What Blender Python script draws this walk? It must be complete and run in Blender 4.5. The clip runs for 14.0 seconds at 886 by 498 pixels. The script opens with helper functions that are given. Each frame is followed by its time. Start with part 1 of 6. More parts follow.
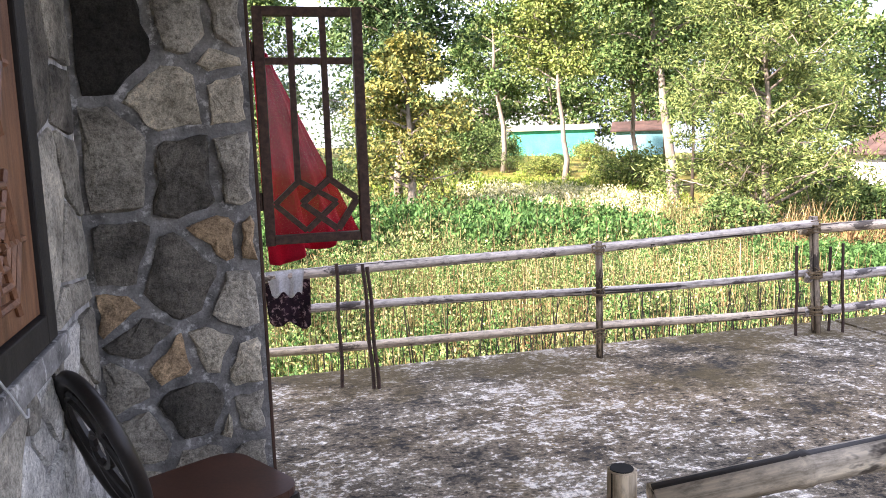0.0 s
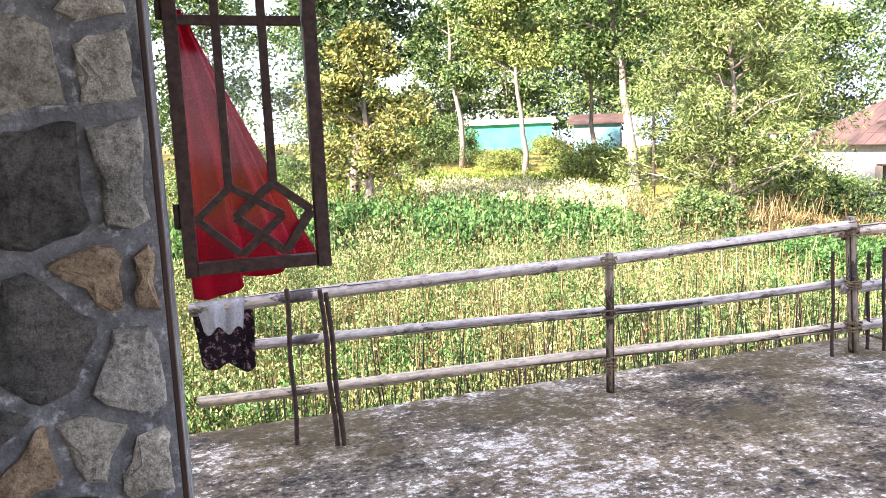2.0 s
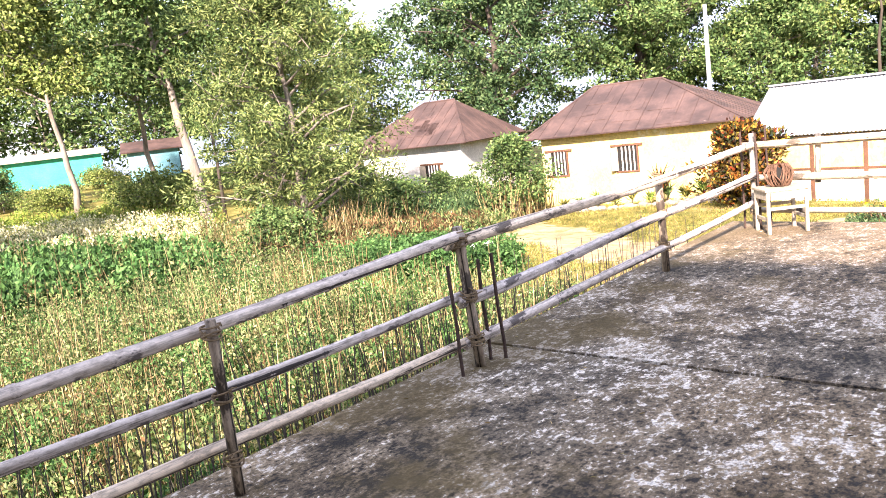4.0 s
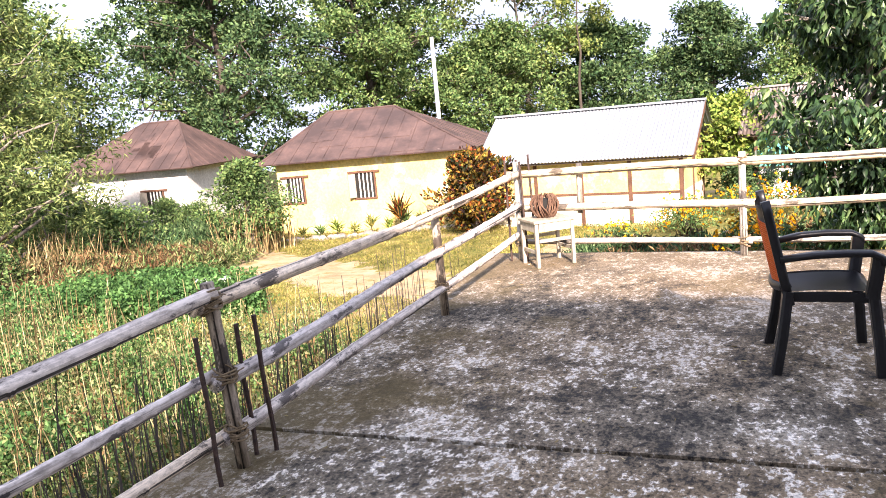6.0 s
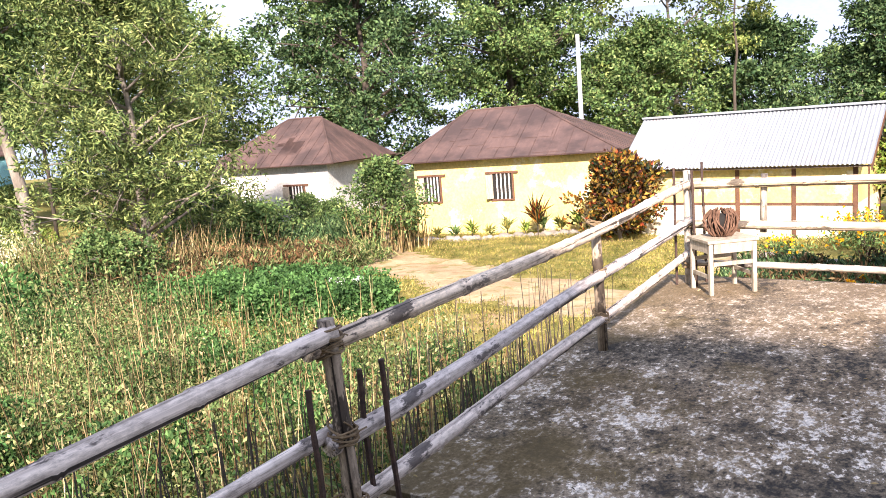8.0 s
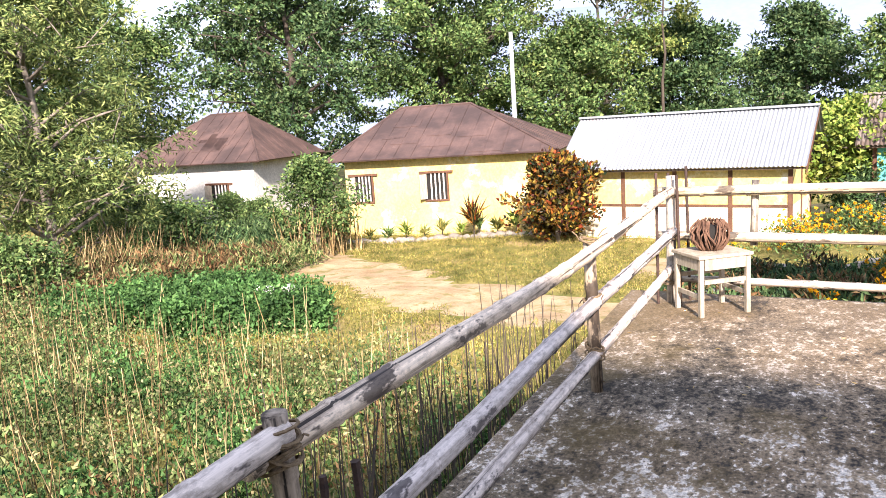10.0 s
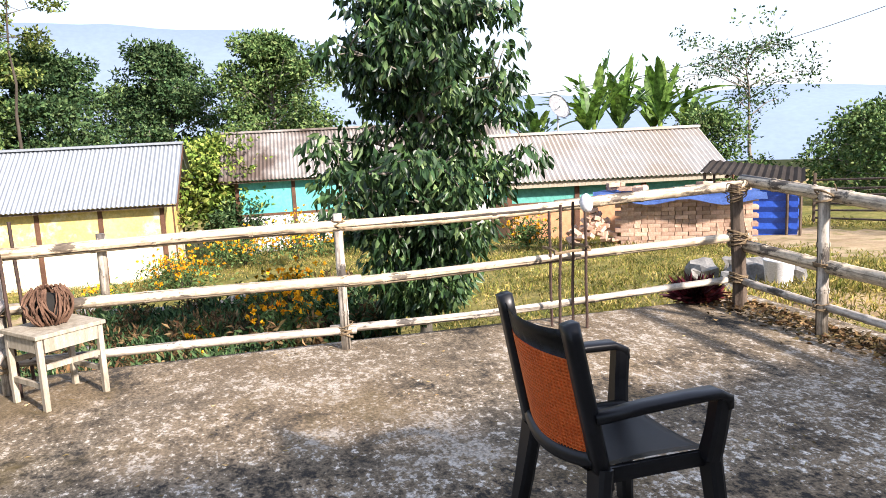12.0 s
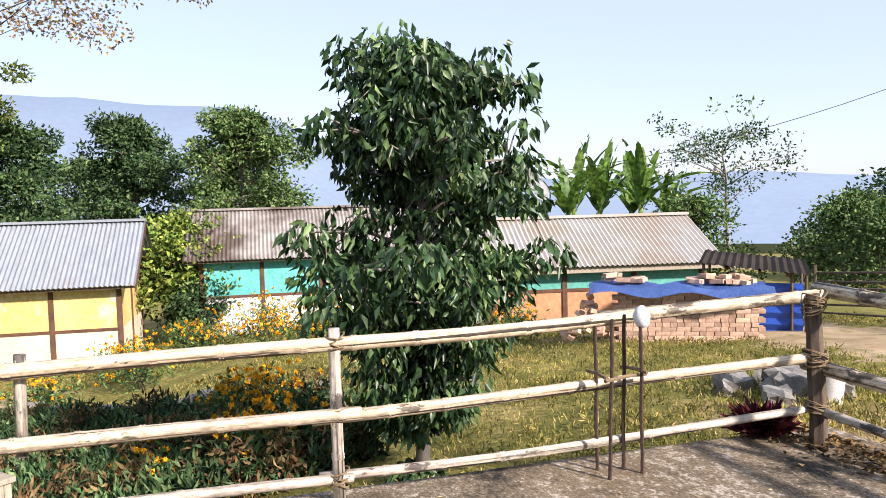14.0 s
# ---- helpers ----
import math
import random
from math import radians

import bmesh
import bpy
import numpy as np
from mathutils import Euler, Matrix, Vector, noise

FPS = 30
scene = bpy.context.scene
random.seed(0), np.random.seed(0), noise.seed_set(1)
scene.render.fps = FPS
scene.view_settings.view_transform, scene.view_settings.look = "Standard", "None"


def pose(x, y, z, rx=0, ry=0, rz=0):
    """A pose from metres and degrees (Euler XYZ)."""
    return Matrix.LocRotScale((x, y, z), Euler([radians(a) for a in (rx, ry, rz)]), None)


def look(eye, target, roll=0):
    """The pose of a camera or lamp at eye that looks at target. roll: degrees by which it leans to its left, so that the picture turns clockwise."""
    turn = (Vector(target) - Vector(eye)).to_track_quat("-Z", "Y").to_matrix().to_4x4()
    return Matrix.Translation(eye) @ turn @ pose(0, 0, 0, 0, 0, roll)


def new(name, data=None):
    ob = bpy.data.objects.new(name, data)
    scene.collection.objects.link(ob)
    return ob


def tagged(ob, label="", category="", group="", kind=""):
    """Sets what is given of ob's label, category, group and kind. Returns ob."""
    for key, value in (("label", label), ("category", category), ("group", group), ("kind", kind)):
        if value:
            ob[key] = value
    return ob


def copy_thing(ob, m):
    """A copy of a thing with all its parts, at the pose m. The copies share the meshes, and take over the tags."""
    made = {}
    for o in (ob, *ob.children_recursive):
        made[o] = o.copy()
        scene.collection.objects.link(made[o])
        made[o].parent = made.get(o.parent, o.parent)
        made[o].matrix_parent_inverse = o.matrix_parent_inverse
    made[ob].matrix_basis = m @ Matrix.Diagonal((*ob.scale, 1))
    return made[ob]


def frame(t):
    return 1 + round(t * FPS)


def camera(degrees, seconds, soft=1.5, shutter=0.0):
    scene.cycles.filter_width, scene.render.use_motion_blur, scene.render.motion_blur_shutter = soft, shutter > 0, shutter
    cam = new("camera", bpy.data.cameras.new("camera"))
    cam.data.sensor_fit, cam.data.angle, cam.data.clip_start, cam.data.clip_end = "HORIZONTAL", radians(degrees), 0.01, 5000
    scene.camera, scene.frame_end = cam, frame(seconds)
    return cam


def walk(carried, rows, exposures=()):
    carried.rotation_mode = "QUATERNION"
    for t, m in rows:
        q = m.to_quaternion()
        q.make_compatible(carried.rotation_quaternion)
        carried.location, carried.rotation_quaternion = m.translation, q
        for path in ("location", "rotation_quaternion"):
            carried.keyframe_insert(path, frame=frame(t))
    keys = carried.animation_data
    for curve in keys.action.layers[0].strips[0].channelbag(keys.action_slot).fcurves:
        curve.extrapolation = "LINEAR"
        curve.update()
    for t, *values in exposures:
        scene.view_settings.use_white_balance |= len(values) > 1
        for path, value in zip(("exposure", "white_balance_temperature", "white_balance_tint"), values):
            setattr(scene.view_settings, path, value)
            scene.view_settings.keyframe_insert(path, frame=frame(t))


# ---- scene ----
cam = camera(59.6, 14.0, 0.9)
PATH = [
    (0, (0.208, 0.244, 1.491), (0.696, 2.164, 1.213), -1.8),
    (0.5, (0.187, 0.504, 1.476), (0.588, 2.444, 1.2), -3.2),
    (1, (0.197, 0.737, 1.48), (0.648, 2.665, 1.203), -3.0),
    (1.5, (0.326, 0.99, 1.487), (0.755, 2.921, 1.194), -3.0),
    (2, (0.352, 1.214, 1.472), (0.946, 3.101, 1.178), -2.4),
    (2.5, (0.335, 1.526, 1.533), (1.202, 3.298, 1.206), -4.4),
    (3, (0.484, 1.677, 1.47), (1.446, 3.405, 1.173), -6.5),
    (3.5, (0.556, 1.987, 1.537), (1.738, 3.557, 1.168), -6.1),
    (4, (0.781, 2.082, 1.493), (2.255, 3.392, 1.161), -7.1),
    (4.2, (0.898, 2.135, 1.47), (2.487, 3.303, 1.138), -7.1),
    (6.3, (1.597, 2.938, 1.479), (3.429, 3.662, 1.137), -5.4),
    (6.5, (1.651, 3.005, 1.472), (3.479, 3.742, 1.136), -5.2),
    (7, (1.868, 3.083, 1.452), (3.585, 4.055, 1.121), -3.9),
    (7.5, (2.073, 3.17, 1.478), (3.727, 4.248, 1.158), -4.0),
    (7.7, (2.114, 3.214, 1.485), (3.794, 4.255, 1.176), -4.4),
    (9.8, (2.865, 3.804, 1.462), (4.564, 4.798, 1.111), -4.3),
    (10, (2.874, 3.894, 1.487), (4.647, 4.758, 1.155), -3.8),
    (10.5, (2.992, 3.929, 1.515), (4.923, 4.374, 1.249), -3.2),
    (11, (3.255, 3.758, 1.533), (5.241, 3.795, 1.308), -3.6),
    (11.4, (3.455, 3.663, 1.51), (5.419, 3.393, 1.247), -3.1),
    (11.5, (3.475, 3.667, 1.502), (5.43, 3.342, 1.233), -3.1),
    (12, (3.751, 3.73, 1.497), (5.628, 3.123, 1.167), -2.7),
    (12.5, (3.989, 3.689, 1.468), (5.833, 2.988, 1.141), -2.6),
    (13, (4.285, 3.525, 1.515), (6.14, 2.833, 1.236), -0.9),
    (13.5, (4.582, 3.575, 1.525), (6.454, 2.882, 1.401), 0.3),
    (14, (4.881, 3.682, 1.577), (6.748, 2.977, 1.444), -1.5),
]
EXPOSURES = [(0, 3.22, 6750, 25), (0.5, 3.5, 6700, 25), (2, 3.4, 6600, 25), (3, 3.05, 6650, 25), (4, 2.95, 6750, 25), (7.7, 2.42, 6600, 23), (10, 2.42, 6500, 22), (11, 2.05, 6300, 20), (12.5, 2.05, 6250, 16), (14, 1.7, 6300, 18)]
walk(cam, [(t, look(eye, target, roll)) for t, eye, target, roll in PATH], EXPOSURES)

# ---- light ----
world = bpy.data.worlds.new("world")
scene.world = world
world.use_nodes = True
SUN_TO = Vector((-0.89, -0.45, 0.56)).normalized()
_n = world.node_tree.nodes
_sky = _n.new("ShaderNodeTexSky")
_sky.sky_type, _sky.sun_disc = "NISHITA", False
_sky.sun_elevation = math.asin(SUN_TO.z)
_sky.sun_rotation = math.atan2(SUN_TO.x, SUN_TO.y)
_sky.air_density, _sky.dust_density, _sky.ozone_density = 1.0, 0.6, 1.0
_n["Background"].inputs["Strength"].default_value = 0.15
_haze = _n.new("ShaderNodeMix")
_haze.data_type = "RGBA"
_haze.inputs[0].default_value, _haze.inputs[7].default_value = 0.84, (1.29, 1.46, 1.77, 1.0)
world.node_tree.links.new(_sky.outputs[0], _haze.inputs[6])
world.node_tree.links.new(_haze.outputs[2], _n["Background"].inputs["Color"])
sun_data = bpy.data.lights.new("sun", "SUN")
sun_data.energy, sun_data.angle, sun_data.color = 3.0, radians(3.0), (1.0, 0.91, 0.79)
sun = new("sun", sun_data)
sun.rotation_euler = SUN_TO.to_track_quat("Z", "Y").to_euler()


# ---- materials ----
def shader(name):
    m = bpy.data.materials.new(name)
    m.use_nodes = True
    t = m.node_tree
    return m, t, t.nodes["Principled BSDF"]


def node(t, kind, **values):
    n = t.nodes.new(kind)
    for k, v in values.items():
        n.inputs[k.replace("_", " ")].default_value = v
    return n


def where(t, local=False):
    """World position, or the object's own coordinates."""
    if local:
        return t.nodes.new("ShaderNodeTexCoord").outputs["Object"]
    return t.nodes.new("ShaderNodeNewGeometry").outputs["Position"]


def noise_at(t, at, scale, detail=6.0, rough=0.6, stretch=None):
    n = node(t, "ShaderNodeTexNoise", Scale=scale, Detail=detail, Roughness=rough)
    if stretch:
        mp = t.nodes.new("ShaderNodeMapping")
        mp.inputs["Scale"].default_value = stretch
        t.links.new(at, mp.inputs["Vector"])
        at = mp.outputs[0]
    t.links.new(at, n.inputs["Vector"])
    return n.outputs["Fac"]


def ramp(t, fac, stops):
    r = t.nodes.new("ShaderNodeValToRGB")
    e = r.color_ramp.elements
    while len(e) < len(stops):
        e.new(0.5)
    for el, (p, c) in zip(e, stops):
        el.position, el.color = p, (*c, 1) if len(c) == 3 else c
    t.links.new(fac, r.inputs[0])
    return r.outputs[0]


def mix(t, fac, a, b, how="MIX"):
    n = t.nodes.new("ShaderNodeMix")
    n.data_type, n.blend_type = "RGBA", how
    for i, v in ((0, fac), (6, a), (7, b)):
        if isinstance(v, (int, float)):
            n.inputs[i].default_value = v
        elif isinstance(v, tuple):
            n.inputs[i].default_value = (*v, 1)
        else:
            t.links.new(v, n.inputs[i])
    return n.outputs[2]


def bump(t, b, fac, strength=0.4, distance=0.01):
    n = node(t, "ShaderNodeBump", Strength=strength, Distance=distance)
    t.links.new(fac, n.inputs["Height"])
    t.links.new(n.outputs[0], b.inputs["Normal"])


def surface(name, dark, light, scale=6.0, fine=60.0, rough=0.7, relief=0.3, deep=0.005, metal=0.0, local=False, stretch=None,
            vary=0.0, spots=None, spot_scale=3.0, spot_at=0.6):
    """A worn surface: two tones mixed by coarse and fine noise, with stains of a third colour and relief."""
    m, t, b = shader(name)
    at = where(t, local)
    big = noise_at(t, at, scale, stretch=stretch)
    small = noise_at(t, at, fine, 4.0, stretch=stretch)
    col = ramp(t, big, [(0.3, dark), (0.7, light)])
    col = mix(t, ramp(t, small, [(0.35, (0, 0, 0)), (0.65, (1, 1, 1))]), mix(t, 1.0, col, (0.72, 0.72, 0.72), "MULTIPLY"), col)
    if spots:
        s = noise_at(t, at, spot_scale, 8.0, 0.7, stretch)
        col = mix(t, ramp(t, s, [(spot_at - 0.04, (0, 0, 0)), (spot_at + 0.06, (1, 1, 1))]), col, spots)
    if vary:
        r = t.nodes.new("ShaderNodeObjectInfo").outputs["Random"]
        k = ramp(t, r, [(0.0, (1 - vary,) * 3), (1.0, (1 + vary,) * 3)])
        col = mix(t, 1.0, col, k, "MULTIPLY")
    t.links.new(col, b.inputs["Base Color"])
    b.inputs["Roughness"].default_value, b.inputs["Metallic"].default_value = rough, metal
    b.inputs["Specular IOR Level"].default_value = 0.25 if rough > 0.55 else 0.35
    if relief:
        bump(t, b, mix(t, 0.5, big, small), relief, deep)
    return m


def foliage(name, tones, rough=0.6, glow=0.08):
    """Leaves: tones spread leaf by leaf, some light passing through."""
    m, t, b = shader(name)
    g = t.nodes.new("ShaderNodeNewGeometry")
    step = 1.0 / max(1, len(tones) - 1)
    col = ramp(t, g.outputs["Random Per Island"], [(i * step, c) for i, c in enumerate(tones)])
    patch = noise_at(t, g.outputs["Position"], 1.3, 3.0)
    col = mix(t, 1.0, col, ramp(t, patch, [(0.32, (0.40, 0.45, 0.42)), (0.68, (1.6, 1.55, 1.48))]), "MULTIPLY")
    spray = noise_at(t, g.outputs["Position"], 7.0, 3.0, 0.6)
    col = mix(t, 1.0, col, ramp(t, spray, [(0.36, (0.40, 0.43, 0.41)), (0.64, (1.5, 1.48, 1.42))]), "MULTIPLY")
    t.links.new(col, b.inputs["Base Color"])
    b.inputs["Roughness"].default_value = rough
    b.inputs["Specular IOR Level"].default_value = 0.35 if rough < 0.4 else 0.12
    tr = t.nodes.new("ShaderNodeBsdfTranslucent")
    t.links.new(mix(t, 1.0, col, (1.15, 1.25, 0.75), "MULTIPLY"), tr.inputs["Color"])
    ms = node(t, "ShaderNodeMixShader", Fac=glow)
    t.links.new(b.outputs[0], ms.inputs[1])
    t.links.new(tr.outputs[0], ms.inputs[2])
    t.links.new(ms.outputs[0], t.nodes["Material Output"].inputs["Surface"])
    return m


def concrete_floor():
    """Old concrete: dark algae blotches, pale scaled flakes, sand grit, a mossy strip along the north edge."""
    m, t, b = shader("weathered_concrete")
    at = where(t)
    broad = noise_at(t, at, 0.55, 4.0, 0.55)
    blot = noise_at(t, at, 2.4, 10.0, 0.74)
    flake = noise_at(t, at, 13.0, 9.0, 0.74, (1.0, 1.25, 1.0))
    grit = noise_at(t, at, 55.0, 6.0, 0.7)
    fleck = noise_at(t, at, 34.0, 6.0, 0.62, (1.0, 1.3, 1.0))
    col = ramp(t, blot, [(0.36, (0.080, 0.067, 0.049)), (0.54, (0.20, 0.172, 0.132)), (0.68, (0.38, 0.335, 0.265))])
    warm = ramp(t, broad, [(0.36, (0.95, 0.95, 0.93)), (0.62, (1.30, 1.12, 0.90))])
    col = mix(t, 1.0, col, warm, "MULTIPLY")
    zone = noise_at(t, at, 0.8, 5.0, 0.6)
    crust = mix(t, 0.40, mix(t, 0.66, fleck, flake), mix(t, 0.4, blot, zone))
    col = mix(t, ramp(t, crust, [(0.445, (0.97, 0.97, 0.97)), (0.492, (0, 0, 0))]), col, (0.027, 0.025, 0.022))
    col = mix(t, ramp(t, crust, [(0.520, (0, 0, 0)), (0.538, (0.75, 0.75, 0.75)), (0.575, (1, 1, 1))]), col, (0.75, 0.70, 0.61))
    col = mix(t, 1.0, col, ramp(t, grit, [(0.36, (0.50, 0.50, 0.50)), (0.5, (1.0, 1.0, 1.0)), (0.64, (1.5, 1.48, 1.44))]), "MULTIPLY")
    moss = noise_at(t, at, 1.1, 7.0, 0.7)
    north = t.nodes.new("ShaderNodeSeparateXYZ")
    t.links.new(at, north.inputs[0])
    edge = node(t, "ShaderNodeMapRange", From_Min=3.6, From_Max=5.2, To_Min=0.0, To_Max=0.14)
    t.links.new(north.outputs["Y"], edge.inputs["Value"])
    wet = t.nodes.new("ShaderNodeMath")
    t.links.new(moss, wet.inputs[0])
    t.links.new(edge.outputs[0], wet.inputs[1])
    col = mix(t, ramp(t, wet.outputs[0], [(0.57, (0, 0, 0)), (0.68, (0.7, 0.7, 0.7))]), col, (0.11, 0.082, 0.034))
    # Brown dirt towards the east edge, also toning down the sunlit floor's colour.
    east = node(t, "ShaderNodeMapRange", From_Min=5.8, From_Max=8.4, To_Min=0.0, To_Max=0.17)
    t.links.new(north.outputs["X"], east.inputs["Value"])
    silt_sun_tone = t.nodes.new("ShaderNodeMath")
    t.links.new(mix(t, 0.5, zone, blot), silt_sun_tone.inputs[0])
    t.links.new(east.outputs[0], silt_sun_tone.inputs[1])
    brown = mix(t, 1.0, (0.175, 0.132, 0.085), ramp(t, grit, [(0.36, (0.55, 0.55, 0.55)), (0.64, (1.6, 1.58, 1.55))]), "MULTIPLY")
    col = mix(t, ramp(t, silt_sun_tone.outputs[0], [(0.54, (0, 0, 0)), (0.66, (0.6, 0.6, 0.6))]), col, brown)
    t.links.new(col, b.inputs["Base Color"])
    t.links.new(ramp(t, blot, [(0.4, (0.72,) * 3), (0.6, (0.92,) * 3)]), b.inputs["Roughness"])
    b.inputs["Specular IOR Level"].default_value = 0.15
    bump(t, b, mix(t, 0.4, mix(t, 0.5, fleck, flake), grit), 0.9, 0.016)
    return m


def field_stone(name, dark, light, vary):
    """Rough split stone: broad tone, coarse pits and fine grain."""
    m, t, b = shader(name)
    at = where(t)
    broad = noise_at(t, at, 6.0, 5.0, 0.6)
    pits = noise_at(t, at, 55.0, 8.0, 0.72)
    grain = noise_at(t, at, 190.0, 4.0, 0.7)
    col = ramp(t, broad, [(0.32, dark), (0.68, light)])
    col = mix(t, 1.0, col, ramp(t, pits, [(0.36, (0.50, 0.49, 0.47)), (0.50, (1.0, 1.0, 1.0)), (0.66, (1.35, 1.33, 1.30))]), "MULTIPLY")
    col = mix(t, 1.0, col, ramp(t, grain, [(0.35, (0.7, 0.7, 0.7)), (0.65, (1.25, 1.25, 1.25))]), "MULTIPLY")
    r = t.nodes.new("ShaderNodeObjectInfo").outputs["Random"]
    col = mix(t, 1.0, col, ramp(t, r, [(0.0, (1 - vary,) * 3), (1.0, (1 + vary,) * 3)]), "MULTIPLY")
    t.links.new(col, b.inputs["Base Color"])
    b.inputs["Roughness"].default_value = 0.9
    b.inputs["Specular IOR Level"].default_value = 0.25
    bump(t, b, mix(t, 0.3, pits, noise_at(t, at, 18.0, 6.0, 0.7)), 0.9, 0.022)
    return m


def bamboo_mat(name, tone, dirt):
    """Weathered culm: long fibres, dark mould in patches of the given share."""
    m, t, b = shader(name)
    at = where(t, True)
    fibre = noise_at(t, at, 5.0, 6.0, 0.65, (0.10, 8.0, 8.0))
    patch = noise_at(t, at, 3.0, 5.0, 0.7, (1.0, 2.5, 2.5))
    col = ramp(t, fibre, [(0.34, (0.07, 0.058, 0.048)), (0.40, (0.34, 0.30, 0.25)), (0.52, (0.55, 0.50, 0.43)), (0.68, (0.78, 0.72, 0.62))])
    col = mix(t, ramp(t, patch, [(dirt - 0.015, (0, 0, 0)), (dirt + 0.03, (0.9, 0.9, 0.9))]), col, (0.065, 0.056, 0.052))
    split = noise_at(t, at, 4.0, 3.0, 0.5, (0.05, 7.0, 7.0))
    col = mix(t, ramp(t, split, [(0.365, (0.95, 0.95, 0.95)), (0.385, (0, 0, 0))]), col, (0.022, 0.019, 0.018))
    speck = noise_at(t, at, 30.0, 6.0, 0.7, (0.5, 1.5, 1.5))
    col = mix(t, 1.0, col, ramp(t, speck, [(0.36, (0.55, 0.54, 0.53)), (0.55, (1.05, 1.05, 1.05))]), "MULTIPLY")
    col = mix(t, 1.0, col, tone, "MULTIPLY")
    r = t.nodes.new("ShaderNodeObjectInfo").outputs["Random"]
    col = mix(t, 1.0, col, ramp(t, r, [(0.0, (0.85, 0.87, 0.92)), (1.0, (1.12, 1.04, 0.9))]), "MULTIPLY")
    t.links.new(col, b.inputs["Base Color"])
    b.inputs["Roughness"].default_value = 0.55
    b.inputs["Specular IOR Level"].default_value = 0.25
    bump(t, b, fibre, 0.3, 0.004)
    return m


def glass_mat(name="window_glass", tint=(0.9, 0.95, 0.93)):
    m, t, b = shader(name)
    b.inputs["Base Color"].default_value = (*tint, 1)
    b.inputs["Roughness"].default_value = 0.03
    b.inputs["Transmission Weight"].default_value = 1.0
    b.inputs["IOR"].default_value = 1.05
    lw = t.nodes.new("ShaderNodeBsdfGlossy")
    lw.inputs["Roughness"].default_value = 0.05
    ms = node(t, "ShaderNodeMixShader", Fac=0.012)
    t.links.new(b.outputs[0], ms.inputs[1])
    t.links.new(lw.outputs[0], ms.inputs[2])
    t.links.new(ms.outputs[0], t.nodes["Material Output"].inputs["Surface"])
    return m


def rusty_roof(name, base, rust, at_level, clean=(0.5, 0.5, 0.5), metal=0.0, rough=0.6):
    m, t, b = shader(name)
    at = where(t, True)
    broad = noise_at(t, at, 0.7, 5.0, 0.65)
    streak = noise_at(t, at, 3.0, 6.0, 0.7, (3.0, 0.35, 1.0))
    col = ramp(t, streak, [(0.3, tuple(c * 0.72 for c in base)), (0.7, base)])
    col = mix(t, ramp(t, broad, [(at_level - 0.1, (0, 0, 0)), (at_level + 0.1, (1, 1, 1))]), col, rust)
    col = mix(t, ramp(t, noise_at(t, at, 2.2, 8.0, 0.75), [(0.64, (0, 0, 0)), (0.74, (0.6, 0.6, 0.6))]), col, clean)
    t.links.new(col, b.inputs["Base Color"])
    b.inputs["Roughness"].default_value, b.inputs["Metallic"].default_value = rough, metal
    b.inputs["Specular IOR Level"].default_value = 0.04 if rough > 0.9 else 0.2
    bump(t, b, streak, 0.2, 0.01)
    return m


def ground_mat():
    m, t, b = shader("grass_and_earth")
    at = where(t)
    broad = noise_at(t, at, 0.16, 5.0, 0.6)
    mid = noise_at(t, at, 1.2, 7.0, 0.7)
    fine = noise_at(t, at, 18.0, 6.0, 0.7)
    grass = ramp(t, mid, [(0.35, (0.11, 0.12, 0.03)), (0.55, (0.24, 0.21, 0.06)), (0.72, (0.40, 0.31, 0.12))])
    grass = mix(t, 1.0, grass, ramp(t, fine, [(0.3, (0.5, 0.5, 0.5)), (0.7, (1.4, 1.4, 1.4))]), "MULTIPLY")
    earth = ramp(t, mid, [(0.3, (0.24, 0.155, 0.075)), (0.7, (0.46, 0.34, 0.19))])
    col = mix(t, ramp(t, broad, [(0.60, (0, 0, 0)), (0.68, (1, 1, 1))]), grass, earth)
    t.links.new(col, b.inputs["Base Color"])
    b.inputs["Roughness"].default_value = 0.95
    b.inputs["Specular IOR Level"].default_value = 0.1
    bump(t, b, fine, 0.5, 0.03)
    return m


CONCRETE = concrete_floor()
BAMBOO = bamboo_mat("sun_bleached_bamboo", (1.0, 0.97, 0.90), 0.60)
BAMBOO_PALE = bamboo_mat("pale_bamboo", (1.15, 1.12, 1.04), 0.66)
BAMBOO_GREY = bamboo_mat("mouldy_grey_bamboo", (1.20, 1.16, 1.17), 0.60)
BAMBOO_DARK = bamboo_mat("dark_bamboo_post", (0.55, 0.50, 0.45), 0.52)
GLASS = glass_mat()
GROUND = ground_mat()
TWINE = surface("dry_twine", (0.13, 0.09, 0.05), (0.30, 0.22, 0.13), 40, 200, 0.9, 0.4, 0.002)
REBAR = surface("rusty_rebar", (0.035, 0.025, 0.022), (0.10, 0.06, 0.045), 30, 140, 0.75, 0.4, 0.002)
MORTAR = surface("grey_mortar", (0.10, 0.10, 0.098), (0.36, 0.355, 0.345), 11, 120, 0.92, 0.8, 0.010, spots=(0.54, 0.54, 0.53), spot_scale=18, spot_at=0.59)
SLAB_EDGE = surface("slab_concrete", (0.08, 0.075, 0.07), (0.22, 0.21, 0.19), 3, 40, 0.9, 0.5, 0.01)
STONE_GREY = field_stone("grey_field_stone", (0.16, 0.15, 0.128), (0.50, 0.47, 0.40), 0.25)
STONE_BROWN = field_stone("brown_field_stone", (0.19, 0.135, 0.085), (0.52, 0.38, 0.24), 0.2)
STONE_TAN = field_stone("tan_field_stone", (0.32, 0.29, 0.225), (0.70, 0.64, 0.52), 0.15)
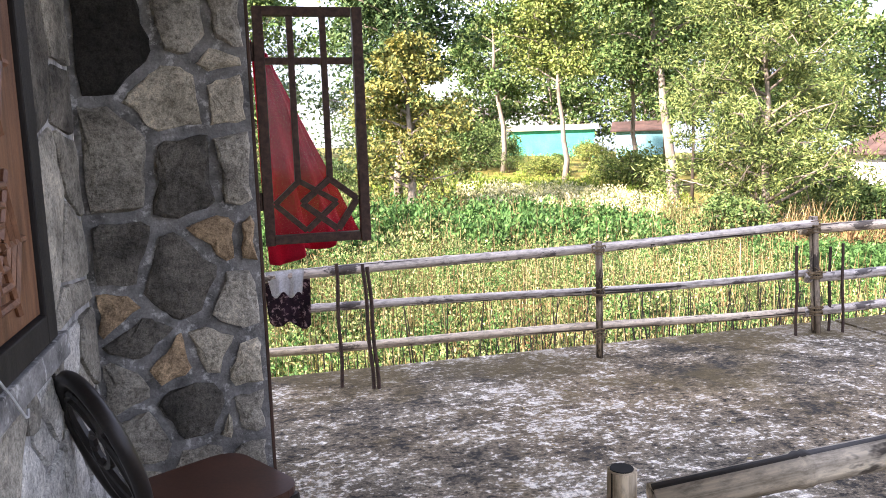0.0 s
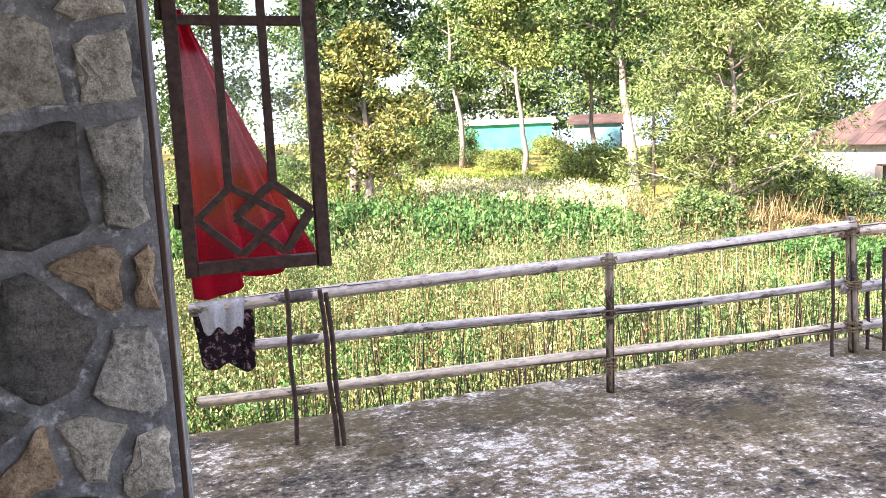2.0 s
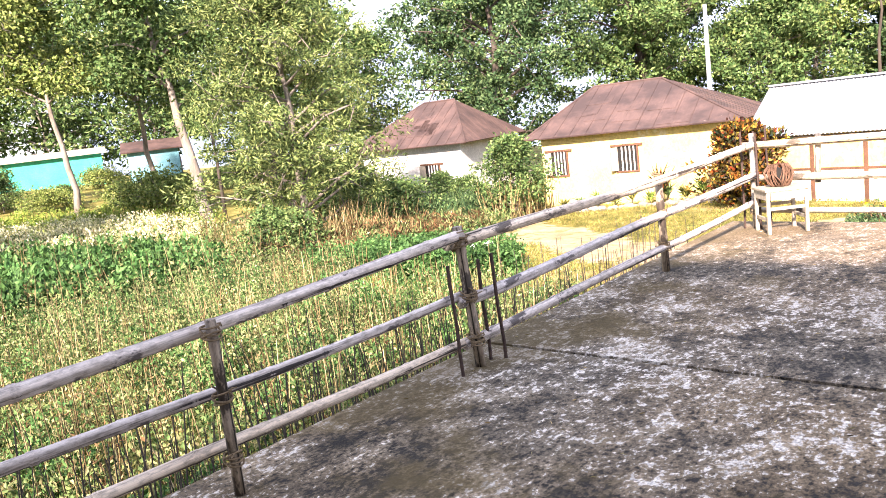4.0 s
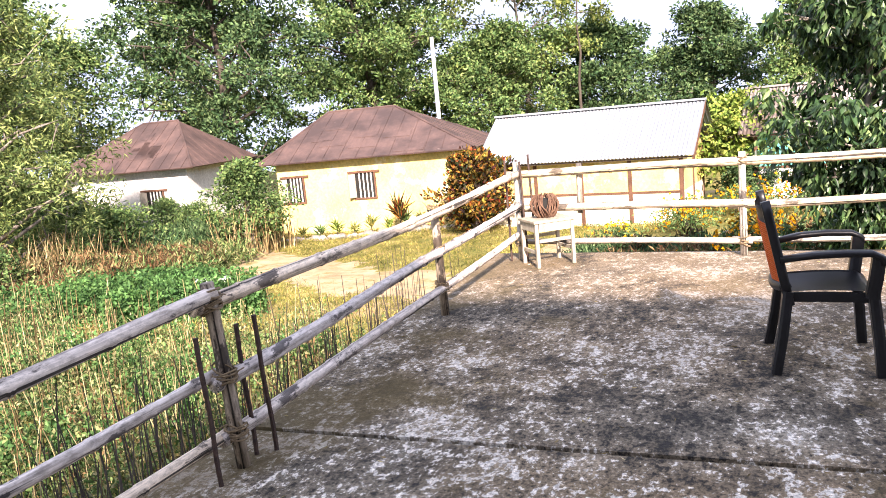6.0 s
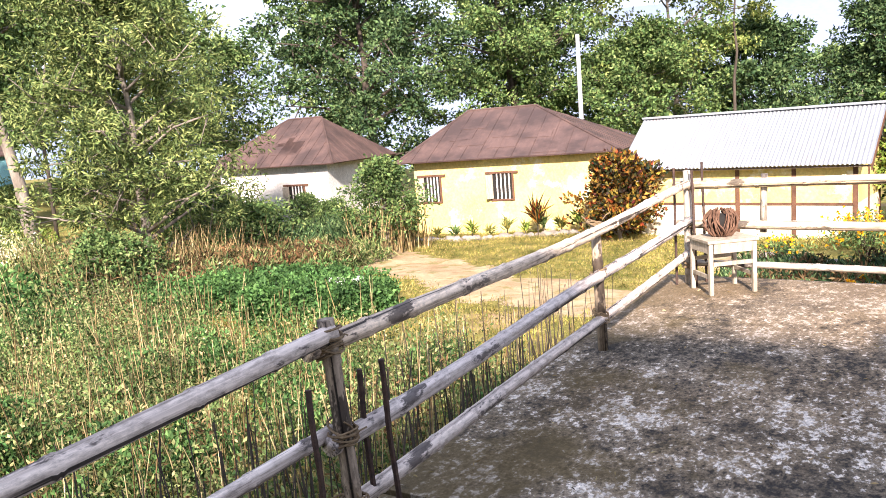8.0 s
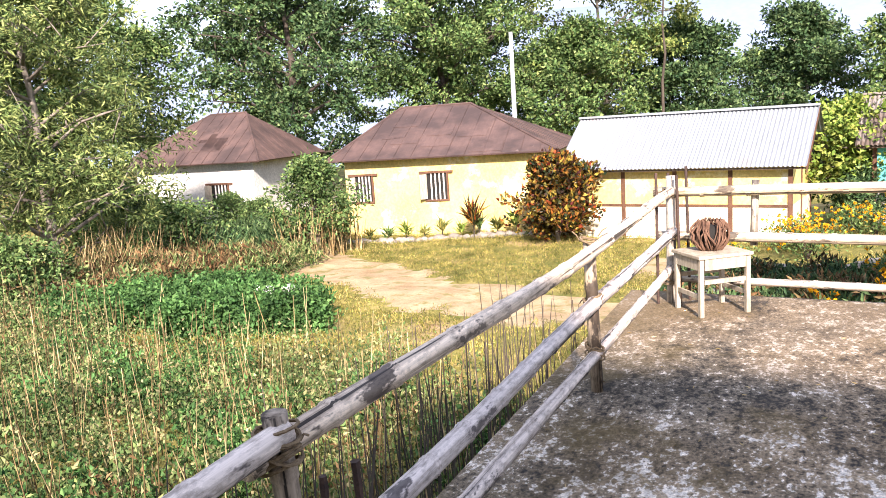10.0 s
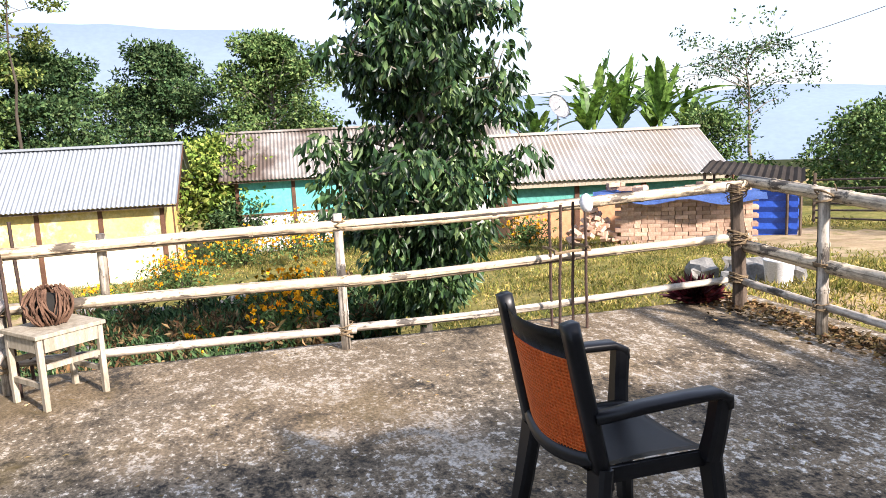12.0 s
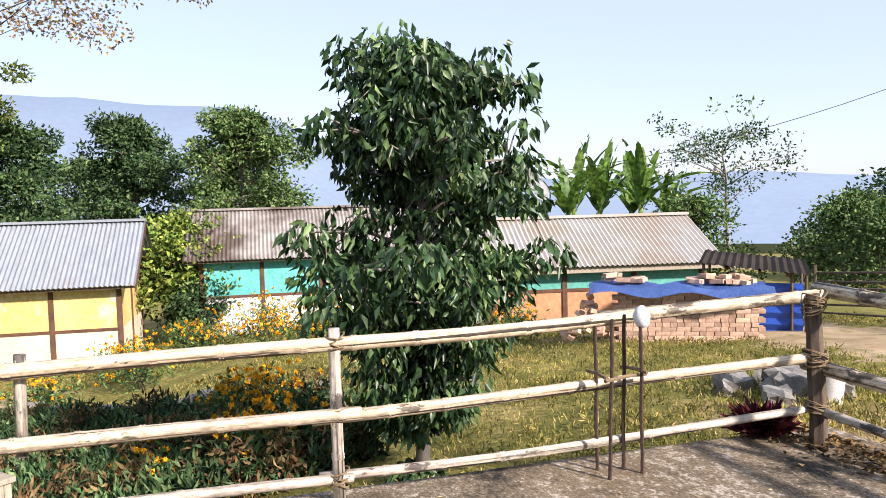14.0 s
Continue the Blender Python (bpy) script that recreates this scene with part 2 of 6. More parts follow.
STONE_DARK = field_stone("dark_field_stone", (0.055, 0.052, 0.046), (0.21, 0.195, 0.168), 0.2)
STONE_BLACK = field_stone("black_field_stone", (0.010, 0.010, 0.0095), (0.045, 0.042, 0.037), 0.1)
STONE_PALE = field_stone("pale_lime_stone", (0.44, 0.435, 0.41), (0.80, 0.79, 0.75), 0.12)
DARK_WOOD = surface("dark_stained_wood", (0.034, 0.019, 0.014), (0.105, 0.058, 0.041), 6, 60, 0.6, 0.4, 0.004, local=True, stretch=(6, 6, 0.6))
BLACK_WOOD = surface("blackened_wood", (0.010, 0.009, 0.009), (0.034, 0.030, 0.028), 6, 60, 0.6, 0.4, 0.004, local=True, stretch=(6, 6, 0.6))
RED_WOOD = surface("varnished_red_wood", (0.085, 0.036, 0.019), (0.30, 0.145, 0.08), 5, 50, 0.45, 0.4, 0.005, local=True, stretch=(6, 6, 0.6))
OLD_WOOD = surface("bleached_wood", (0.26, 0.22, 0.16), (0.50, 0.44, 0.34), 5, 50, 0.8, 0.3, 0.003, local=True, stretch=(5, 5, 1))
POST_WOOD = surface("rough_dark_post", (0.06, 0.042, 0.03), (0.20, 0.15, 0.11), 5, 50, 0.9, 0.8, 0.01, stretch=(5, 5, 0.8))
TIMBER = surface("brown_timber", (0.09, 0.045, 0.028), (0.17, 0.085, 0.05), 4, 30, 0.75, 0.2, 0.004)
YELLOW = surface("yellow_limewash", (0.62, 0.47, 0.155), (0.74, 0.60, 0.245), 0.8, 12, 0.9, 0.15, 0.006, spots=(0.72, 0.66, 0.46), spot_scale=0.9)
CREAM = surface("cream_limewash", (0.66, 0.58, 0.40), (0.78, 0.72, 0.56), 0.8, 12, 0.9, 0.15, 0.006)
WHITE = surface("white_limewash", (0.60, 0.58, 0.54), (0.78, 0.76, 0.72), 1.2, 14, 0.9, 0.15, 0.006, spots=(0.50, 0.30, 0.12), spot_scale=1.6, spot_at=0.66)
TURQUOISE = surface("turquoise_limewash", (0.10, 0.44, 0.40), (0.17, 0.56, 0.50), 0.9, 12, 0.9, 0.15, 0.006)
TEAL = surface("teal_limewash", (0.10, 0.36, 0.30), (0.16, 0.46, 0.38), 0.9, 12, 0.9, 0.15, 0.006)
ORANGE_WALL = surface("orange_limewash", (0.50, 0.24, 0.12), (0.62, 0.33, 0.18), 0.9, 12, 0.9, 0.15, 0.006)
BLUE_PAINT = surface("pale_blue_limewash", (0.16, 0.40, 0.47), (0.24, 0.50, 0.55), 0.9, 12, 0.9, 0.1, 0.006)
GREEN_NET = surface("green_shade_sheet", (0.03, 0.36, 0.26), (0.06, 0.48, 0.36), 1.2, 12, 0.7, 0.1, 0.006)
# Near-black that paints in the shade of rooms, gables and hollows.
SHADE_DARK = surface("interior_shade", (0.015, 0.014, 0.012), (0.03, 0.028, 0.025), 2, 20, 0.95, 0.0)
RUST_ROOF = rusty_roof("rust_brown_roof", (0.125, 0.080, 0.068), (0.055, 0.038, 0.034), 0.5, (0.26, 0.19, 0.165))
TIN_ROOF = rusty_roof("galvanised_tin_roof", (0.30, 0.325, 0.35), (0.26, 0.23, 0.22), 0.66, (0.36, 0.38, 0.40), 0.1, 0.5)
GREY_ROOF = rusty_roof("patched_grey_tin_roof", (0.36, 0.33, 0.30), (0.10, 0.075, 0.06), 0.52, (0.46, 0.44, 0.42), 0.0, 0.65)
DARK_ROOF = rusty_roof("dark_lean_to_roof", (0.050, 0.042, 0.036), (0.028, 0.024, 0.021), 0.5, (0.08, 0.07, 0.062), 0.0, 0.95)
TAN_ROOF = rusty_roof("weathered_tin_roof", (0.48, 0.45, 0.41), (0.36, 0.30, 0.24), 0.5, (0.55, 0.54, 0.52), 0.0, 0.6)
BARK = surface("tree_bark", (0.13, 0.11, 0.085), (0.34, 0.30, 0.25), 4, 30, 0.95, 0.7, 0.02, stretch=(1, 1, 0.3))
DARK_BARK = surface("dark_tree_bark", (0.04, 0.033, 0.026), (0.11, 0.09, 0.07), 4, 30, 0.95, 0.7, 0.02, stretch=(1, 1, 0.3))
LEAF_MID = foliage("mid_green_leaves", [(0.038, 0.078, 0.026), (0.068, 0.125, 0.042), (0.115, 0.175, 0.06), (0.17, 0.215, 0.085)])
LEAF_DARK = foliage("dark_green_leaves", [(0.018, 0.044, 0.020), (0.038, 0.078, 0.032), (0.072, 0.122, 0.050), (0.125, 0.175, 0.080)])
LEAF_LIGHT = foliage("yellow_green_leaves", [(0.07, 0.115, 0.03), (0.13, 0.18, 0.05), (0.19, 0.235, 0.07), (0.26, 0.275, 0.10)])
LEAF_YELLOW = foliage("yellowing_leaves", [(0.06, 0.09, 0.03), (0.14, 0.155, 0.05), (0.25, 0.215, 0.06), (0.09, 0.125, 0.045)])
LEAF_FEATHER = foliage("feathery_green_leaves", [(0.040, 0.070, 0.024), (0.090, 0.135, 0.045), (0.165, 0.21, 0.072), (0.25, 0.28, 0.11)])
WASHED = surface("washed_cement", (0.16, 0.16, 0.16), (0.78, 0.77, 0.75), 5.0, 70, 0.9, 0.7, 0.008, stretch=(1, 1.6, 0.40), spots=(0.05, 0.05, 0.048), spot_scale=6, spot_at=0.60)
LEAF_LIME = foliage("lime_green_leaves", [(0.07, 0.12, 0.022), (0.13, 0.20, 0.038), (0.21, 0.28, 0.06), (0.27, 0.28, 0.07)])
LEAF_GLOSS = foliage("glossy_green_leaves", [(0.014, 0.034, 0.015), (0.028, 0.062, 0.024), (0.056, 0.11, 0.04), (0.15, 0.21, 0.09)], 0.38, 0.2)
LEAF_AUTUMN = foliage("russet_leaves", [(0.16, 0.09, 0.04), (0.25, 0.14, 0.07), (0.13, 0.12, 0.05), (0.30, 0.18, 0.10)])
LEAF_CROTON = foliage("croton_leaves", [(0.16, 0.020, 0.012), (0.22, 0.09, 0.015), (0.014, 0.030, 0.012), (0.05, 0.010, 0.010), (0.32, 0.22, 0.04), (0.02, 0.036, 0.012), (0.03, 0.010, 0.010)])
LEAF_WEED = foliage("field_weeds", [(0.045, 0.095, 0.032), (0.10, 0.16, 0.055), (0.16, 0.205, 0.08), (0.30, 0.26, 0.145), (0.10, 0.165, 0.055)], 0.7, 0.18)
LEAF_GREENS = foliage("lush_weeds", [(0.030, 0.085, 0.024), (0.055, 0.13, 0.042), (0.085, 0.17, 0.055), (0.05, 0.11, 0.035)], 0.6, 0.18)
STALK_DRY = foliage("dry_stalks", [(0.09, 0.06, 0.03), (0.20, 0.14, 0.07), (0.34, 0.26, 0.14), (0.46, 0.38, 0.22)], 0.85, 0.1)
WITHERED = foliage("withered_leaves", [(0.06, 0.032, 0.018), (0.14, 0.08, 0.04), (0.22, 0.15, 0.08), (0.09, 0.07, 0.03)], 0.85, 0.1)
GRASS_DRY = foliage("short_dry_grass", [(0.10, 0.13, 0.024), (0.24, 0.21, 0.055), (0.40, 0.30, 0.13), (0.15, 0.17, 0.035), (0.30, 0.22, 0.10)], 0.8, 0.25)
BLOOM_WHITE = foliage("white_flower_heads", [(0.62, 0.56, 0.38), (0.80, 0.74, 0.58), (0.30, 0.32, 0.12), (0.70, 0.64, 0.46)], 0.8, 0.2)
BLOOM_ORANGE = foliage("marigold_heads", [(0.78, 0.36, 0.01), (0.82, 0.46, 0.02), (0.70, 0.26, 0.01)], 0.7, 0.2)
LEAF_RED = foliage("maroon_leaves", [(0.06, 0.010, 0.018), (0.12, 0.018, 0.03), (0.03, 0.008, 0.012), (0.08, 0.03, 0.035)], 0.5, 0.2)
CLOTH_RED = surface("red_cloth", (0.44, 0.008, 0.032), (0.66, 0.030, 0.075), 5, 160, 0.85, 0.25, 0.002)
BRICK = surface("clay_brick", (0.46, 0.27, 0.18), (0.70, 0.51, 0.38), 14, 90, 0.92, 0.5, 0.005, local=True, vary=0.35)
BLUE_SHEET = surface("blue_plastic_sheet", (0.10, 0.19, 0.52), (0.17, 0.29, 0.66), 3, 30, 0.45, 0.2, 0.01)
BLUE_METAL = surface("blue_painted_sheet", (0.02, 0.06, 0.36), (0.03, 0.10, 0.48), 2, 30, 0.4, 0.15, 0.01)
PATH_EARTH = surface("sandy_earth", (0.30, 0.20, 0.10), (0.52, 0.40, 0.24), 1.6, 25, 0.95, 0.5, 0.02, spots=(0.20, 0.17, 0.06), spot_scale=2.2, spot_at=0.56)
PLASTIC_BLACK = surface("black_plastic", (0.006, 0.006, 0.007), (0.012, 0.012, 0.014), 8, 90, 0.38, 0.08, 0.001)
PLASTIC_ORANGE = surface("orange_plastic_mesh", (0.68, 0.13, 0.025), (0.80, 0.19, 0.04), 8, 90, 0.5, 0.1, 0.001)
PLASTIC_BROWN = surface("brown_plastic", (0.05, 0.022, 0.015), (0.085, 0.035, 0.022), 8, 90, 0.35, 0.08, 0.001)
PLASTIC_DARK = surface("dark_brown_plastic", (0.012, 0.010, 0.009), (0.025, 0.02, 0.018), 8, 90, 0.4, 0.08, 0.001)
WHITE_CLOTH = surface("white_cloth", (0.70, 0.70, 0.72), (0.82, 0.82, 0.83), 12, 90, 0.9, 0.2, 0.003)
PATTERN_CLOTH = surface("patterned_dark_cloth", (0.02, 0.016, 0.022), (0.06, 0.03, 0.045), 20, 90, 0.9, 0.2, 0.003, spots=(0.45, 0.32, 0.33), spot_scale=38, spot_at=0.57)
GALV = surface("grey_steel_pole", (0.42, 0.43, 0.44), (0.58, 0.59, 0.60), 5, 60, 0.5, 0.1, 0.003)
ROCK = surface("garden_rock", (0.16, 0.145, 0.12), (0.36, 0.33, 0.28), 3, 30, 0.95, 0.7, 0.02)
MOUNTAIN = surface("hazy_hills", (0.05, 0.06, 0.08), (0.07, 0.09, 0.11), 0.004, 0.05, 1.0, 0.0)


# ---- mesh helpers ----
def part(name, bm, material, parent=None, label="", smooth=False):
    """Links a bmesh as one mesh object, under a thing or a part."""
    me = bpy.data.meshes.new(name)
    bmesh.ops.recalc_face_normals(bm, faces=bm.faces)
    bm.to_mesh(me)
    bm.free()
    me.materials.append(material)
    if smooth:
        me.polygons.foreach_set("use_smooth", [True] * len(me.polygons))
    ob = new(name, me)
    ob.parent = parent
    if label:
        tagged(ob, label)
    return ob


def thing(name, x, y, z, label, category, group="", turn=0.0, kind=""):
    ob = new(name)
    ob.empty_display_size = 0.1
    ob.matrix_basis = pose(x, y, z, 0, 0, turn)
    return tagged(ob, label, category, group, kind)


def box(bm, x0, x1, y0, y1, z0, z1, m=None, bevel=0.0):
    made = bmesh.ops.create_cube(bm, size=1.0)["verts"]
    s = Matrix.Translation(((x0 + x1) / 2, (y0 + y1) / 2, (z0 + z1) / 2)) @ Matrix.Diagonal((x1 - x0, y1 - y0, z1 - z0, 1))
    bmesh.ops.transform(bm, matrix=(m or Matrix()) @ s, verts=made)
    if bevel:
        edges = list({e for v in made for e in v.link_edges})
        bmesh.ops.bevel(bm, geom=edges, offset=bevel, segments=2, affect="EDGES", profile=0.6)
    return bm


def tube(bm, points, radii, sides=8, caps=True):
    """A round tube along points, its rings square to the way."""
    pts = [Vector(p) for p in points]
    rings = []
    for i, p in enumerate(pts):
        d = (pts[min(i + 1, len(pts) - 1)] - pts[max(i - 1, 0)]).normalized()
        u = d.orthogonal().normalized() if i == 0 else (u - d * u.dot(d)).normalized()
        w = d.cross(u)
        r = radii[i] if hasattr(radii, "__len__") else radii
        rings.append([bm.verts.new(p + r * (math.cos(a) * u + math.sin(a) * w)) for a in (2 * math.pi * k / sides for k in range(sides))])
    for a, b in zip(rings, rings[1:]):
        for k in range(sides):
            bm.faces.new((a[k], a[(k + 1) % sides], b[(k + 1) % sides], b[k]))
    if caps:
        bm.faces.new(rings[0][::-1])
        bm.faces.new(rings[-1])
    return bm


def slab(bm, corners, thick):
    """A flat piece with these corners, thick along its normal (downwards)."""
    c = [Vector(p) for p in corners]
    n = (c[1] - c[0]).cross(c[2] - c[0]).normalized()
    top = [bm.verts.new(p) for p in c]
    low = [bm.verts.new(p - n * thick) for p in c]
    bm.faces.new(top)
    bm.faces.new(low[::-1])
    for i in range(len(c)):
        j = (i + 1) % len(c)
        bm.faces.new((top[i], low[i], low[j], top[j]))
    return bm


def raw_mesh(name, verts, faces, material, parent=None, smooth=False):
    me = bpy.data.meshes.new(name)
    me.from_pydata(verts, [], faces)
    me.materials.append(material)
    if smooth:
        me.polygons.foreach_set("use_smooth", [True] * len(me.polygons))
    ob = new(name, me)
    ob.parent = parent
    return ob


def leaves(name, at, way, length, width, material, parent=None, fold=0.25, rng=None):
    """Many folded leaves: base points, directions, lengths and widths as arrays."""
    rng = rng or np.random.default_rng(1)
    n = len(at)
    way = way / np.maximum(np.linalg.norm(way, axis=1, keepdims=True), 1e-6)
    side = np.cross(way, rng.normal(size=(n, 3)))
    side /= np.maximum(np.linalg.norm(side, axis=1, keepdims=True), 1e-6)
    up = np.cross(side, way)
    L, W = np.broadcast_to(length, n)[:, None], np.broadcast_to(width, n)[:, None]
    mid = at + way * L * 0.42
    v = np.stack([at, mid + side * W / 2 + up * W * fold, at + way * L - up * L * 0.12, mid - side * W / 2 + up * W * fold], 1).reshape(-1, 3)
    k = np.arange(n)[:, None] * 4
    f = np.concatenate([k + [0, 1, 2], k + [0, 2, 3]], 1).reshape(-1, 3)
    me = bpy.data.meshes.new(name)
    me.vertices.add(len(v))
    me.vertices.foreach_set("co", v.ravel())
    me.loops.add(len(f) * 3)
    me.loops.foreach_set("vertex_index", f.ravel())
    me.polygons.add(len(f))
    me.polygons.foreach_set("loop_start", np.arange(0, len(f) * 3, 3))
    me.update(calc_edges=True)
    me.validate()
    me.materials.append(material)
    ob = new(name, me)
    ob.parent = parent
    return ob


def ease(v):
    v = min(1.0, max(0.0, v))
    return v * v * (3 - 2 * v)


# ---- the lie of the land ----
def land(x, y):
    """Height of the ground: the field to the north, the yard to the east, the valley beyond."""
    field = -1.4 - 0.045 * min(45.0, max(0.0, x - 5))
    yard = -0.3 - 0.095 * min(20.0, max(0.0, x - 9))
    z = yard + (field - yard) * ease((y + 1) / 8)
    z += 2.2 * ease((y - 20) / 38)
    far = math.hypot(x - 15, y - 10)
    edge = 36 + 26 * ease((y + 12) / 12)
    z -= min(125.0, 0.3 * max(0.0, x - edge)) + 40.0 * ease((-y - 35) / 400)
    z += 0.10 * noise.noise((x * 0.35, y * 0.35, 0)) + 0.05 * noise.noise((x * 1.3, y * 1.3, 4)) * (1 if far < 60 else 0)
    return z


TRACK = [Vector(p) for p in ((23.8, 22.5), (20.0, 16.6), (17.3, 12.2), (15.3, 9.0), (15.0, 6.6))]


def bare(x, y):
    """Whether the ground is bare trodden earth: the track across the yard and two worn patches."""
    p = Vector((x, y))
    near = 99.0
    for a, b in zip(TRACK, TRACK[1:]):
        d = b - a
        k = min(1.0, max(0.0, (p - a).dot(d) / d.length_squared))
        near = min(near, (p - a - d * k).length)
    rag = 0.7 * noise.noise((x * 0.8, y * 0.8, 5)) + 0.35 * noise.noise((x * 2.6, y * 2.6, 6))
    return near < 1.25 + rag or ((x - 13.6) / 3.6) ** 2 + ((y + 6.4) / 1.7) ** 2 < 1 + rag or ((x - 20.4) / 1.8) ** 2 + ((y - 6.3) / 1.2) ** 2 < 1 + rag


def ground_sheet():
    xs = sorted({*[-6 + 0.3 * i for i in range(160)], *[42 + 3 * i for i in range(20)], *[-6 - 4 * i for i in range(1, 12)],
                 *[102 + 60 * i for i in range(1, 12)], *[-50 - 60 * i for i in range(1, 8)], -900, -2000, -4000, 1000, 2000, 4000})
    ys = sorted({*[-14 + 0.3 * i for i in range(160)], *[34 + 3 * i for i in range(20)], *[-14 - 4 * i for i in range(1, 12)],
                 *[94 + 60 * i for i in range(1, 12)], *[-58 - 60 * i for i in range(1, 8)], -900, -2000, -4000, 1000, 2000, 4000})
    verts, faces = [], []
    for y in ys:
        for x in xs:
            z = land(x, y)
            if (-8 < x < 4.3 and -9 < y < 4.9) or (0 < x < 8.9 and -0.15 < y < 4.9):
                z = min(z, -0.6)
            verts.append((x, y, z))
    w = len(xs)
    for j in range(len(ys) - 1):
        for i in range(w - 1):
            a = j * w + i
            faces.append((a, a + 1, a + w + 1, a + w))
    sheet = raw_mesh("ground", verts, faces, GROUND, smooth=True)
    sheet.data.materials.append(PATH_EARTH)
    for f in sheet.data.polygons:
        if 9 < f.center.x < 26 and -10 < f.center.y < 24 and bare(f.center.x, f.center.y):
            f.material_index = 1
    return tagged(sheet, "sloping ground of short dry grass and bare earth", "ground", kind="structure")


ground_sheet()


def hills():
    """The far ridge across the valley."""
    verts, faces = [], []
    n = 90
    for i in range(n + 1):
        a = radians(-75 + 140 * i / n)
        r = 2900.0
        x, y = r * math.cos(a), r * math.sin(a)
        k = i / n
        top = 60 + 300 * ease((k - 0.40) / 0.10) * (1 - 0.35 * ease((k - 0.72) / 0.2)) + 45 * noise.noise((k * 9, 0, 0)) + 14 * noise.noise((k * 40, 3, 0))
        verts += [(x * 0.75, y * 0.75, -140), (x * 0.88, y * 0.88, -140 + 0.62 * (top + 140)), (x, y, top), (x * 1.1, y * 1.1, -140)]
        if i:
            b = 4 * i
            for j in range(3):
                faces.append((b - 4 + j, b + j, b + j + 1, b - 3 + j))
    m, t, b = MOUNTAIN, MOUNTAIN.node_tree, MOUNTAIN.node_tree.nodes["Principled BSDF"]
    # The blue haze in front of the ridge is put in as emission.
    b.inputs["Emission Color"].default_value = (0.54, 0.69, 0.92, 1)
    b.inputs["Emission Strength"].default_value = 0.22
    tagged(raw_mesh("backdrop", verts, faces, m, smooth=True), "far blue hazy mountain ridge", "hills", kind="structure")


hills()

# ---- terrace ----
def terrace():
    t = thing("floor", 0, 0, 0, "weathered stained concrete terrace floor with a crack", "floor", kind="structure")
    bm = bmesh.new()
    crack = 4.62
    edge_e = [(9.12, 5.24), (8.74, -0.45)]
    for poly in ([(-8, -9), (crack - 0.02, -9), (crack - 0.02, 5.24), (-8, 5.24)], [(crack + 0.02, -0.45), edge_e[1], edge_e[0], (crack + 0.02, 5.24)]):
        slab(bm, [(x, y, 0.0) for x, y in poly], 0.14)
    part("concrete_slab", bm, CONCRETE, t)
    bm = box(bmesh.new(), -7.9, 4.58, -8.9, 5.12, -1.2, -0.145)
    box(bm, 4.584, 8.62, -0.36, 5.12, -1.2, -0.145)
    part("plinth", bm, SLAB_EDGE, t)


terrace()

# ---- bamboo fences ----
def bamboo_pole(name, a, b, r, parent, sag=0.0, taper=0.85, wobble=0.012, knots=0.34, seed=0, material=None):
    """A bamboo culm from a to b with raised knots."""
    rng = random.Random(seed)
    a, b = Vector(a), Vector(b)
    d = b - a
    size = d.length
    pts, rad = [], []
    x = 0.0
    marks = [0.0]
    while x < size - 0.08:
        x += knots * rng.uniform(0.75, 1.25)
        marks.append(min(x, size))
    if marks[-1] < size:
        marks.append(size)
    rot = d.to_track_quat("X", "Z").to_matrix()
    ph, ph2 = rng.uniform(0, 6), rng.uniform(0, 6)

    def at(s):
        k = s / size
        z = -sag * 4 * k * (1 - k) + wobble * math.sin(s * 1.7 + ph)
        return Vector((s, wobble * math.sin(s * 1.3 + ph2), z)), r * (1 + (taper - 1) * k)
    for i, s in enumerate(marks):
        p, q = at(s)
        if 0 < i < len(marks) - 1:
            for ds, k in ((-0.018, 1.0), (-0.006, 1.13), (0.004, 1.05), (0.01, 1.12), (0.024, 1.0)):
                pts.append(at(min(size, max(0, s + ds)))[0])
                rad.append(q * k)
        else:
            pts.append(p)
            rad.append(q)
    bm = tube(bmesh.new(), pts, rad, 10)
    ob = part(name, bm, material or BAMBOO, parent, smooth=True)
    ob.matrix_basis = Matrix.Translation(a) @ rot.to_4x4()
    return ob


def lashing(at, r, parent, seed=0, axis="Z"):
    """Turns of twine wound round a joint with loose ends."""
    rng = random.Random(seed)
    bm = bmesh.new()
    for turn in range(4):
        tilt = rng.uniform(-0.6, 0.6)
        rr = r * rng.uniform(1.02, 1.2)
        off = rng.uniform(-0.03, 0.03)
        pts = []
        for k in range(13):
            q = 2 * math.pi * k / 12
            p = Vector((rr * math.cos(q), rr * math.sin(q), off + tilt * rr * math.sin(q)))
            pts.append(p)
        tube(bm, pts, 0.0045, 5, False)
    for _ in range(2):
        p = Vector((r * rng.uniform(-1, 1), -r * rng.choice((-1, 1)), rng.uniform(-0.02, 0.03)))
        q = p + Vector((rng.uniform(-0.08, 0.08), rng.uniform(-0.05, 0.05), rng.uniform(-0.05, 0.06)))
        tube(bm, [p, (p + q) / 2 + Vector((0, 0, 0.01)), q], 0.0035, 5)
    ob = part("lashing", bm, TWINE, parent)
    ob.matrix_basis = Matrix.Translation(at)
    return ob


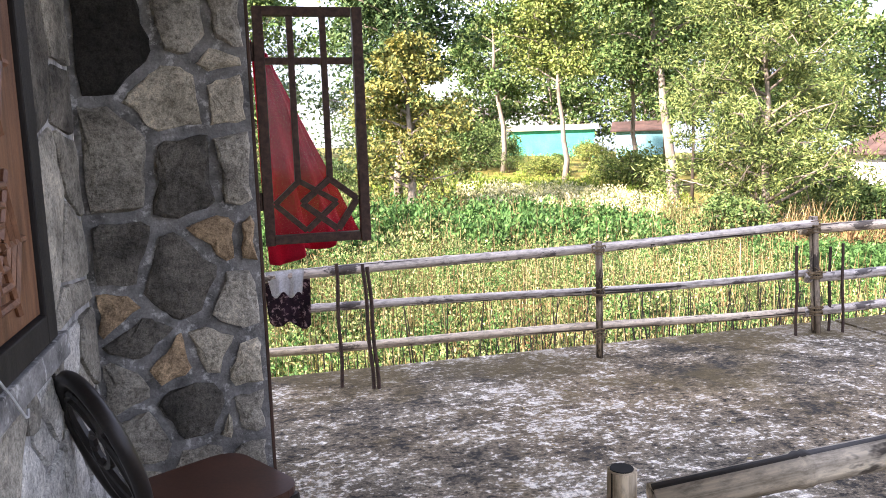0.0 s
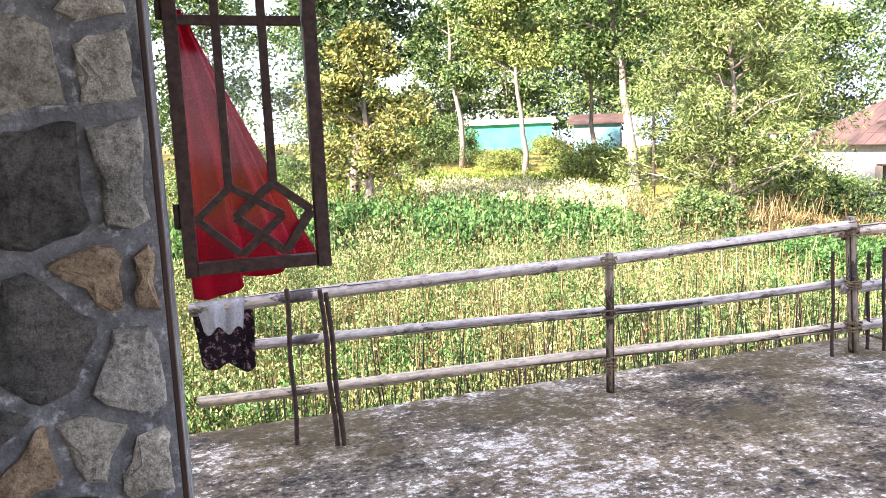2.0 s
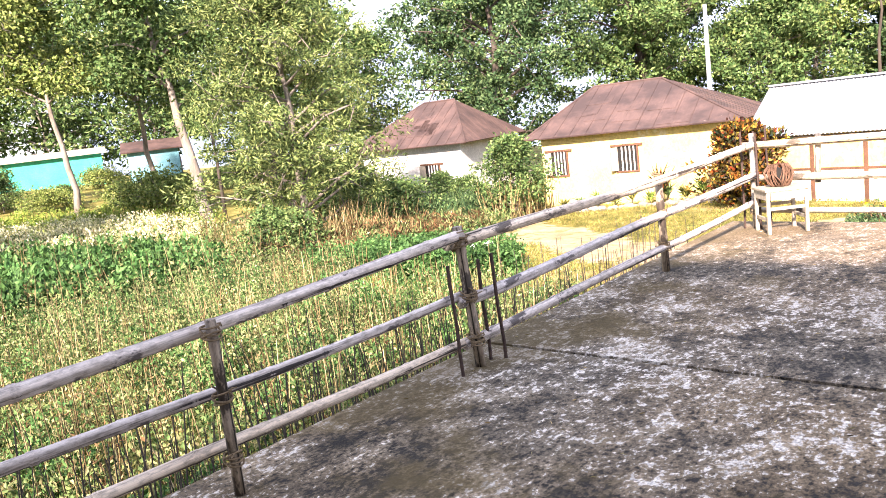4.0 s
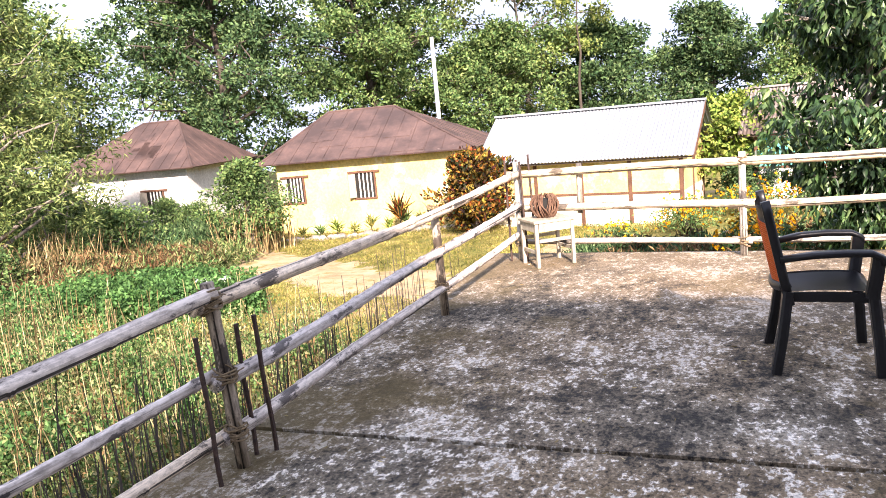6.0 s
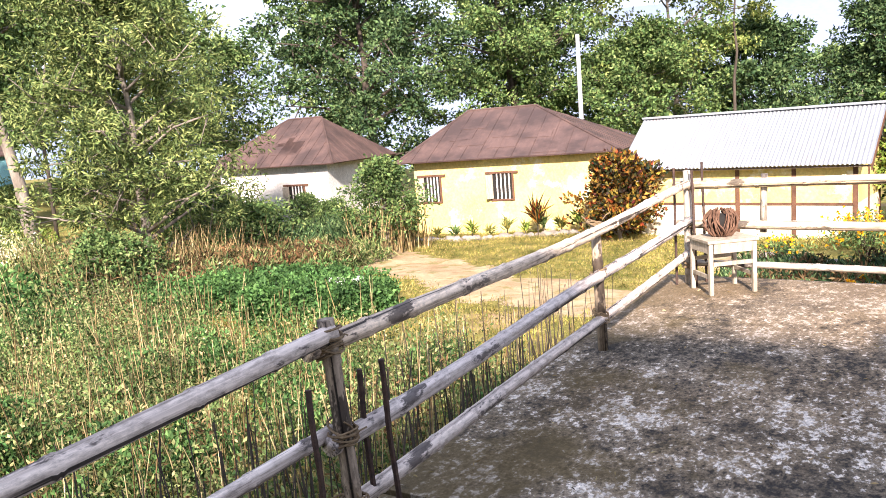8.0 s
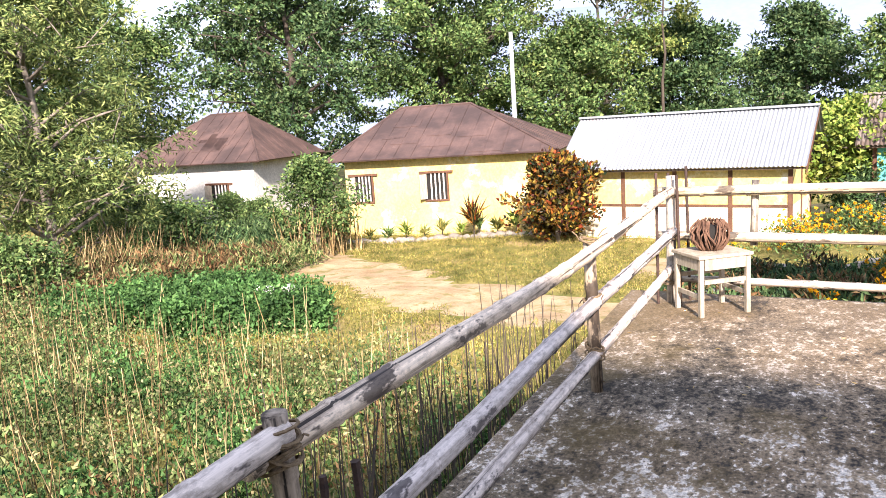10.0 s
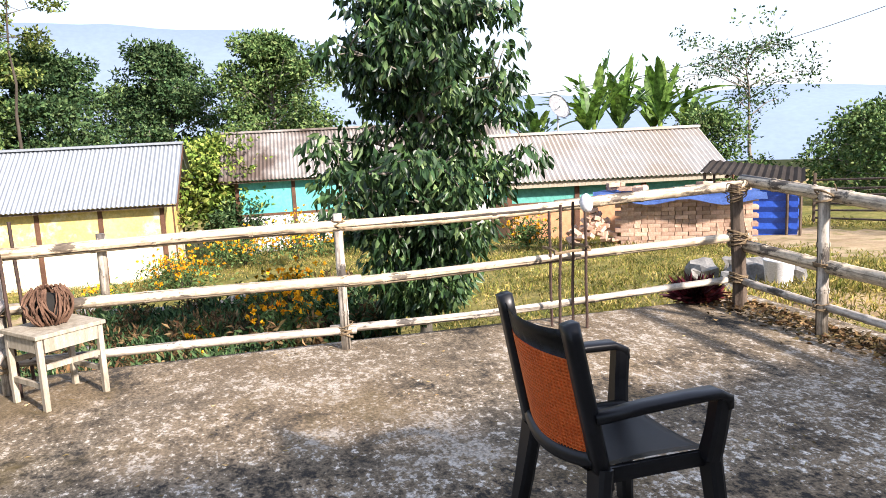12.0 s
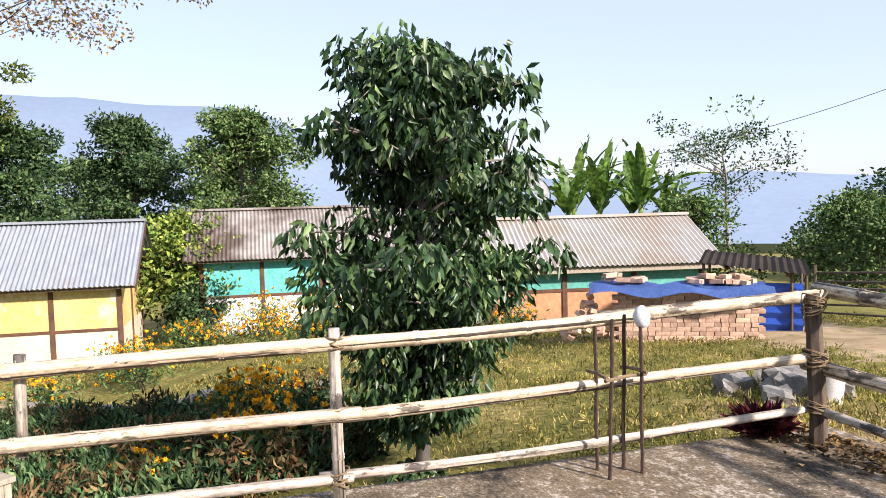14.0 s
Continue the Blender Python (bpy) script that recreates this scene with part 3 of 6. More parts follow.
def fence_run(label, posts, rails, base_r=0.034, seed=1, ties=True, rail_mat=None, post_mat=None):
    """Posts (x, y, height, lean_x, lean_y, radius) and rails [(ends..., radius)] as one fence."""
    f = thing("bamboo_fence", posts[0][0], posts[0][1], 0, label, "fence", "bamboo fences of the terrace")
    o = Vector((posts[0][0], posts[0][1], 0))
    for i, (x, y, h, lx, ly, r) in enumerate(posts):
        bamboo_pole("post", Vector((x, y, -0.02)) - o, Vector((x + lx, y + ly, h)) - o, r, f, taper=0.95, wobble=0.005, knots=0.27, seed=seed * 31 + i, material=post_mat)
    for i, (a, b, r, sag, taper) in enumerate(rails):
        bamboo_pole("rail", Vector(a) - o, Vector(b) - o, r, f, sag=sag, taper=taper, seed=seed * 57 + i, material=rail_mat)
    if ties:
        for i, (x, y, h, lx, ly, r) in enumerate(posts):
            for j, (a, b, rr, sag, taper) in enumerate(rails):
                a, b = Vector(a), Vector(b)
                d = (b - a).xy
                k = (Vector((x, y)) - a.xy).dot(d) / d.length_squared
                if -0.02 < k < 1.02:
                    p = a.lerp(b, k)
                    lashing(Vector((x + lx * p.z / h, y + ly * p.z / h, p.z)) - o, r + 0.012, f, seed * 91 + i * 7 + j)
    return f


def rebar(x, y, h, lx=0.0, ly=0.0, r=0.009, label="thin rusty steel reinforcing bar standing in the concrete floor"):
    bm = bmesh.new()
    n = int(h / 0.03)
    tube(bm, [(lx * k / n + 0.004 * math.sin(k * 0.4 + x * 7), ly * k / n, h * k / n - 0.03) for k in range(n + 1)], [r * (1.0 + 0.14 * (k % 2)) for k in range(n + 1)], 6)
    ob = part("rebar", bm, REBAR)
    ob.matrix_basis = Matrix.Translation((x, y, 0))
    return tagged(ob, label, "rebar", "starter bars of the slab")


NORTH = [
    ((0.27, 4.99, 0.69), (4.20, 4.98, 0.80), 0.032, 0.0, 1.0),
    ((4.10, 5.00, 0.76), (8.80, 4.84, 0.84), 0.036, 0.02, 0.9),
    ((0.30, 5.12, 0.47), (4.22, 5.02, 0.44), 0.027, 0.02, 1.0),
    ((4.15, 5.00, 0.42), (8.78, 4.85, 0.55), 0.037, 0.02, 0.95),
    ((0.27, 5.15, 0.20), (4.25, 5.01, 0.17), 0.029, 0.01, 1.0),
    ((4.15, 5.00, 0.16), (8.78, 4.86, 0.26), 0.034, 0.01, 0.85),
]
fence_run("weathered grey bamboo fence of three rails along the field", [
    (2.47, 4.93, 0.80, -0.03, -0.05, 0.024), (4.23, 4.96, 0.86, -0.05, 0.02, 0.033), (6.76, 4.93, 0.80, 0.03, 0.02, 0.034)], NORTH, seed=3, rail_mat=BAMBOO_GREY, post_mat=BAMBOO_DARK)
for x, y, h, lx, ly in ((0.72, 4.88, 0.80, 0.0, 0.03), (0.90, 4.79, 0.80, -0.03, 0.03), (0.93, 4.78, 0.78, -0.03, 0.05),
                        (4.04, 4.94, 0.69, 0.0, 0.02), (4.26, 5.0, 0.74, -0.02, 0.02), (4.35, 4.97, 0.66, 0.0, 0.02), (4.41, 4.90, 0.69, -0.015, 0.02)):
    rebar(x, y, h, lx, ly, 0.011)

EAST = [
    ((8.86, 5.00, 0.84), (8.72, 1.05, 0.86), 0.038, 0.02, 1.0),
    ((8.76, 1.25, 0.86), (8.52, -0.22, 0.90), 0.040, 0.0, 0.95),
    ((8.88, 4.98, 0.50), (8.76, 2.70, 0.47), 0.036, 0.01, 1.0),
    ((8.80, 2.95, 0.46), (8.50, -0.20, 0.54), 0.035, 0.02, 0.9),
    ((8.88, 4.95, 0.17), (8.78, 2.75, 0.12), 0.028, 0.0, 1.0),
    ((8.80, 2.92, 0.14), (8.50, -0.05, 0.20), 0.028, 0.01, 0.9),
]
fence_run("sun-bleached bamboo fence of three rails beside the yard", [
    (8.77, 4.86, 0.96, 0.0, 0.0, 0.036), (8.78, 2.82, 0.92, 0.0, 0.0, 0.032), ], EAST, seed=5)
for x, y, h, lx, ly in ((8.68, 4.78, 1.0, 0.0, 0.02), (8.70, 4.95, 1.02, 0.0, 0.0), (8.86, 4.74, 1.05, 0.0, 0.02), (8.90, 4.90, 1.0, 0.02, 0.0),
                        (8.63, 1.36, 0.86, 0.0, 0.0), (8.47, 1.38, 0.92, 0.0, -0.03), (8.58, 1.22, 0.92, 0.0, -0.02), (8.48, 1.16, 0.90, 0.0, 0.0)):
    rebar(x, y, h, lx, ly, 0.010)
bm = bmesh.new()
tube(bm, [(0, 0, -0.05), (0.004, 0, 0.2), (0.015, 0.01, 0.45), (0.02, 0.02, 0.7), (0.03, 0.03, 0.93)], [0.055, 0.050, 0.052, 0.047, 0.045], 6)
post = part("corner_post", bm, POST_WOOD)
post.matrix_basis = Matrix.Translation((8.46, -0.12, 0))
tagged(post, "rough dark wooden corner post of the fence", "post")
for k, z in enumerate((0.20, 0.22, 0.50, 0.54, 0.86, 0.90)):
    lashing(Vector((0.01 + 0.02 * z, 0.02 * z, z)), 0.062, post, 400 + k)
fence_run("grey bamboo fence on the far side of the terrace", [
    (7.61, -0.07, 0.95, 0.02, 0.0, 0.040), (4.7, 0.10, 0.92, 0.0, 0.0, 0.040)], [
    ((8.62, -0.25, 0.93), (4.6, 0.10, 0.86), 0.045, 0.02, 0.9),
    ((8.62, -0.18, 0.46), (4.6, 0.12, 0.48), 0.046, 0.0, 0.9),
    ((8.56, -0.14, 0.22), (4.6, 0.10, 0.12), 0.028, 0.0, 0.9)], seed=8)
barrier = fence_run("low bamboo barrier with a hollow cut post beside the veranda", [
    (0.934, 1.644, 0.80, 0.0, 0.0, 0.034), (2.7, 1.44, 0.80, 0.0, 0.0, 0.034)], [
    ((0.98, 1.60, 0.735), (2.8, 1.39, 0.97), 0.037, 0.0, 1.0), ((0.98, 1.60, 0.35), (2.8, 1.40, 0.38), 0.036, 0.0, 1.0)], seed=12, rail_mat=BAMBOO_PALE)
for x, y, lift in ((0.934, 1.644, 0.8),):
    # A near-black disc on the cut end stands for the shade inside the culm.
    top = part("hollow_shade", tube(bmesh.new(), [(x - 0.934, y - 1.644, lift - 0.004), (x - 0.934, y - 1.644, lift + 0.0025)], 0.025, 14), SHADE_DARK, barrier, "dark disc for the shaded hollow of the cut bamboo")


# ---- the house the camera leaves ----
def wall_piece(name, x0, x1, y0, y1, z0, z1, material, label):
    bm = box(bmesh.new(), x0, x1, y0, y1, z0, z1)
    return tagged(part(name, bm, material), label, "wall", kind="structure")


wall_stone = wall_piece("wall_stone", -0.37, 0.25, 3.28, 4.1, -0.9, 3.096, MORTAR, "wall of irregular field stones set in grey mortar")
wall_west = wall_piece("wall_west", -0.60, -0.37, -8.0, 3.278, -0.9, 3.096, WASHED, "rough mortared stone house wall beside the window")
wall_piece("wall_back", -8.0, -0.602, 3.9, 4.1, -0.9, 3.096, CREAM, "plain plastered house wall")
wall_piece("wall_south", -8.0, -0.602, -8.0, -7.8, 0.0, 3.096, CREAM, "plain plastered house wall")
# Both slabs stay out of view; their edges set the shade on the terrace.
tagged(part("ceiling", slab(bmesh.new(), [(-8.2, -8.2, 3.24), (0.6, -8.2, 3.24), (0.6, 4.15, 3.24), (-8.2, 4.15, 3.24)], 0.14), SLAB_EDGE), "unseen flat roof slab of the house, sized to shade the terrace", "roof", kind="structure")
tagged(part("ceiling", slab(bmesh.new(), [(0.604, -8.2, 3.2), (2.2, -8.2, 3.2), (2.2, 3.6, 3.2), (0.604, 3.6, 3.2)], 0.1), SLAB_EDGE), "unseen thin slab added over the veranda to shade the terrace", "roof", kind="structure")


# ---- houses of the yard ----
def corrugated(a, b, c, d, step=0.11, deep=0.02, thick=0.006):
    """A corrugated sheet between the eave a-b and the top d-c, ridges running up the slope."""
    bm = bmesh.new()
    a, b, c, d = (Vector(v) for v in (a, b, c, d))
    n = max(4, int((b - a).length / step * 2))
    up = (b - a).cross(d - a).normalized()
    rows = []
    for k in range(n + 1):
        s = k / n
        lift = up * deep * (1 if k % 2 else -1)
        lo, hi = a.lerp(b, s) + lift, d.lerp(c, s) + lift
        rows.append([bm.verts.new(lo.lerp(hi, v)) for v in (0, 1)] + [bm.verts.new(lo.lerp(hi, v) - up * thick) for v in (0, 1)])
    for p, q in zip(rows, rows[1:]):
        bm.faces.new((p[0], q[0], q[1], p[1]))
        bm.faces.new((p[2], p[3], q[3], q[2]))
        bm.faces.new((p[0], p[2], q[2], q[0]))
        bm.faces.new((p[1], q[1], q[3], p[3]))
    for r in (rows[0], rows[-1]):
        bm.faces.new((r[0], r[1], r[3], r[2]))
    return bm


def window_in(parent, x, z, w, h, y, shutters=True):
    """A small window on the wall plane y of its house, the wall's outside facing -y."""
    bm = bmesh.new()
    for x0, x1, z0, z1 in ((x - w / 2 - 0.06, x - w / 2, z, z + h), (x + w / 2, x + w / 2 + 0.06, z, z + h), (x - w / 2 - 0.06, x + w / 2 + 0.06, z - 0.06, z)):
        box(bm, x0, x1, y - 0.05, y + 0.02, z0, z1)
    box(bm, x - w / 2 - 0.22, x + w / 2 + 0.22, y - 0.08, y + 0.02, z + h, z + h + 0.07)
    win = part("window", bm, TIMBER, parent, "small window with brown timber frame and open shutter")
    # Near-black panel in place of glass, standing for the unlit room.
    part("pane", box(bmesh.new(), x - w / 2, x + w / 2, y - 0.006, y - 0.002, z, z + h), SHADE_DARK, win)
    for k in range(4):
        xx = x - w / 2 + w * (k + 1) / 5 + 0.04
        part("bar", box(bmesh.new(), xx - 0.022, xx + 0.022, y - 0.035, y - 0.01, z, z + h), WHITE, win)
    if shutters:
        bm = box(bmesh.new(), 0, 0.045, -0.26, 0, z + 0.03, z + h - 0.02)
        for z0, z1 in ((0.10, 0.42), (0.52, 0.86)):
            box(bm, -0.012, 0.0, -0.21, -0.05, z + z0 * h, z + z1 * h)
        sh = part("shutter", bm, OLD_WOOD, win)
        sh.matrix_basis = pose(x - w / 2 + 0.02, y - 0.05, 0, 0, 0, -52)


def hip_house(label, ox, oy, oz, turn, length, depth, wall_h, rise, material, over=0.5, group="village houses", roof=RUST_ROOF, wins=(), inset=None, inset_right=None):
    """Origin at the near right corner of the front wall; the front runs to -x and faces -y; depth to +y."""
    h = thing("house", ox, oy, oz, label, "house", group, turn)
    bm = bmesh.new()
    box(bm, -length, 0, 0, depth, -0.8, wall_h)
    part("wall", bm, material, h)
    e = over
    x0, x1, y0, y1, z = -length - e, e, -e, depth + e, wall_h - 0.12
    half = inset or (depth + 2 * e) / 2
    ra, rb = (x0 + half, (y0 + y1) / 2, z + rise), (x1 - (inset_right or half), (y0 + y1) / 2, z + rise)
    c = [(x0, y0, z), (x1, y0, z), (x1, y1, z), (x0, y1, z)]
    rf = part("roof", slab(bmesh.new(), [c[0], c[1], rb, ra], 0.05), roof, h, "rust-brown sheet metal hip roof")
    for q in ([c[2], c[3], ra, rb],):
        part("roof_slope", slab(bmesh.new(), q, 0.05), roof, rf)
    for q in ([c[1], c[2], rb], [c[3], c[0], ra]):
        part("roof_slope", slab(bmesh.new(), q, 0.05), roof, rf)
    for p, q in ((c[1], rb), (c[0], ra), (ra, rb)):
        part("ridge_cap", tube(bmesh.new(), [p, q], 0.05, 6), roof, rf)
    def seams(p, q, r, s, count):
        """Standing seams up a slope from its eave p-q to its top s-r."""
        p, q, r, s = (Vector(v) for v in (p, q, r, s))
        nrm = (q - p).cross(s - p).normalized()
        u = (q - p).normalized()
        up = nrm.cross(u)
        tall = (s - p).dot(up)
        x_s, x_r = (s - p).dot(u), (r - p).dot(u)
        wide = (q - p).length
        for k in range(1, count):
            x = wide * k / count
            t = min(1.0, x / x_s if x_s > 0.01 else 1.0, (wide - x) / (wide - x_r) if wide - x_r > 0.01 else 1.0)
            a = p + u * x + nrm * 0.008
            part("roof_seam", tube(bmesh.new(), [a, a + up * tall * t * 0.98], 0.014, 4), roof, rf)
    seams(c[0], c[1], rb, ra, 13)
    seams(c[1], c[2], rb, rb, 13)
    rng = random.Random(int(abs(ox) * 10))
    front = [Vector(v) for v in (c[0], c[1], rb, ra)]
    nn = (front[1] - front[0]).cross(front[3] - front[0]).normalized()
    for k in range(7):
        s, v = rng.uniform(0.22, 0.75), rng.uniform(0.08, 0.7)
        p = front[0].lerp(front[1], s).lerp(front[3].lerp(front[2], s), v) + nn * 0.012
        u, w = (front[1] - front[0]).normalized(), nn.cross((front[1] - front[0]).normalized())
        a, b = rng.uniform(0.3, 0.6), rng.uniform(0.25, 0.5)
        part("roof_sheet", slab(bmesh.new(), [p - u * a - w * b, p + u * a - w * b, p + u * a + w * b, p - u * a + w * b], 0.01), roof, rf)
    for x, zz, w, hh in wins:
        window_in(h, x, zz, w, hh, 0.0)
    return h


hip_house("yellow limewashed house under a rusty brown hip roof", 26.69, 11.67, -2.22, -80, 6.9, 6.6, 2.63, 1.68, YELLOW, inset=1.6, inset_right=3.6,
          wins=((-3.65, 1.06, 0.72, 0.88), (-6.25, 1.06, 0.62, 0.88)))
hip_house("white house under a dark rusty hip roof", 26.1, 22.9, -2.3, -80, 5.1, 5.0, 2.82, 1.85, WHITE, 0.55, inset=2.6, inset_right=2.0, wins=((-1.5, 0.95, 0.7, 0.9),))


def gable_house(label, ox, oy, oz, turn, length, depth, wall_h, rise, upper, lower, roof, roof_label, bays, over=0.45, split=1.0, eave=None, shaded_gable=False):
    """Origin at the front right corner; the front runs to -x and faces -y."""
    h = thing("house", ox, oy, oz, label, "house", "village houses", turn)
    part("wall", box(bmesh.new(), -length, 0, 0, depth, -0.8, split), lower, h)
    w = part("upper_wall", box(bmesh.new(), -length, 0, 0, depth, split, wall_h), upper, h)
    # The right gable can be a dark panel standing for the shade inside.
    for x in (-length, 0.02):
        part("gable", slab(bmesh.new(), [(x, 0, wall_h), (x, depth, wall_h), (x, depth / 2, wall_h + rise * 0.92)], 0.03), SHADE_DARK if shaded_gable and x > 0 else upper, h)
    for k in range(bays + 1):
        x = -length + length * k / bays
        part("timber_post", box(bmesh.new(), x - 0.055, x + 0.055, -0.03, 0.02, -0.6, wall_h), TIMBER, h)
    for k in range(bays):
        x = -length + length * k / bays
        part("timber_rail", box(bmesh.new(), x + 0.056, x + length / bays - 0.056, -0.022, 0.02, split - 0.03, split + 0.04), TIMBER, h)
    for y in (depth * 0.5, depth):
        part("timber_post", box(bmesh.new(), -0.02, 0.03, y - 0.05, y + 0.05, -0.6, wall_h), TIMBER, h)
    e = over
    k = rise / (depth / 2)
    y0, z0 = -e, wall_h - e * k + 0.05
    x0, x1, yr, zr = -length - e, e, depth / 2, wall_h + rise + 0.05
    y1 = depth + e
    rf = part("roof", corrugated((x0, y0, z0), (x1, y0, z0), (x1, yr, zr), (x0, yr, zr)), roof, h, roof_label)
    part("roof_slope", corrugated((x1, y1, z0), (x0, y1, z0), (x0, yr, zr), (x1, yr, zr)), roof, rf)
    part("ridge_cap", slab(bmesh.new(), [(x0, yr - 0.14, zr - 0.02), (x1, yr - 0.14, zr - 0.02), (x1, yr + 0.14, zr - 0.02), (x0, yr + 0.14, zr - 0.02)], -0.06), roof, rf)
    # Without a given board, a dark strip draws the shade line under the eave.
    part("eave_board_or_shade", box(bmesh.new(), x0 + 0.02, x1 - 0.02, y0 + 0.10, y0 + 0.13, z0 - (0.15 if eave else 0.08), z0 - 0.03), eave or POST_WOOD, rf)
    part("barge_board", slab(bmesh.new(), [(x1 - 0.03, y0 + 0.05, z0 - 0.03), (x1 - 0.03, yr, zr - 0.04), (x1 - 0.03, yr, zr - 0.2), (x1 - 0.03, y0 + 0.05, z0 - 0.17)], 0.03), TIMBER, rf)
    return h


tin = gable_house("yellow and cream framed house under a shining tin roof", 24.75, 4.45, -2.35, -98, 6.0, 3.2, 2.35, 1.15, YELLOW, CREAM, TIN_ROOF, "bright galvanised corrugated roof", 4, shaded_gable=True)
gable_house("turquoise and white house under a patched grey tin roof", 25.9, -5.6, -2.02, -98, 8.1, 3.2, 2.3, 1.05, TURQUOISE, WHITE, GREY_ROOF, "rust-patched grey corrugated roof", 5)
teal = gable_house("teal and orange house under a weathered tin roof", 18.9, -7.75, -1.9, -104, 4.7, 3.4, 2.08, 0.80, TEAL, ORANGE_WALL, TAN_ROOF, "streaked pale corrugated roof", 3, split=1.38, eave=OLD_WOOD, over=0.42)


def far_box(label, ox, oy, oz, turn, w, d, hgt, material, roof=RUST_ROOF, rise=0.7):
    h = thing("house", ox, oy, oz, label, "house", "far houses", turn)
    part("wall", box(bmesh.new(), -w / 2, w / 2, 0, d, -1.5, hgt), material, h)
    bm = bmesh.new()
    slab(bm, [(-w / 2 - 0.4, -0.4, hgt), (w / 2 + 0.4, -0.4, hgt), (w / 2 + 0.4, d / 2, hgt + rise), (-w / 2 - 0.4, d / 2, hgt + rise)], 0.08)
    part("roof", bm, roof, h)
    bm = slab(bmesh.new(), [(w / 2 + 0.4, d + 0.4, hgt), (-w / 2 - 0.4, d + 0.4, hgt), (-w / 2 - 0.4, d / 2, hgt + rise), (w / 2 + 0.4, d / 2, hgt + rise)], 0.08)
    part("roof_slope", bm, roof, h)
    part("door", box(bmesh.new(), w * 0.26, w * 0.26 + 0.8, -0.03, 0.0, 0, min(1.9, hgt * 0.8)), material, h)
    return h


far_box("small pale blue house with a red roof among trees", 29.0, 53.0, -0.6, -30, 3.4, 4, 2.4, BLUE_PAINT)
far_box("long building walled with green sheets among trees", 24.9, 60.2, -0.5, -24, 7.0, 4, 2.6, GREEN_NET, TAN_ROOF, 0.4)
far_box("brown far house with a low gable among trees", 23.7, 76.7, 2.0, -14, 4.2, 5, 1.9, TIMBER, TAN_ROOF, 0.9)


# ---- trees ----
def tree(name, label, x, y, h, w, crown_from, leaf, count, leaf_len, bark=BARK, trunk=0.16, lean=(0, 0), limbs=9, clump=0.16, droop=-0.1, seed=0, narrow=0.55, category="tree", z=None, group="trees", wide=0.56):
    """A tapered trunk with limbs and twigs, and a crown of leaves in uneven clumps round the twig ends."""
    rng = np.random.default_rng(seed)
    z = land(x, y) if z is None else z
    t = thing(name, x, y, z, label, category, group)
    bm = bmesh.new()
    n = 9
    wob = rng.normal(0, 0.02 * h, (n + 1, 2)).cumsum(0) * 0.5
    spine = [Vector((lean[0] * k / n + wob[k][0], lean[1] * k / n + wob[k][1], h * 0.9 * k / n - (0.15 if k == 0 else 0))) for k in range(n + 1)]
    tube(bm, spine, [trunk * (1.25 if k == 0 else 1) * (1 - 0.9 * k / n) + 0.01 for k in range(n + 1)], 8)
    ends = []
    for i in range(limbs):
        s = crown_from + (0.97 - crown_from) * (i + rng.uniform(0, 0.8)) / limbs
        k = min(n - 1, int(s / 0.9 * n)) if s < 0.9 else n - 1
        o = spine[k].lerp(spine[k + 1], rng.uniform())
        a = i * 2.4 + rng.uniform(-0.5, 0.5)
        shape = math.sin(math.pi * min(1.0, (s - crown_from) / (1.02 - crown_from) * (1 - narrow * 0.4) + narrow * 0.42)) ** 0.8
        reach = w / 2 * shape * rng.uniform(0.7, 1.1)
        tip = o + Vector((math.cos(a) * reach, math.sin(a) * reach, rng.uniform(0.05, 0.35) * reach + 0.04 * h))
        mid = o.lerp(tip, 0.5) + Vector((*rng.normal(0, 0.06 * reach, 2), 0.10 * reach))
        r0 = trunk * 0.42 * (1 - 0.6 * s)
        tube(bm, [o, o.lerp(mid, 0.5), mid, tip], [r0 + 0.008, r0 * 0.8 + 0.006, r0 * 0.55 + 0.005, 0.006], 6)
        ends += [(tip, 1.0), (mid, 0.8)]
        for _ in range(4):
            b = mid.lerp(tip, rng.uniform(-0.3, 0.9))
            d = Vector((rng.normal(), rng.normal(), rng.normal() * 0.7 + 0.2)).normalized() * reach * rng.uniform(0.25, 0.5)
            tube(bm, [b, b + d * 0.5 + Vector((0, 0, 0.03)), b + d], [r0 * 0.35 + 0.004, r0 * 0.25 + 0.003, 0.003], 5)
            ends.append((b + d, 0.9))
    ends.append((spine[-1] + Vector((0, 0, 0.04 * h)), 0.8))
    part("trunk", bm, bark, t, smooth=True)
    c = np.array([e[0] for e in ends])
    wt = np.array([e[1] for e in ends]) * rng.uniform(0.4, 1.6, len(ends))
    pick = rng.choice(len(ends), count, p=wt / wt.sum())
    spread = w * clump * rng.uniform(0.5, 1.25, len(ends))
    off = rng.normal(size=(count, 3))
    off *= (rng.uniform(0.2, 1, count) ** 0.5 / np.linalg.norm(off, axis=1))[:, None]
    off[:, 2] *= 0.62
    at = c[pick] + off * spread[pick][:, None]
    way = off + rng.normal(0, 0.6, (count, 3)) + np.array([0, 0, droop])
    leaves("crown", at, way, leaf_len * rng.uniform(0.6, 1.25, count), leaf_len * wide * rng.uniform(0.7, 1.2, count), leaf, t, rng=rng)
    return t


tree("tree", "tall young tree with yellowing leaves at the field's edge", 5.7, 26.2, 6.4, 3.7, 0.14, LEAF_YELLOW, 11000, 0.18, seed=1, trunk=0.17, limbs=26, clump=0.13, narrow=0.85)
tree("tree", "tall dark leafy tree behind the field", 5.8, 29.0, 13, 4.6, 0.30, LEAF_DARK, 20000, 0.21, seed=2, limbs=34, clump=0.15)
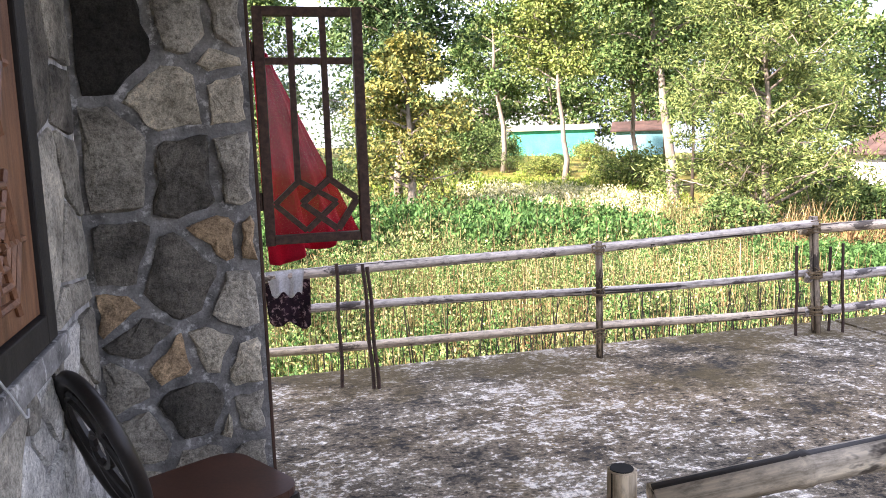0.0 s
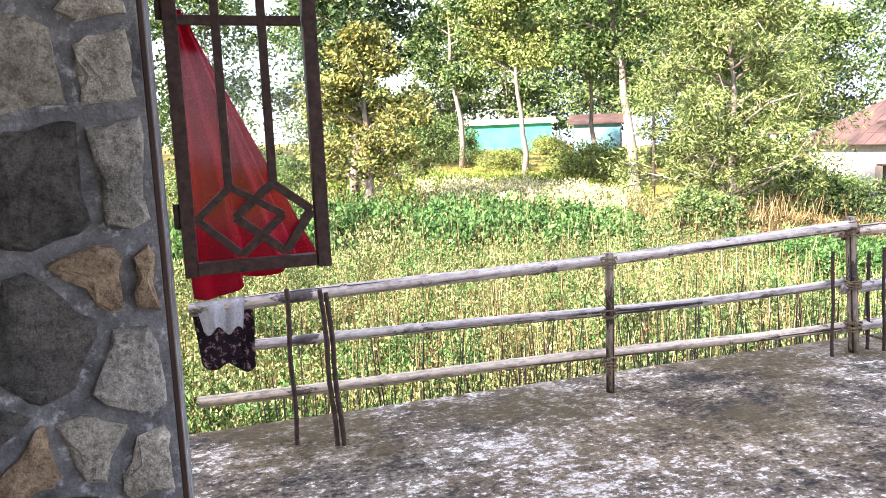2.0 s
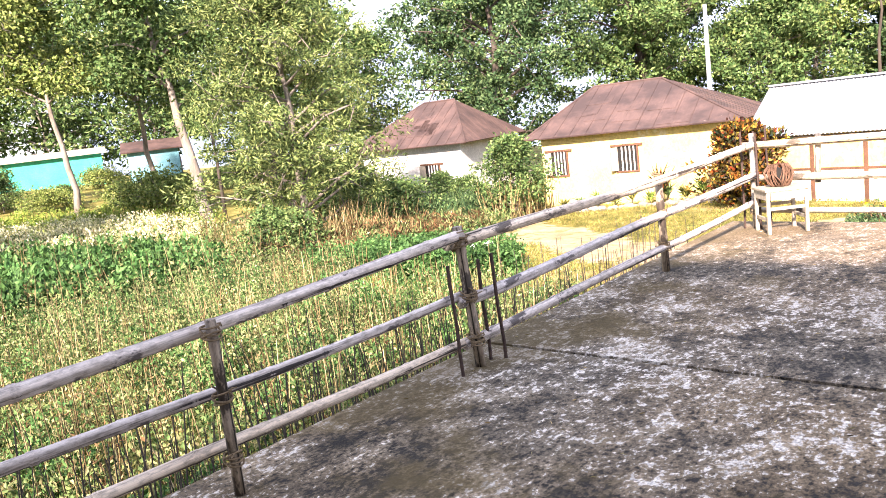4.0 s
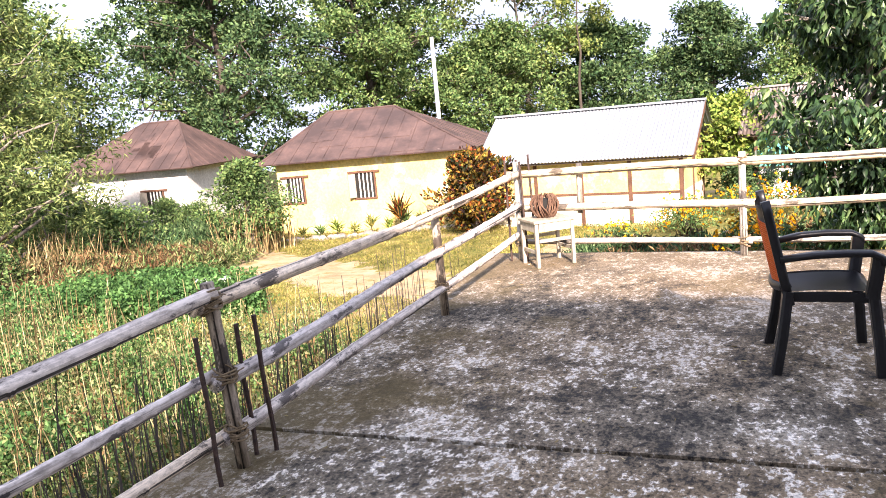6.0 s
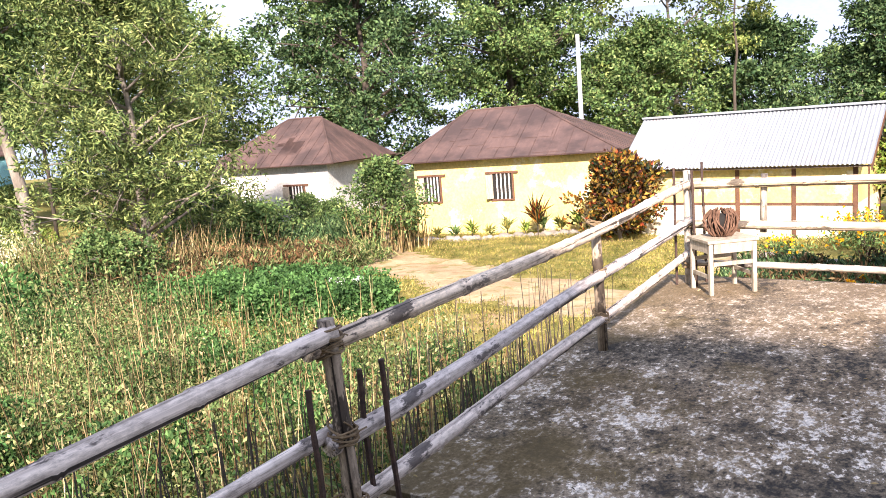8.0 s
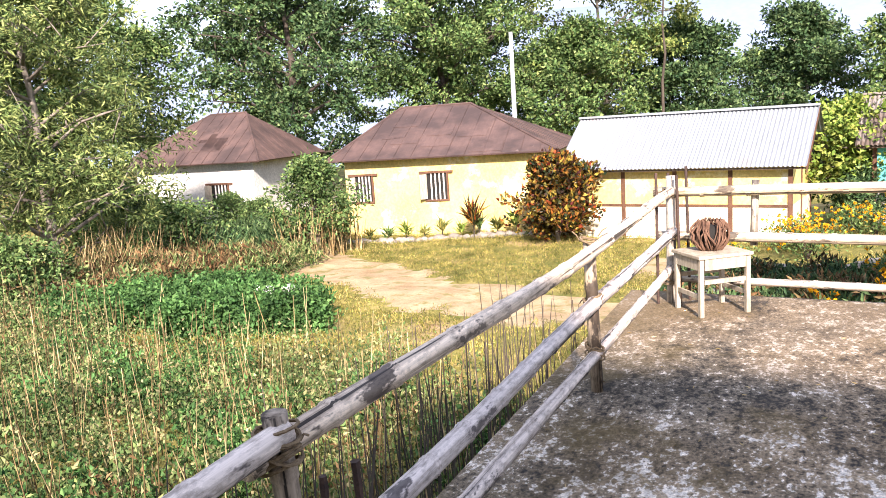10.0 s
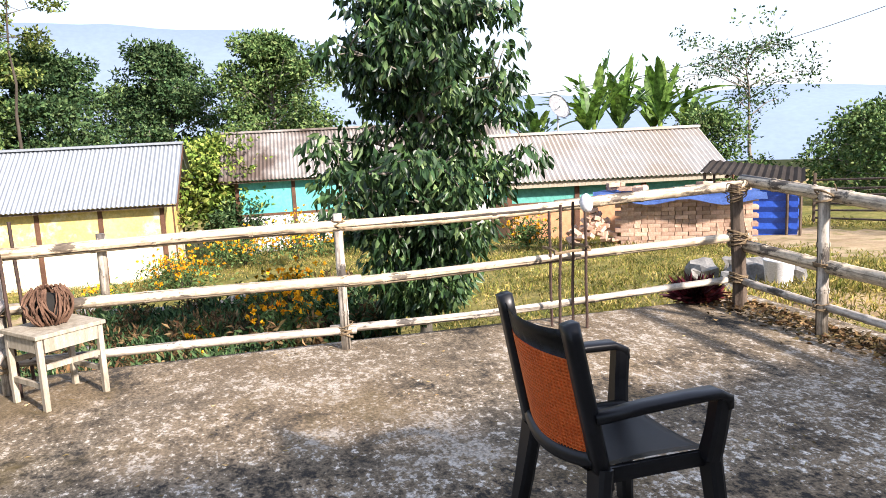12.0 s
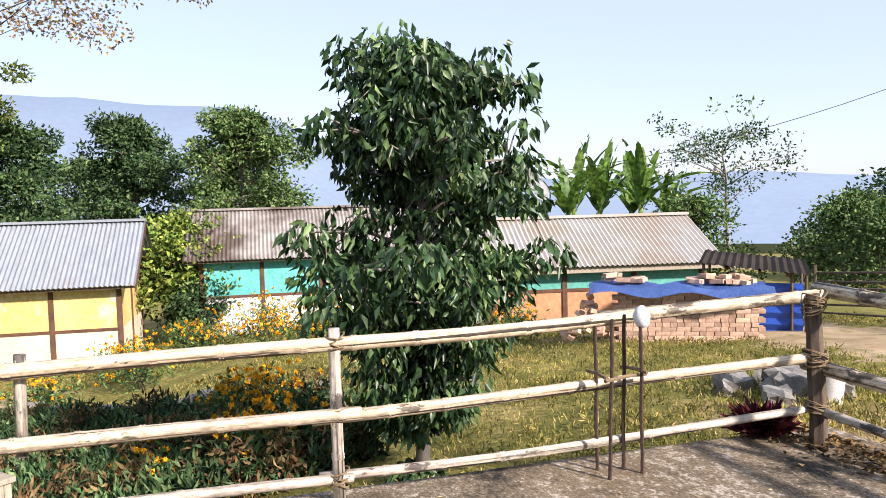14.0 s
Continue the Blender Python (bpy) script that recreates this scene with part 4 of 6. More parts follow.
tree("tree", "slender tree with thin foliage behind the field", 14.4, 42.8, 13, 5.0, 0.28, LEAF_MID, 10000, 0.26, seed=3, limbs=18, clump=0.15)
tree("tree", "slender pale-stemmed tree with airy light foliage", 16.9, 38.8, 11, 6.4, 0.40, LEAF_LIGHT, 11000, 0.24, seed=4, limbs=20, clump=0.16)
tree("tree", "pale-stemmed tree with airy green foliage", 23.5, 43.0, 12, 6.8, 0.35, LEAF_MID, 11000, 0.26, seed=41, limbs=20, clump=0.16)
tree("tree", "leaning tree with pale peeling trunk and dark crown", 17.6, 29.0, 11, 5.6, 0.48, LEAF_MID, 13000, 0.23, seed=5, trunk=0.24, lean=(-1.2, 0.6), limbs=20, clump=0.17)
tree("bushy_tree", "feathery light green bushy tree at the bank", 14.8, 19.3, 8.0, 5.6, 0.08, LEAF_FEATHER, 40000, 0.18, seed=6, trunk=0.13, limbs=48, clump=0.105, narrow=0.95, wide=0.24)
tree("tree", "broad green tree behind the feathery bush", 27.0, 37.0, 12, 9.5, 0.2, LEAF_MID, 26000, 0.24, bark=DARK_BARK, seed=7, limbs=32, clump=0.095)
tree("tree", "big dark dense tree behind the rusty roofs", 36.3, 27.5, 15, 10.5, 0.14, LEAF_DARK, 34000, 0.25, bark=DARK_BARK, seed=8, trunk=0.3, limbs=36, narrow=0.8, clump=0.088)
tree("tree", "big dark dense tree behind the yellow house", 43.0, 22.5, 14.5, 10.5, 0.14, LEAF_MID, 34000, 0.26, bark=DARK_BARK, seed=9, trunk=0.3, limbs=36, narrow=0.8, clump=0.088)
tree("tree", "green spreading tree behind the tin roof", 46.0, 16.6, 9.0, 10.5, 0.1, LEAF_MID, 28000, 0.26, bark=DARK_BARK, seed=10, limbs=34, narrow=0.9, clump=0.095)
tree("tree", "tall airy tree with spreading branches against the sky", 48.0, 15.0, 18, 11, 0.25, LEAF_LIGHT, 17000, 0.27, seed=12, limbs=24, clump=0.09)
tree("tree", "tall airy green tree against the sky", 47.5, 25.5, 18, 12, 0.25, LEAF_DARK, 21000, 0.29, bark=DARK_BARK, seed=13, limbs=26, clump=0.10)
tree("tree", "tall thin tree with bare spreading limbs and russet leaves", 46.5, 12.2, 15.0, 21, 0.76, LEAF_AUTUMN, 8000, 0.24, bark=DARK_BARK, seed=23, limbs=12, clump=0.08, trunk=0.11, lean=(0.0, -0.8))
tree("tree", "round-crowned green tree beyond the yard", 57.5, 4.8, 10.4, 7.4, 0.12, LEAF_DARK, 19000, 0.3, seed=14, limbs=30, narrow=0.9, clump=0.14)
tree("tree", "round-crowned fresh green tree beyond the yard", 51.0, -1.6, 9.0, 7.6, 0.12, LEAF_MID, 19000, 0.28, seed=15, limbs=30, narrow=0.9, clump=0.14)
tree("tree", "conical dark green tree behind the tin roof", 52.7, 11.0, 9.6, 7, 0.12, LEAF_DARK, 20000, 0.3, bark=DARK_BARK, seed=16, limbs=24, narrow=0.6, clump=0.18)
tree("shrub", "bright lime-green shrub between two houses", 28.6, 2.8, 3.3, 3.6, 0.26, LEAF_LIME, 8000, 0.19, seed=17, limbs=24, trunk=0.08, narrow=0.9, category="shrub", clump=0.2)
# This shrub is added; its dark leaves stand for the shaded gap.
tree("shrub", "dark green shrub added to fill the shaded gap between two houses", 27.3, 2.6, 1.6, 2.0, 0.05, LEAF_DARK, 4500, 0.14, seed=61, limbs=18, trunk=0.05, narrow=0.95, category="shrub", clump=0.2)
tree("tree", "dark green tree at the far edge of the yard", 32.0, -34.5, 4.6, 9, 0.1, LEAF_DARK, 14000, 0.3, seed=18, limbs=26, narrow=0.9, clump=0.18)
tree("thin_tree", "thin flat-topped tree with feathery sparse leaves", 29.5, -18.2, 6.2, 6.0, 0.5, LEAF_DARK, 1900, 0.16, bark=BARK, seed=27, limbs=14, clump=0.10, trunk=0.09, narrow=0.2, lean=(0.2, 0.9))
garden_tree = tree("garden_tree", "young glossy-leaved tree with drooping leaves outside the fence", 11.0, 1.58, 3.85, 1.95, 0.06, LEAF_GLOSS, 16000, 0.125, seed=19, trunk=0.055, limbs=58, clump=0.115, droop=-1.6, narrow=0.03, wide=0.42)
tree("shrub", "green leafy shrub in front of the rusty-roofed houses", 20.9, 16.6, 2.7, 2.4, 0.1, LEAF_MID, 6000, 0.13, seed=20, limbs=20, trunk=0.05, narrow=0.9, category="shrub", clump=0.2)
tree("croton_bush", "dense red and yellow croton bush by the yellow house", 24.2, 10.5, 2.5, 2.3, 0.03, LEAF_CROTON, 9000, 0.17, seed=21, limbs=26, trunk=0.05, narrow=1.0, droop=0.5, category="shrub", clump=0.2)
hedge = [tree("shrub", "dense green shrub of the far hedge", 12.0, 46.5, 3.2, 5.0, 0.05, LEAF_MID, 5000, 0.22, seed=30, limbs=22, trunk=0.06, narrow=0.95, category="shrub", clump=0.2),
         tree("shrub", "yellowish green shrub of the far hedge", 19.0, 35.5, 1.3, 4.0, 0.05, LEAF_LIGHT, 6000, 0.18, seed=31, limbs=22, trunk=0.05, narrow=0.95, category="shrub", clump=0.2),
         tree("tree", "tall leafy tree of the far wood", 10.0, 62.0, 13, 9.0, 0.12, LEAF_MID, 7500, 0.40, seed=32, limbs=26, narrow=0.85, clump=0.18)]
for x, y, k, s in ((8.0, 47.5, 0, 1.0), (15.5, 47.0, 0, 0.75), (24.0, 51.0, 1, 0.7), (19.6, 39.5, 1, 0.55), (16.5, 41.0, 1, 0.6), (13.0, 44.0, 0, 0.7), (15.2, 43.0, 0, 0.45), (18.0, 42.5, 0, 0.3), (21.0, 42.5, 0, 0.28), (24.5, 42.5, 0, 0.3), (27.0, 42.0, 0, 0.36), (4.0, 33.0, 0, 0.45), (6.5, 36.5, 0, 0.5), (9.0, 40.0, 0, 0.6), (0.5, 31.0, 0, 0.5), (24.5, 21.5, 0, 0.38), (25.3, 23.5, 0, 0.42), (23.5, 19.0, 0, 0.3), (1.0, 46.0, 0, 1.1), (25.5, 31.5, 0, 0.7), (21.5, 25.5, 1, 1.0),
                   (19.0, 22.0, 0, 0.6), (12.2, 17.6, 0, 0.45), (17.6, 18.6, 0, 0.5), (33.0, 46.0, 0, 1.0),
                   (2.0, 66.0, 2, 1.1), (28.0, 68.0, 2, 1.15), (36.0, 62.0, 2, 1.1), (42.0, 52.0, 2, 1.15), (50.0, 40.0, 2, 1.2), (60.0, 18.0, 2, 0.7), (62.0, -2.0, 2, 0.6), (66.0, 8.0, 2, 0.75), (56.0, -9.0, 2, 0.55), (-6.0, 58.0, 2, 1.1), (-10.0, 44.0, 2, 1.0), (23.0, 73.0, 2, 1.0), (32.0, 58.0, 2, 0.95), (33.0, 72.0, 2, 1.1), (12.0, 52.0, 0, 1.2), (20.3, -15.3, 0, 0.62), (18.0, -16.5, 0, 0.6), (24.5, -19.0, 0, 0.85), (38.0, 40.0, 2, 0.75), (21.5, -21.0, 0, 0.5), (16.0, -18.5, 0, 0.45)
                   ):
    copy_thing(hedge[k], pose(x, y, land(x, y), 0, 0, x * 77 % 360) @ Matrix.Scale(s, 4))


# ---- stone walls: single stones ----
def stone_cells(seeds, x0, x1, z0, z1):
    """Cells round weighted seeds (x, z, weight) within a rectangle."""
    cells = []
    for i, (sx, sz, sw) in enumerate(seeds):
        poly = [(x0, z0), (x1, z0), (x1, z1), (x0, z1)]
        for j, (tx, tz, tw) in enumerate(seeds):
            if i == j or not poly:
                continue
            dx, dz = tx - sx, tz - sz
            d2 = dx * dx + dz * dz
            k = 0.5 + (sw - tw) / (2 * d2)
            mx, mz = sx + dx * k, sz + dz * k
            out = []
            for a, b in zip(poly, poly[1:] + poly[:1]):
                fa = (a[0] - mx) * dx + (a[1] - mz) * dz
                fb = (b[0] - mx) * dx + (b[1] - mz) * dz
                if fa <= 0:
                    out.append(a)
                if fa * fb < 0:
                    s = fa / (fa - fb)
                    out.append((a[0] + (b[0] - a[0]) * s, a[1] + (b[1] - a[1]) * s))
            poly = out
        cells.append(poly)
    return cells


def lay_stones(wall, seeds, x0, x1, z0, z1, to_world, mats, gap, seed):
    rng = random.Random(seed)
    for (sx, sz, sw), poly in zip(seeds, stone_cells(seeds, x0, x1, z0, z1)):
        if len(poly) < 3:
            continue
        cx, cz = sum(p[0] for p in poly) / len(poly), sum(p[1] for p in poly) / len(poly)
        size = min(math.hypot(p[0] - cx, p[1] - cz) for p in poly)
        ring = []
        for a, b in zip(poly, poly[1:] + poly[:1]):
            ln = math.hypot(b[0] - a[0], b[1] - a[1])
            for k in range(max(1, min(4, int(ln / 0.045)))):
                s = (k + rng.uniform(0.05, 0.4)) / max(1, min(4, int(ln / 0.045)))
                ring.append((a[0] + (b[0] - a[0]) * s, a[1] + (b[1] - a[1]) * s))
        if len(ring) < 4:
            continue
        bm = bmesh.new()
        proud = rng.uniform(0.012, 0.03)
        rows = []
        for inset, lift in ((gap * 0.9, 0.0), (gap, proud * 0.75), (gap + 0.012, proud)):
            row = []
            for px, pz in ring:
                d = math.hypot(px - cx, pz - cz) or 1
                k = max(0.25, (d - inset * rng.uniform(0.7, 1.5)) / d)
                row.append(bm.verts.new((cx + (px - cx) * k, cz + (pz - cz) * k, lift + (rng.uniform(-0.004, 0.004) if lift else 0))))
            rows.append(row)
        n = len(ring)
        for p, q in zip(rows, rows[1:]):
            for k in range(n):
                bm.faces.new((p[k], p[(k + 1) % n], q[(k + 1) % n], q[k]))
        for share in (0.72, 0.38):
            row = [bm.verts.new((cx + (v.co.x - cx) * share, cz + (v.co.y - cz) * share, proud + 0.004 + rng.uniform(-0.0015, 0.0015))) for v in rows[2]]
            for k in range(n):
                bm.faces.new((rows[-1][k], rows[-1][(k + 1) % n], row[(k + 1) % n], row[k]))
            rows.append(row)
        c = bm.verts.new((cx, cz, proud + 0.005))
        for k in range(n):
            bm.faces.new((rows[-1][k], rows[-1][(k + 1) % n], c))
        bmesh.ops.transform(bm, matrix=to_world, verts=bm.verts)
        part("stone", bm, mats(sx, sz, rng), wall)


SEEDS = [(-0.23, 1.88), (0.03, 1.94), (0.20, 1.95), (0.14, 1.82), (-0.03, 1.66), (0.17, 1.66), (-0.25, 1.45), (0.01, 1.41), (0.19, 1.42), (0.11, 1.14),
         (0.215, 1.13), (-0.25, 1.08), (-0.04, 1.0), (0.17, 0.91), (-0.28, 0.89), (-0.20, 0.78), (-0.1, 0.68), (0.06, 0.72), (0.18, 0.66), (-0.04, 0.49),
         (0.20, 0.45), (0.09, 0.42), (-0.01, 0.27), (0.18, 0.26)]
WEIGHT = {0: 0.012, 4: 0.006, 6: 0.014, 7: 0.012, 8: 0.009, 12: 0.012, 13: 0.006, 19: 0.008, 3: -0.008, 9: -0.004, 10: -0.006, 14: -0.004, 21: -0.006}
rs = random.Random(4)
seeds = [(x, z, WEIGHT.get(i, 0.0)) for i, (x, z) in enumerate(SEEDS)]
seeds += [(-0.28, 0.60, 0), (-0.22, 0.40, 0.004), (-0.26, 0.2, 0), (-0.12, 0.12, 0), (0.08, 0.10, 0), (0.2, 0.08, 0), (-0.22, 2.25, 0.004), (0.0, 2.2, 0), (0.17, 2.22, 0), (-0.1, 2.5, 0), (0.12, 2.5, 0), (-0.2, 2.78, 0), (0.06, 2.8, 0)]


def stone_kind(x, z, rng):
    if (x, z) == (-0.23, 1.88):
        return STONE_BLACK
    if (x, z) in ((0.11, 1.14), (0.215, 1.13), (-0.1, 0.68), (-0.28, 0.89)):
        return STONE_BROWN
    if (x, z) in ((-0.23, 1.88), (0.01, 1.41), (-0.25, 1.08), (-0.04, 1.0), (-0.04, 0.49), (-0.20, 0.78)):
        return STONE_DARK
    if (x, z) in ((0.14, 1.82), (0.06, 0.72), (-0.20, 0.60), (0.18, 0.91), (0.09, 0.42), (0.17, 1.66), (-0.03, 1.66), (0.18, 0.66)):
        return STONE_TAN
    return STONE_GREY


lay_stones(wall_stone, seeds, -0.36, 0.248, 0.0, 2.95, Matrix(((1, 0, 0, 0), (0, 0, -1, 3.281), (0, 1, 0, 0), (0, 0, 0, 1))), stone_kind, 0.024, 7)
side = [(rs.uniform(0.9, 3.2), rs.uniform(0.0, 0.96), rs.uniform(-0.002, 0.004)) for _ in range(52)]
lay_stones(wall_west, side, 0.9, 3.26, 0.0, 0.94, Matrix(((0, 0, 1, -0.371), (1, 0, 0, 0), (0, 1, 0, 0), (0, 0, 0, 1))), lambda x, z, r: r.choice((STONE_GREY, STONE_PALE, STONE_PALE)), 0.010, 8)
side = [(2.64 + rs.uniform(0, 0.6), 0.98 + 0.16 * i, 0.0) for i in range(13)]
lay_stones(wall_west, side, 2.60, 3.26, 0.96, 2.95, Matrix(((0, 0, 1, -0.371), (1, 0, 0, 0), (0, 1, 0, 0), (0, 0, 0, 1))), lambda x, z, r: r.choice((STONE_GREY, STONE_DARK)), 0.010, 9)


# ---- windows of the house ----
def red_window():
    w = thing("window_1", -0.37, 1.86, 0.98, "closed carved red-wood window in a dark frame above a cement sill", "window", kind="structure")
    for name, y0, y1, z0, z1 in (("window_frame", 0.62, 0.72, 0.0, 1.5), ("window_frame", -0.72, -0.62, 0.0, 1.5), ("window_frame", -0.62, 0.62, 0.0, 0.08), ("window_frame", -0.62, 0.62, 1.42, 1.5)):
        part(name, box(bmesh.new(), 0.001, 0.045, y0, y1, z0, z1, bevel=0.006), BLACK_WOOD, w)
    for s in (-1, 1):
        leaf = part("shutter", box(bmesh.new(), 0.001, 0.03, min(0.01 * s, 0.615 * s), max(0.01 * s, 0.615 * s), 0.085, 1.415, bevel=0.004), RED_WOOD, w)
        for k in range(3):
            bm = bmesh.new()
            z = 0.30 + 0.43 * k
            for q in range(3):
                rr = 0.05 + 0.045 * q
                tube(bm, [(0.034, 0.31 * s + rr * math.cos(a), z + 1.15 * rr * math.sin(a)) for a in (2 * math.pi * i / 6 for i in range(7))], 0.013, 6, False)
            for q in range(6):
                a = 2 * math.pi * q / 6
                tube(bm, [(0.034, 0.31 * s + 0.02 * math.cos(a), z + 0.02 * math.sin(a)), (0.034, 0.31 * s + 0.20 * math.cos(a), z + 0.20 * math.sin(a))], 0.011, 6)
            part("carving", bm, RED_WOOD, leaf)
    part("window_sill", box(bmesh.new(), 0.001, 0.055, -0.80, 0.80, -0.075, -0.003, bevel=0.006), MORTAR, w)


red_window()
hook = part("window_hook", tube(bmesh.new(), [(0, 0, 0), (0.0, 0.113, -0.089), (0.0, 0.210, -0.174), (0.0, 0.226, -0.179), (0.0, 0.233, -0.161)], 0.0035, 6), GALV)
hook.matrix_basis = Matrix.Translation((-0.300, 1.891, 1.077))
tagged(hook, "thin steel hook hanging below the window sill", "hook")


def glazed_shutter():
    """An open window leaf with a wooden lattice over glass, hinged at the wall's end."""
    t = thing("window_leaf", 0.295, 3.97, 1.02, "open glazed window leaf with dark wooden diamond lattice", "window leaf")
    W, Z = 0.45, 1.04

    def bar(a, b, w=0.033, name="lattice_bar", d=0.03):
        a, b = Vector((a[0], 0, a[1])), Vector((b[0], 0, b[1]))
        u = (b - a).normalized()
        q = u.to_track_quat("X", "Y").to_matrix().to_4x4()
        bm = box(bmesh.new(), 0, (b - a).length, -d / 2, d / 2, -w / 2, w / 2, bevel=0.003)
        ob = part(name, bm, DARK_WOOD, t)
        ob.matrix_basis = Matrix.Translation(a) @ q
    for x, w in ((0.018, 0.036), (W - 0.026, 0.052)):
        bar((x, 0), (x, Z), w, "stile", 0.042)
    for z, w in ((0.026, 0.05), (Z - 0.02, 0.04)):
        bar((0.036, z), (W - 0.052, z), w, "frame_rail", 0.04)
    bar((0.036, 0.81), (W - 0.052, 0.81), 0.028)
    bar((0.145, 1.0), (0.145, 0.285), 0.030, d=0.026)
    bar((0.28, 1.0), (0.28, 0.29), 0.030, d=0.026)
    for loop, d in (([(0.149, 0.285), (0.045, 0.185), (0.172, 0.06), (0.306, 0.185), (0.149, 0.285)], 0.024), ([(0.278, 0.29), (0.394, 0.195), (0.306, 0.06), (0.158, 0.185), (0.278, 0.29)], 0.028)):
        for a, b in zip(loop, loop[1:]):
            bar(a, b, 0.033, d=d)
    pane = part("pane", box(bmesh.new(), 0.03, W - 0.045, 0.016, 0.020, 0.04, Z - 0.03), GLASS, t, "clear window glass")
    pane.visible_shadow = False
    for z in (0.2, 0.85):
        part("hinge", tube(bmesh.new(), [(-0.012, 0, z - 0.04), (-0.012, 0, z + 0.04)], 0.009, 8), REBAR, t)
    t.rotation_euler = (0, 0, radians(1))
    t.scale = (1.12, 1.0, 1.058)


glazed_shutter()
tagged(part("trim", box(bmesh.new(), 0.251, 0.264, 3.30, 3.36, 0.0, 2.6, bevel=0.003), DARK_WOOD), "dark wooden strip on the corner of the stone wall", "trim", kind="structure")


# ---- washing ----
def cloth_grid(name, corners, nu, nv, fold, folds, material, label, category, seed=0, thick=0.004, ripple=0.5):
    """A hanging cloth between four corners with folds that deepen towards the free edge."""
    rng = random.Random(seed)
    a, b, c, d = (Vector(p) for p in corners)
    n = (b - a).cross(d - a).normalized()
    bm = bmesh.new()
    grid = []
    for j in range(nv + 1):
        v = j / nv
        row = []
        for i in range(nu + 1):
            u = i / nu
            p = a.lerp(b, u).lerp(d.lerp(c, u), v)
            f = fold * (0.25 + v) * (math.sin(u * folds * 6.28 + 1.3 * v) + ripple * math.sin(u * folds * 15.1 + v * 3))
            row.append(bm.verts.new(p + n * f + Vector((0, 0, -0.02 * math.sin(u * folds * 6.28) * v))))
        grid.append(row)
    for j in range(nv):
        for i in range(nu):
            bm.faces.new((grid[j][i], grid[j][i + 1], grid[j + 1][i + 1], grid[j + 1][i]))
    bmesh.ops.solidify(bm, geom=list(bm.faces), thickness=thick)
    return tagged(part(name, bm, material, smooth=True), label, category)


cloth_grid("red_cloth", [(0.285, 4.20, 2.00), (0.37, 4.26, 1.93), (0.80, 4.36, 1.03), (0.34, 4.22, 0.89)], 48, 36, 0.040, 2.3, CLOTH_RED,
           "red cloth hung to dry behind the open window leaf", "cloth", 2)
cloth_grid("white_cloth", [(0.30, 4.955, 0.74), (0.53, 4.955, 0.75), (0.51, 4.93, 0.59), (0.33, 4.93, 0.60)], 18, 10, 0.016, 2.0, WHITE_CLOTH, "crumpled white cloth hung over the bamboo rail", "cloth", 3)
cloth_grid("patterned_cloth", [(0.28, 5.03, 0.70), (0.57, 5.03, 0.70), (0.56, 5.05, 0.36), (0.31, 5.05, 0.40)], 18, 14, 0.014, 1.6, PATTERN_CLOTH, "dark cloth with a pale woven pattern hung on the rail", "cloth", 4)


# ---- chairs ----
def swept(bm, path, w, d):
    """A flat bar swept along path: w across, d deep."""
    pts = [Vector(p) for p in path]
    rings = []
    for i, p in enumerate(pts):
        t = (pts[min(i + 1, len(pts) - 1)] - pts[max(i - 1, 0)]).normalized()
        side = Vector((1, 0, 0)) if abs(t.x) < 0.75 else Vector((0, 1, 0))
        u = (side - t * side.dot(t)).normalized()
        v = t.cross(u)
        ww = w[i] if hasattr(w, "__len__") else w
        rings.append([bm.verts.new(p + u * sx * ww / 2 + v * sy * d / 2) for sx, sy in ((-0.8, -1), (0.8, -1), (1, -0.5), (1, 0.5), (0.8, 1), (-0.8, 1), (-1, 0.5), (-1, -0.5))])
    for a, b in zip(rings, rings[1:]):
        for k in range(8):
            bm.faces.new((a[k], a[(k + 1) % 8], b[(k + 1) % 8], b[k]))
    bm.faces.new(rings[0][::-1])
    bm.faces.new(rings[-1])
    return bm


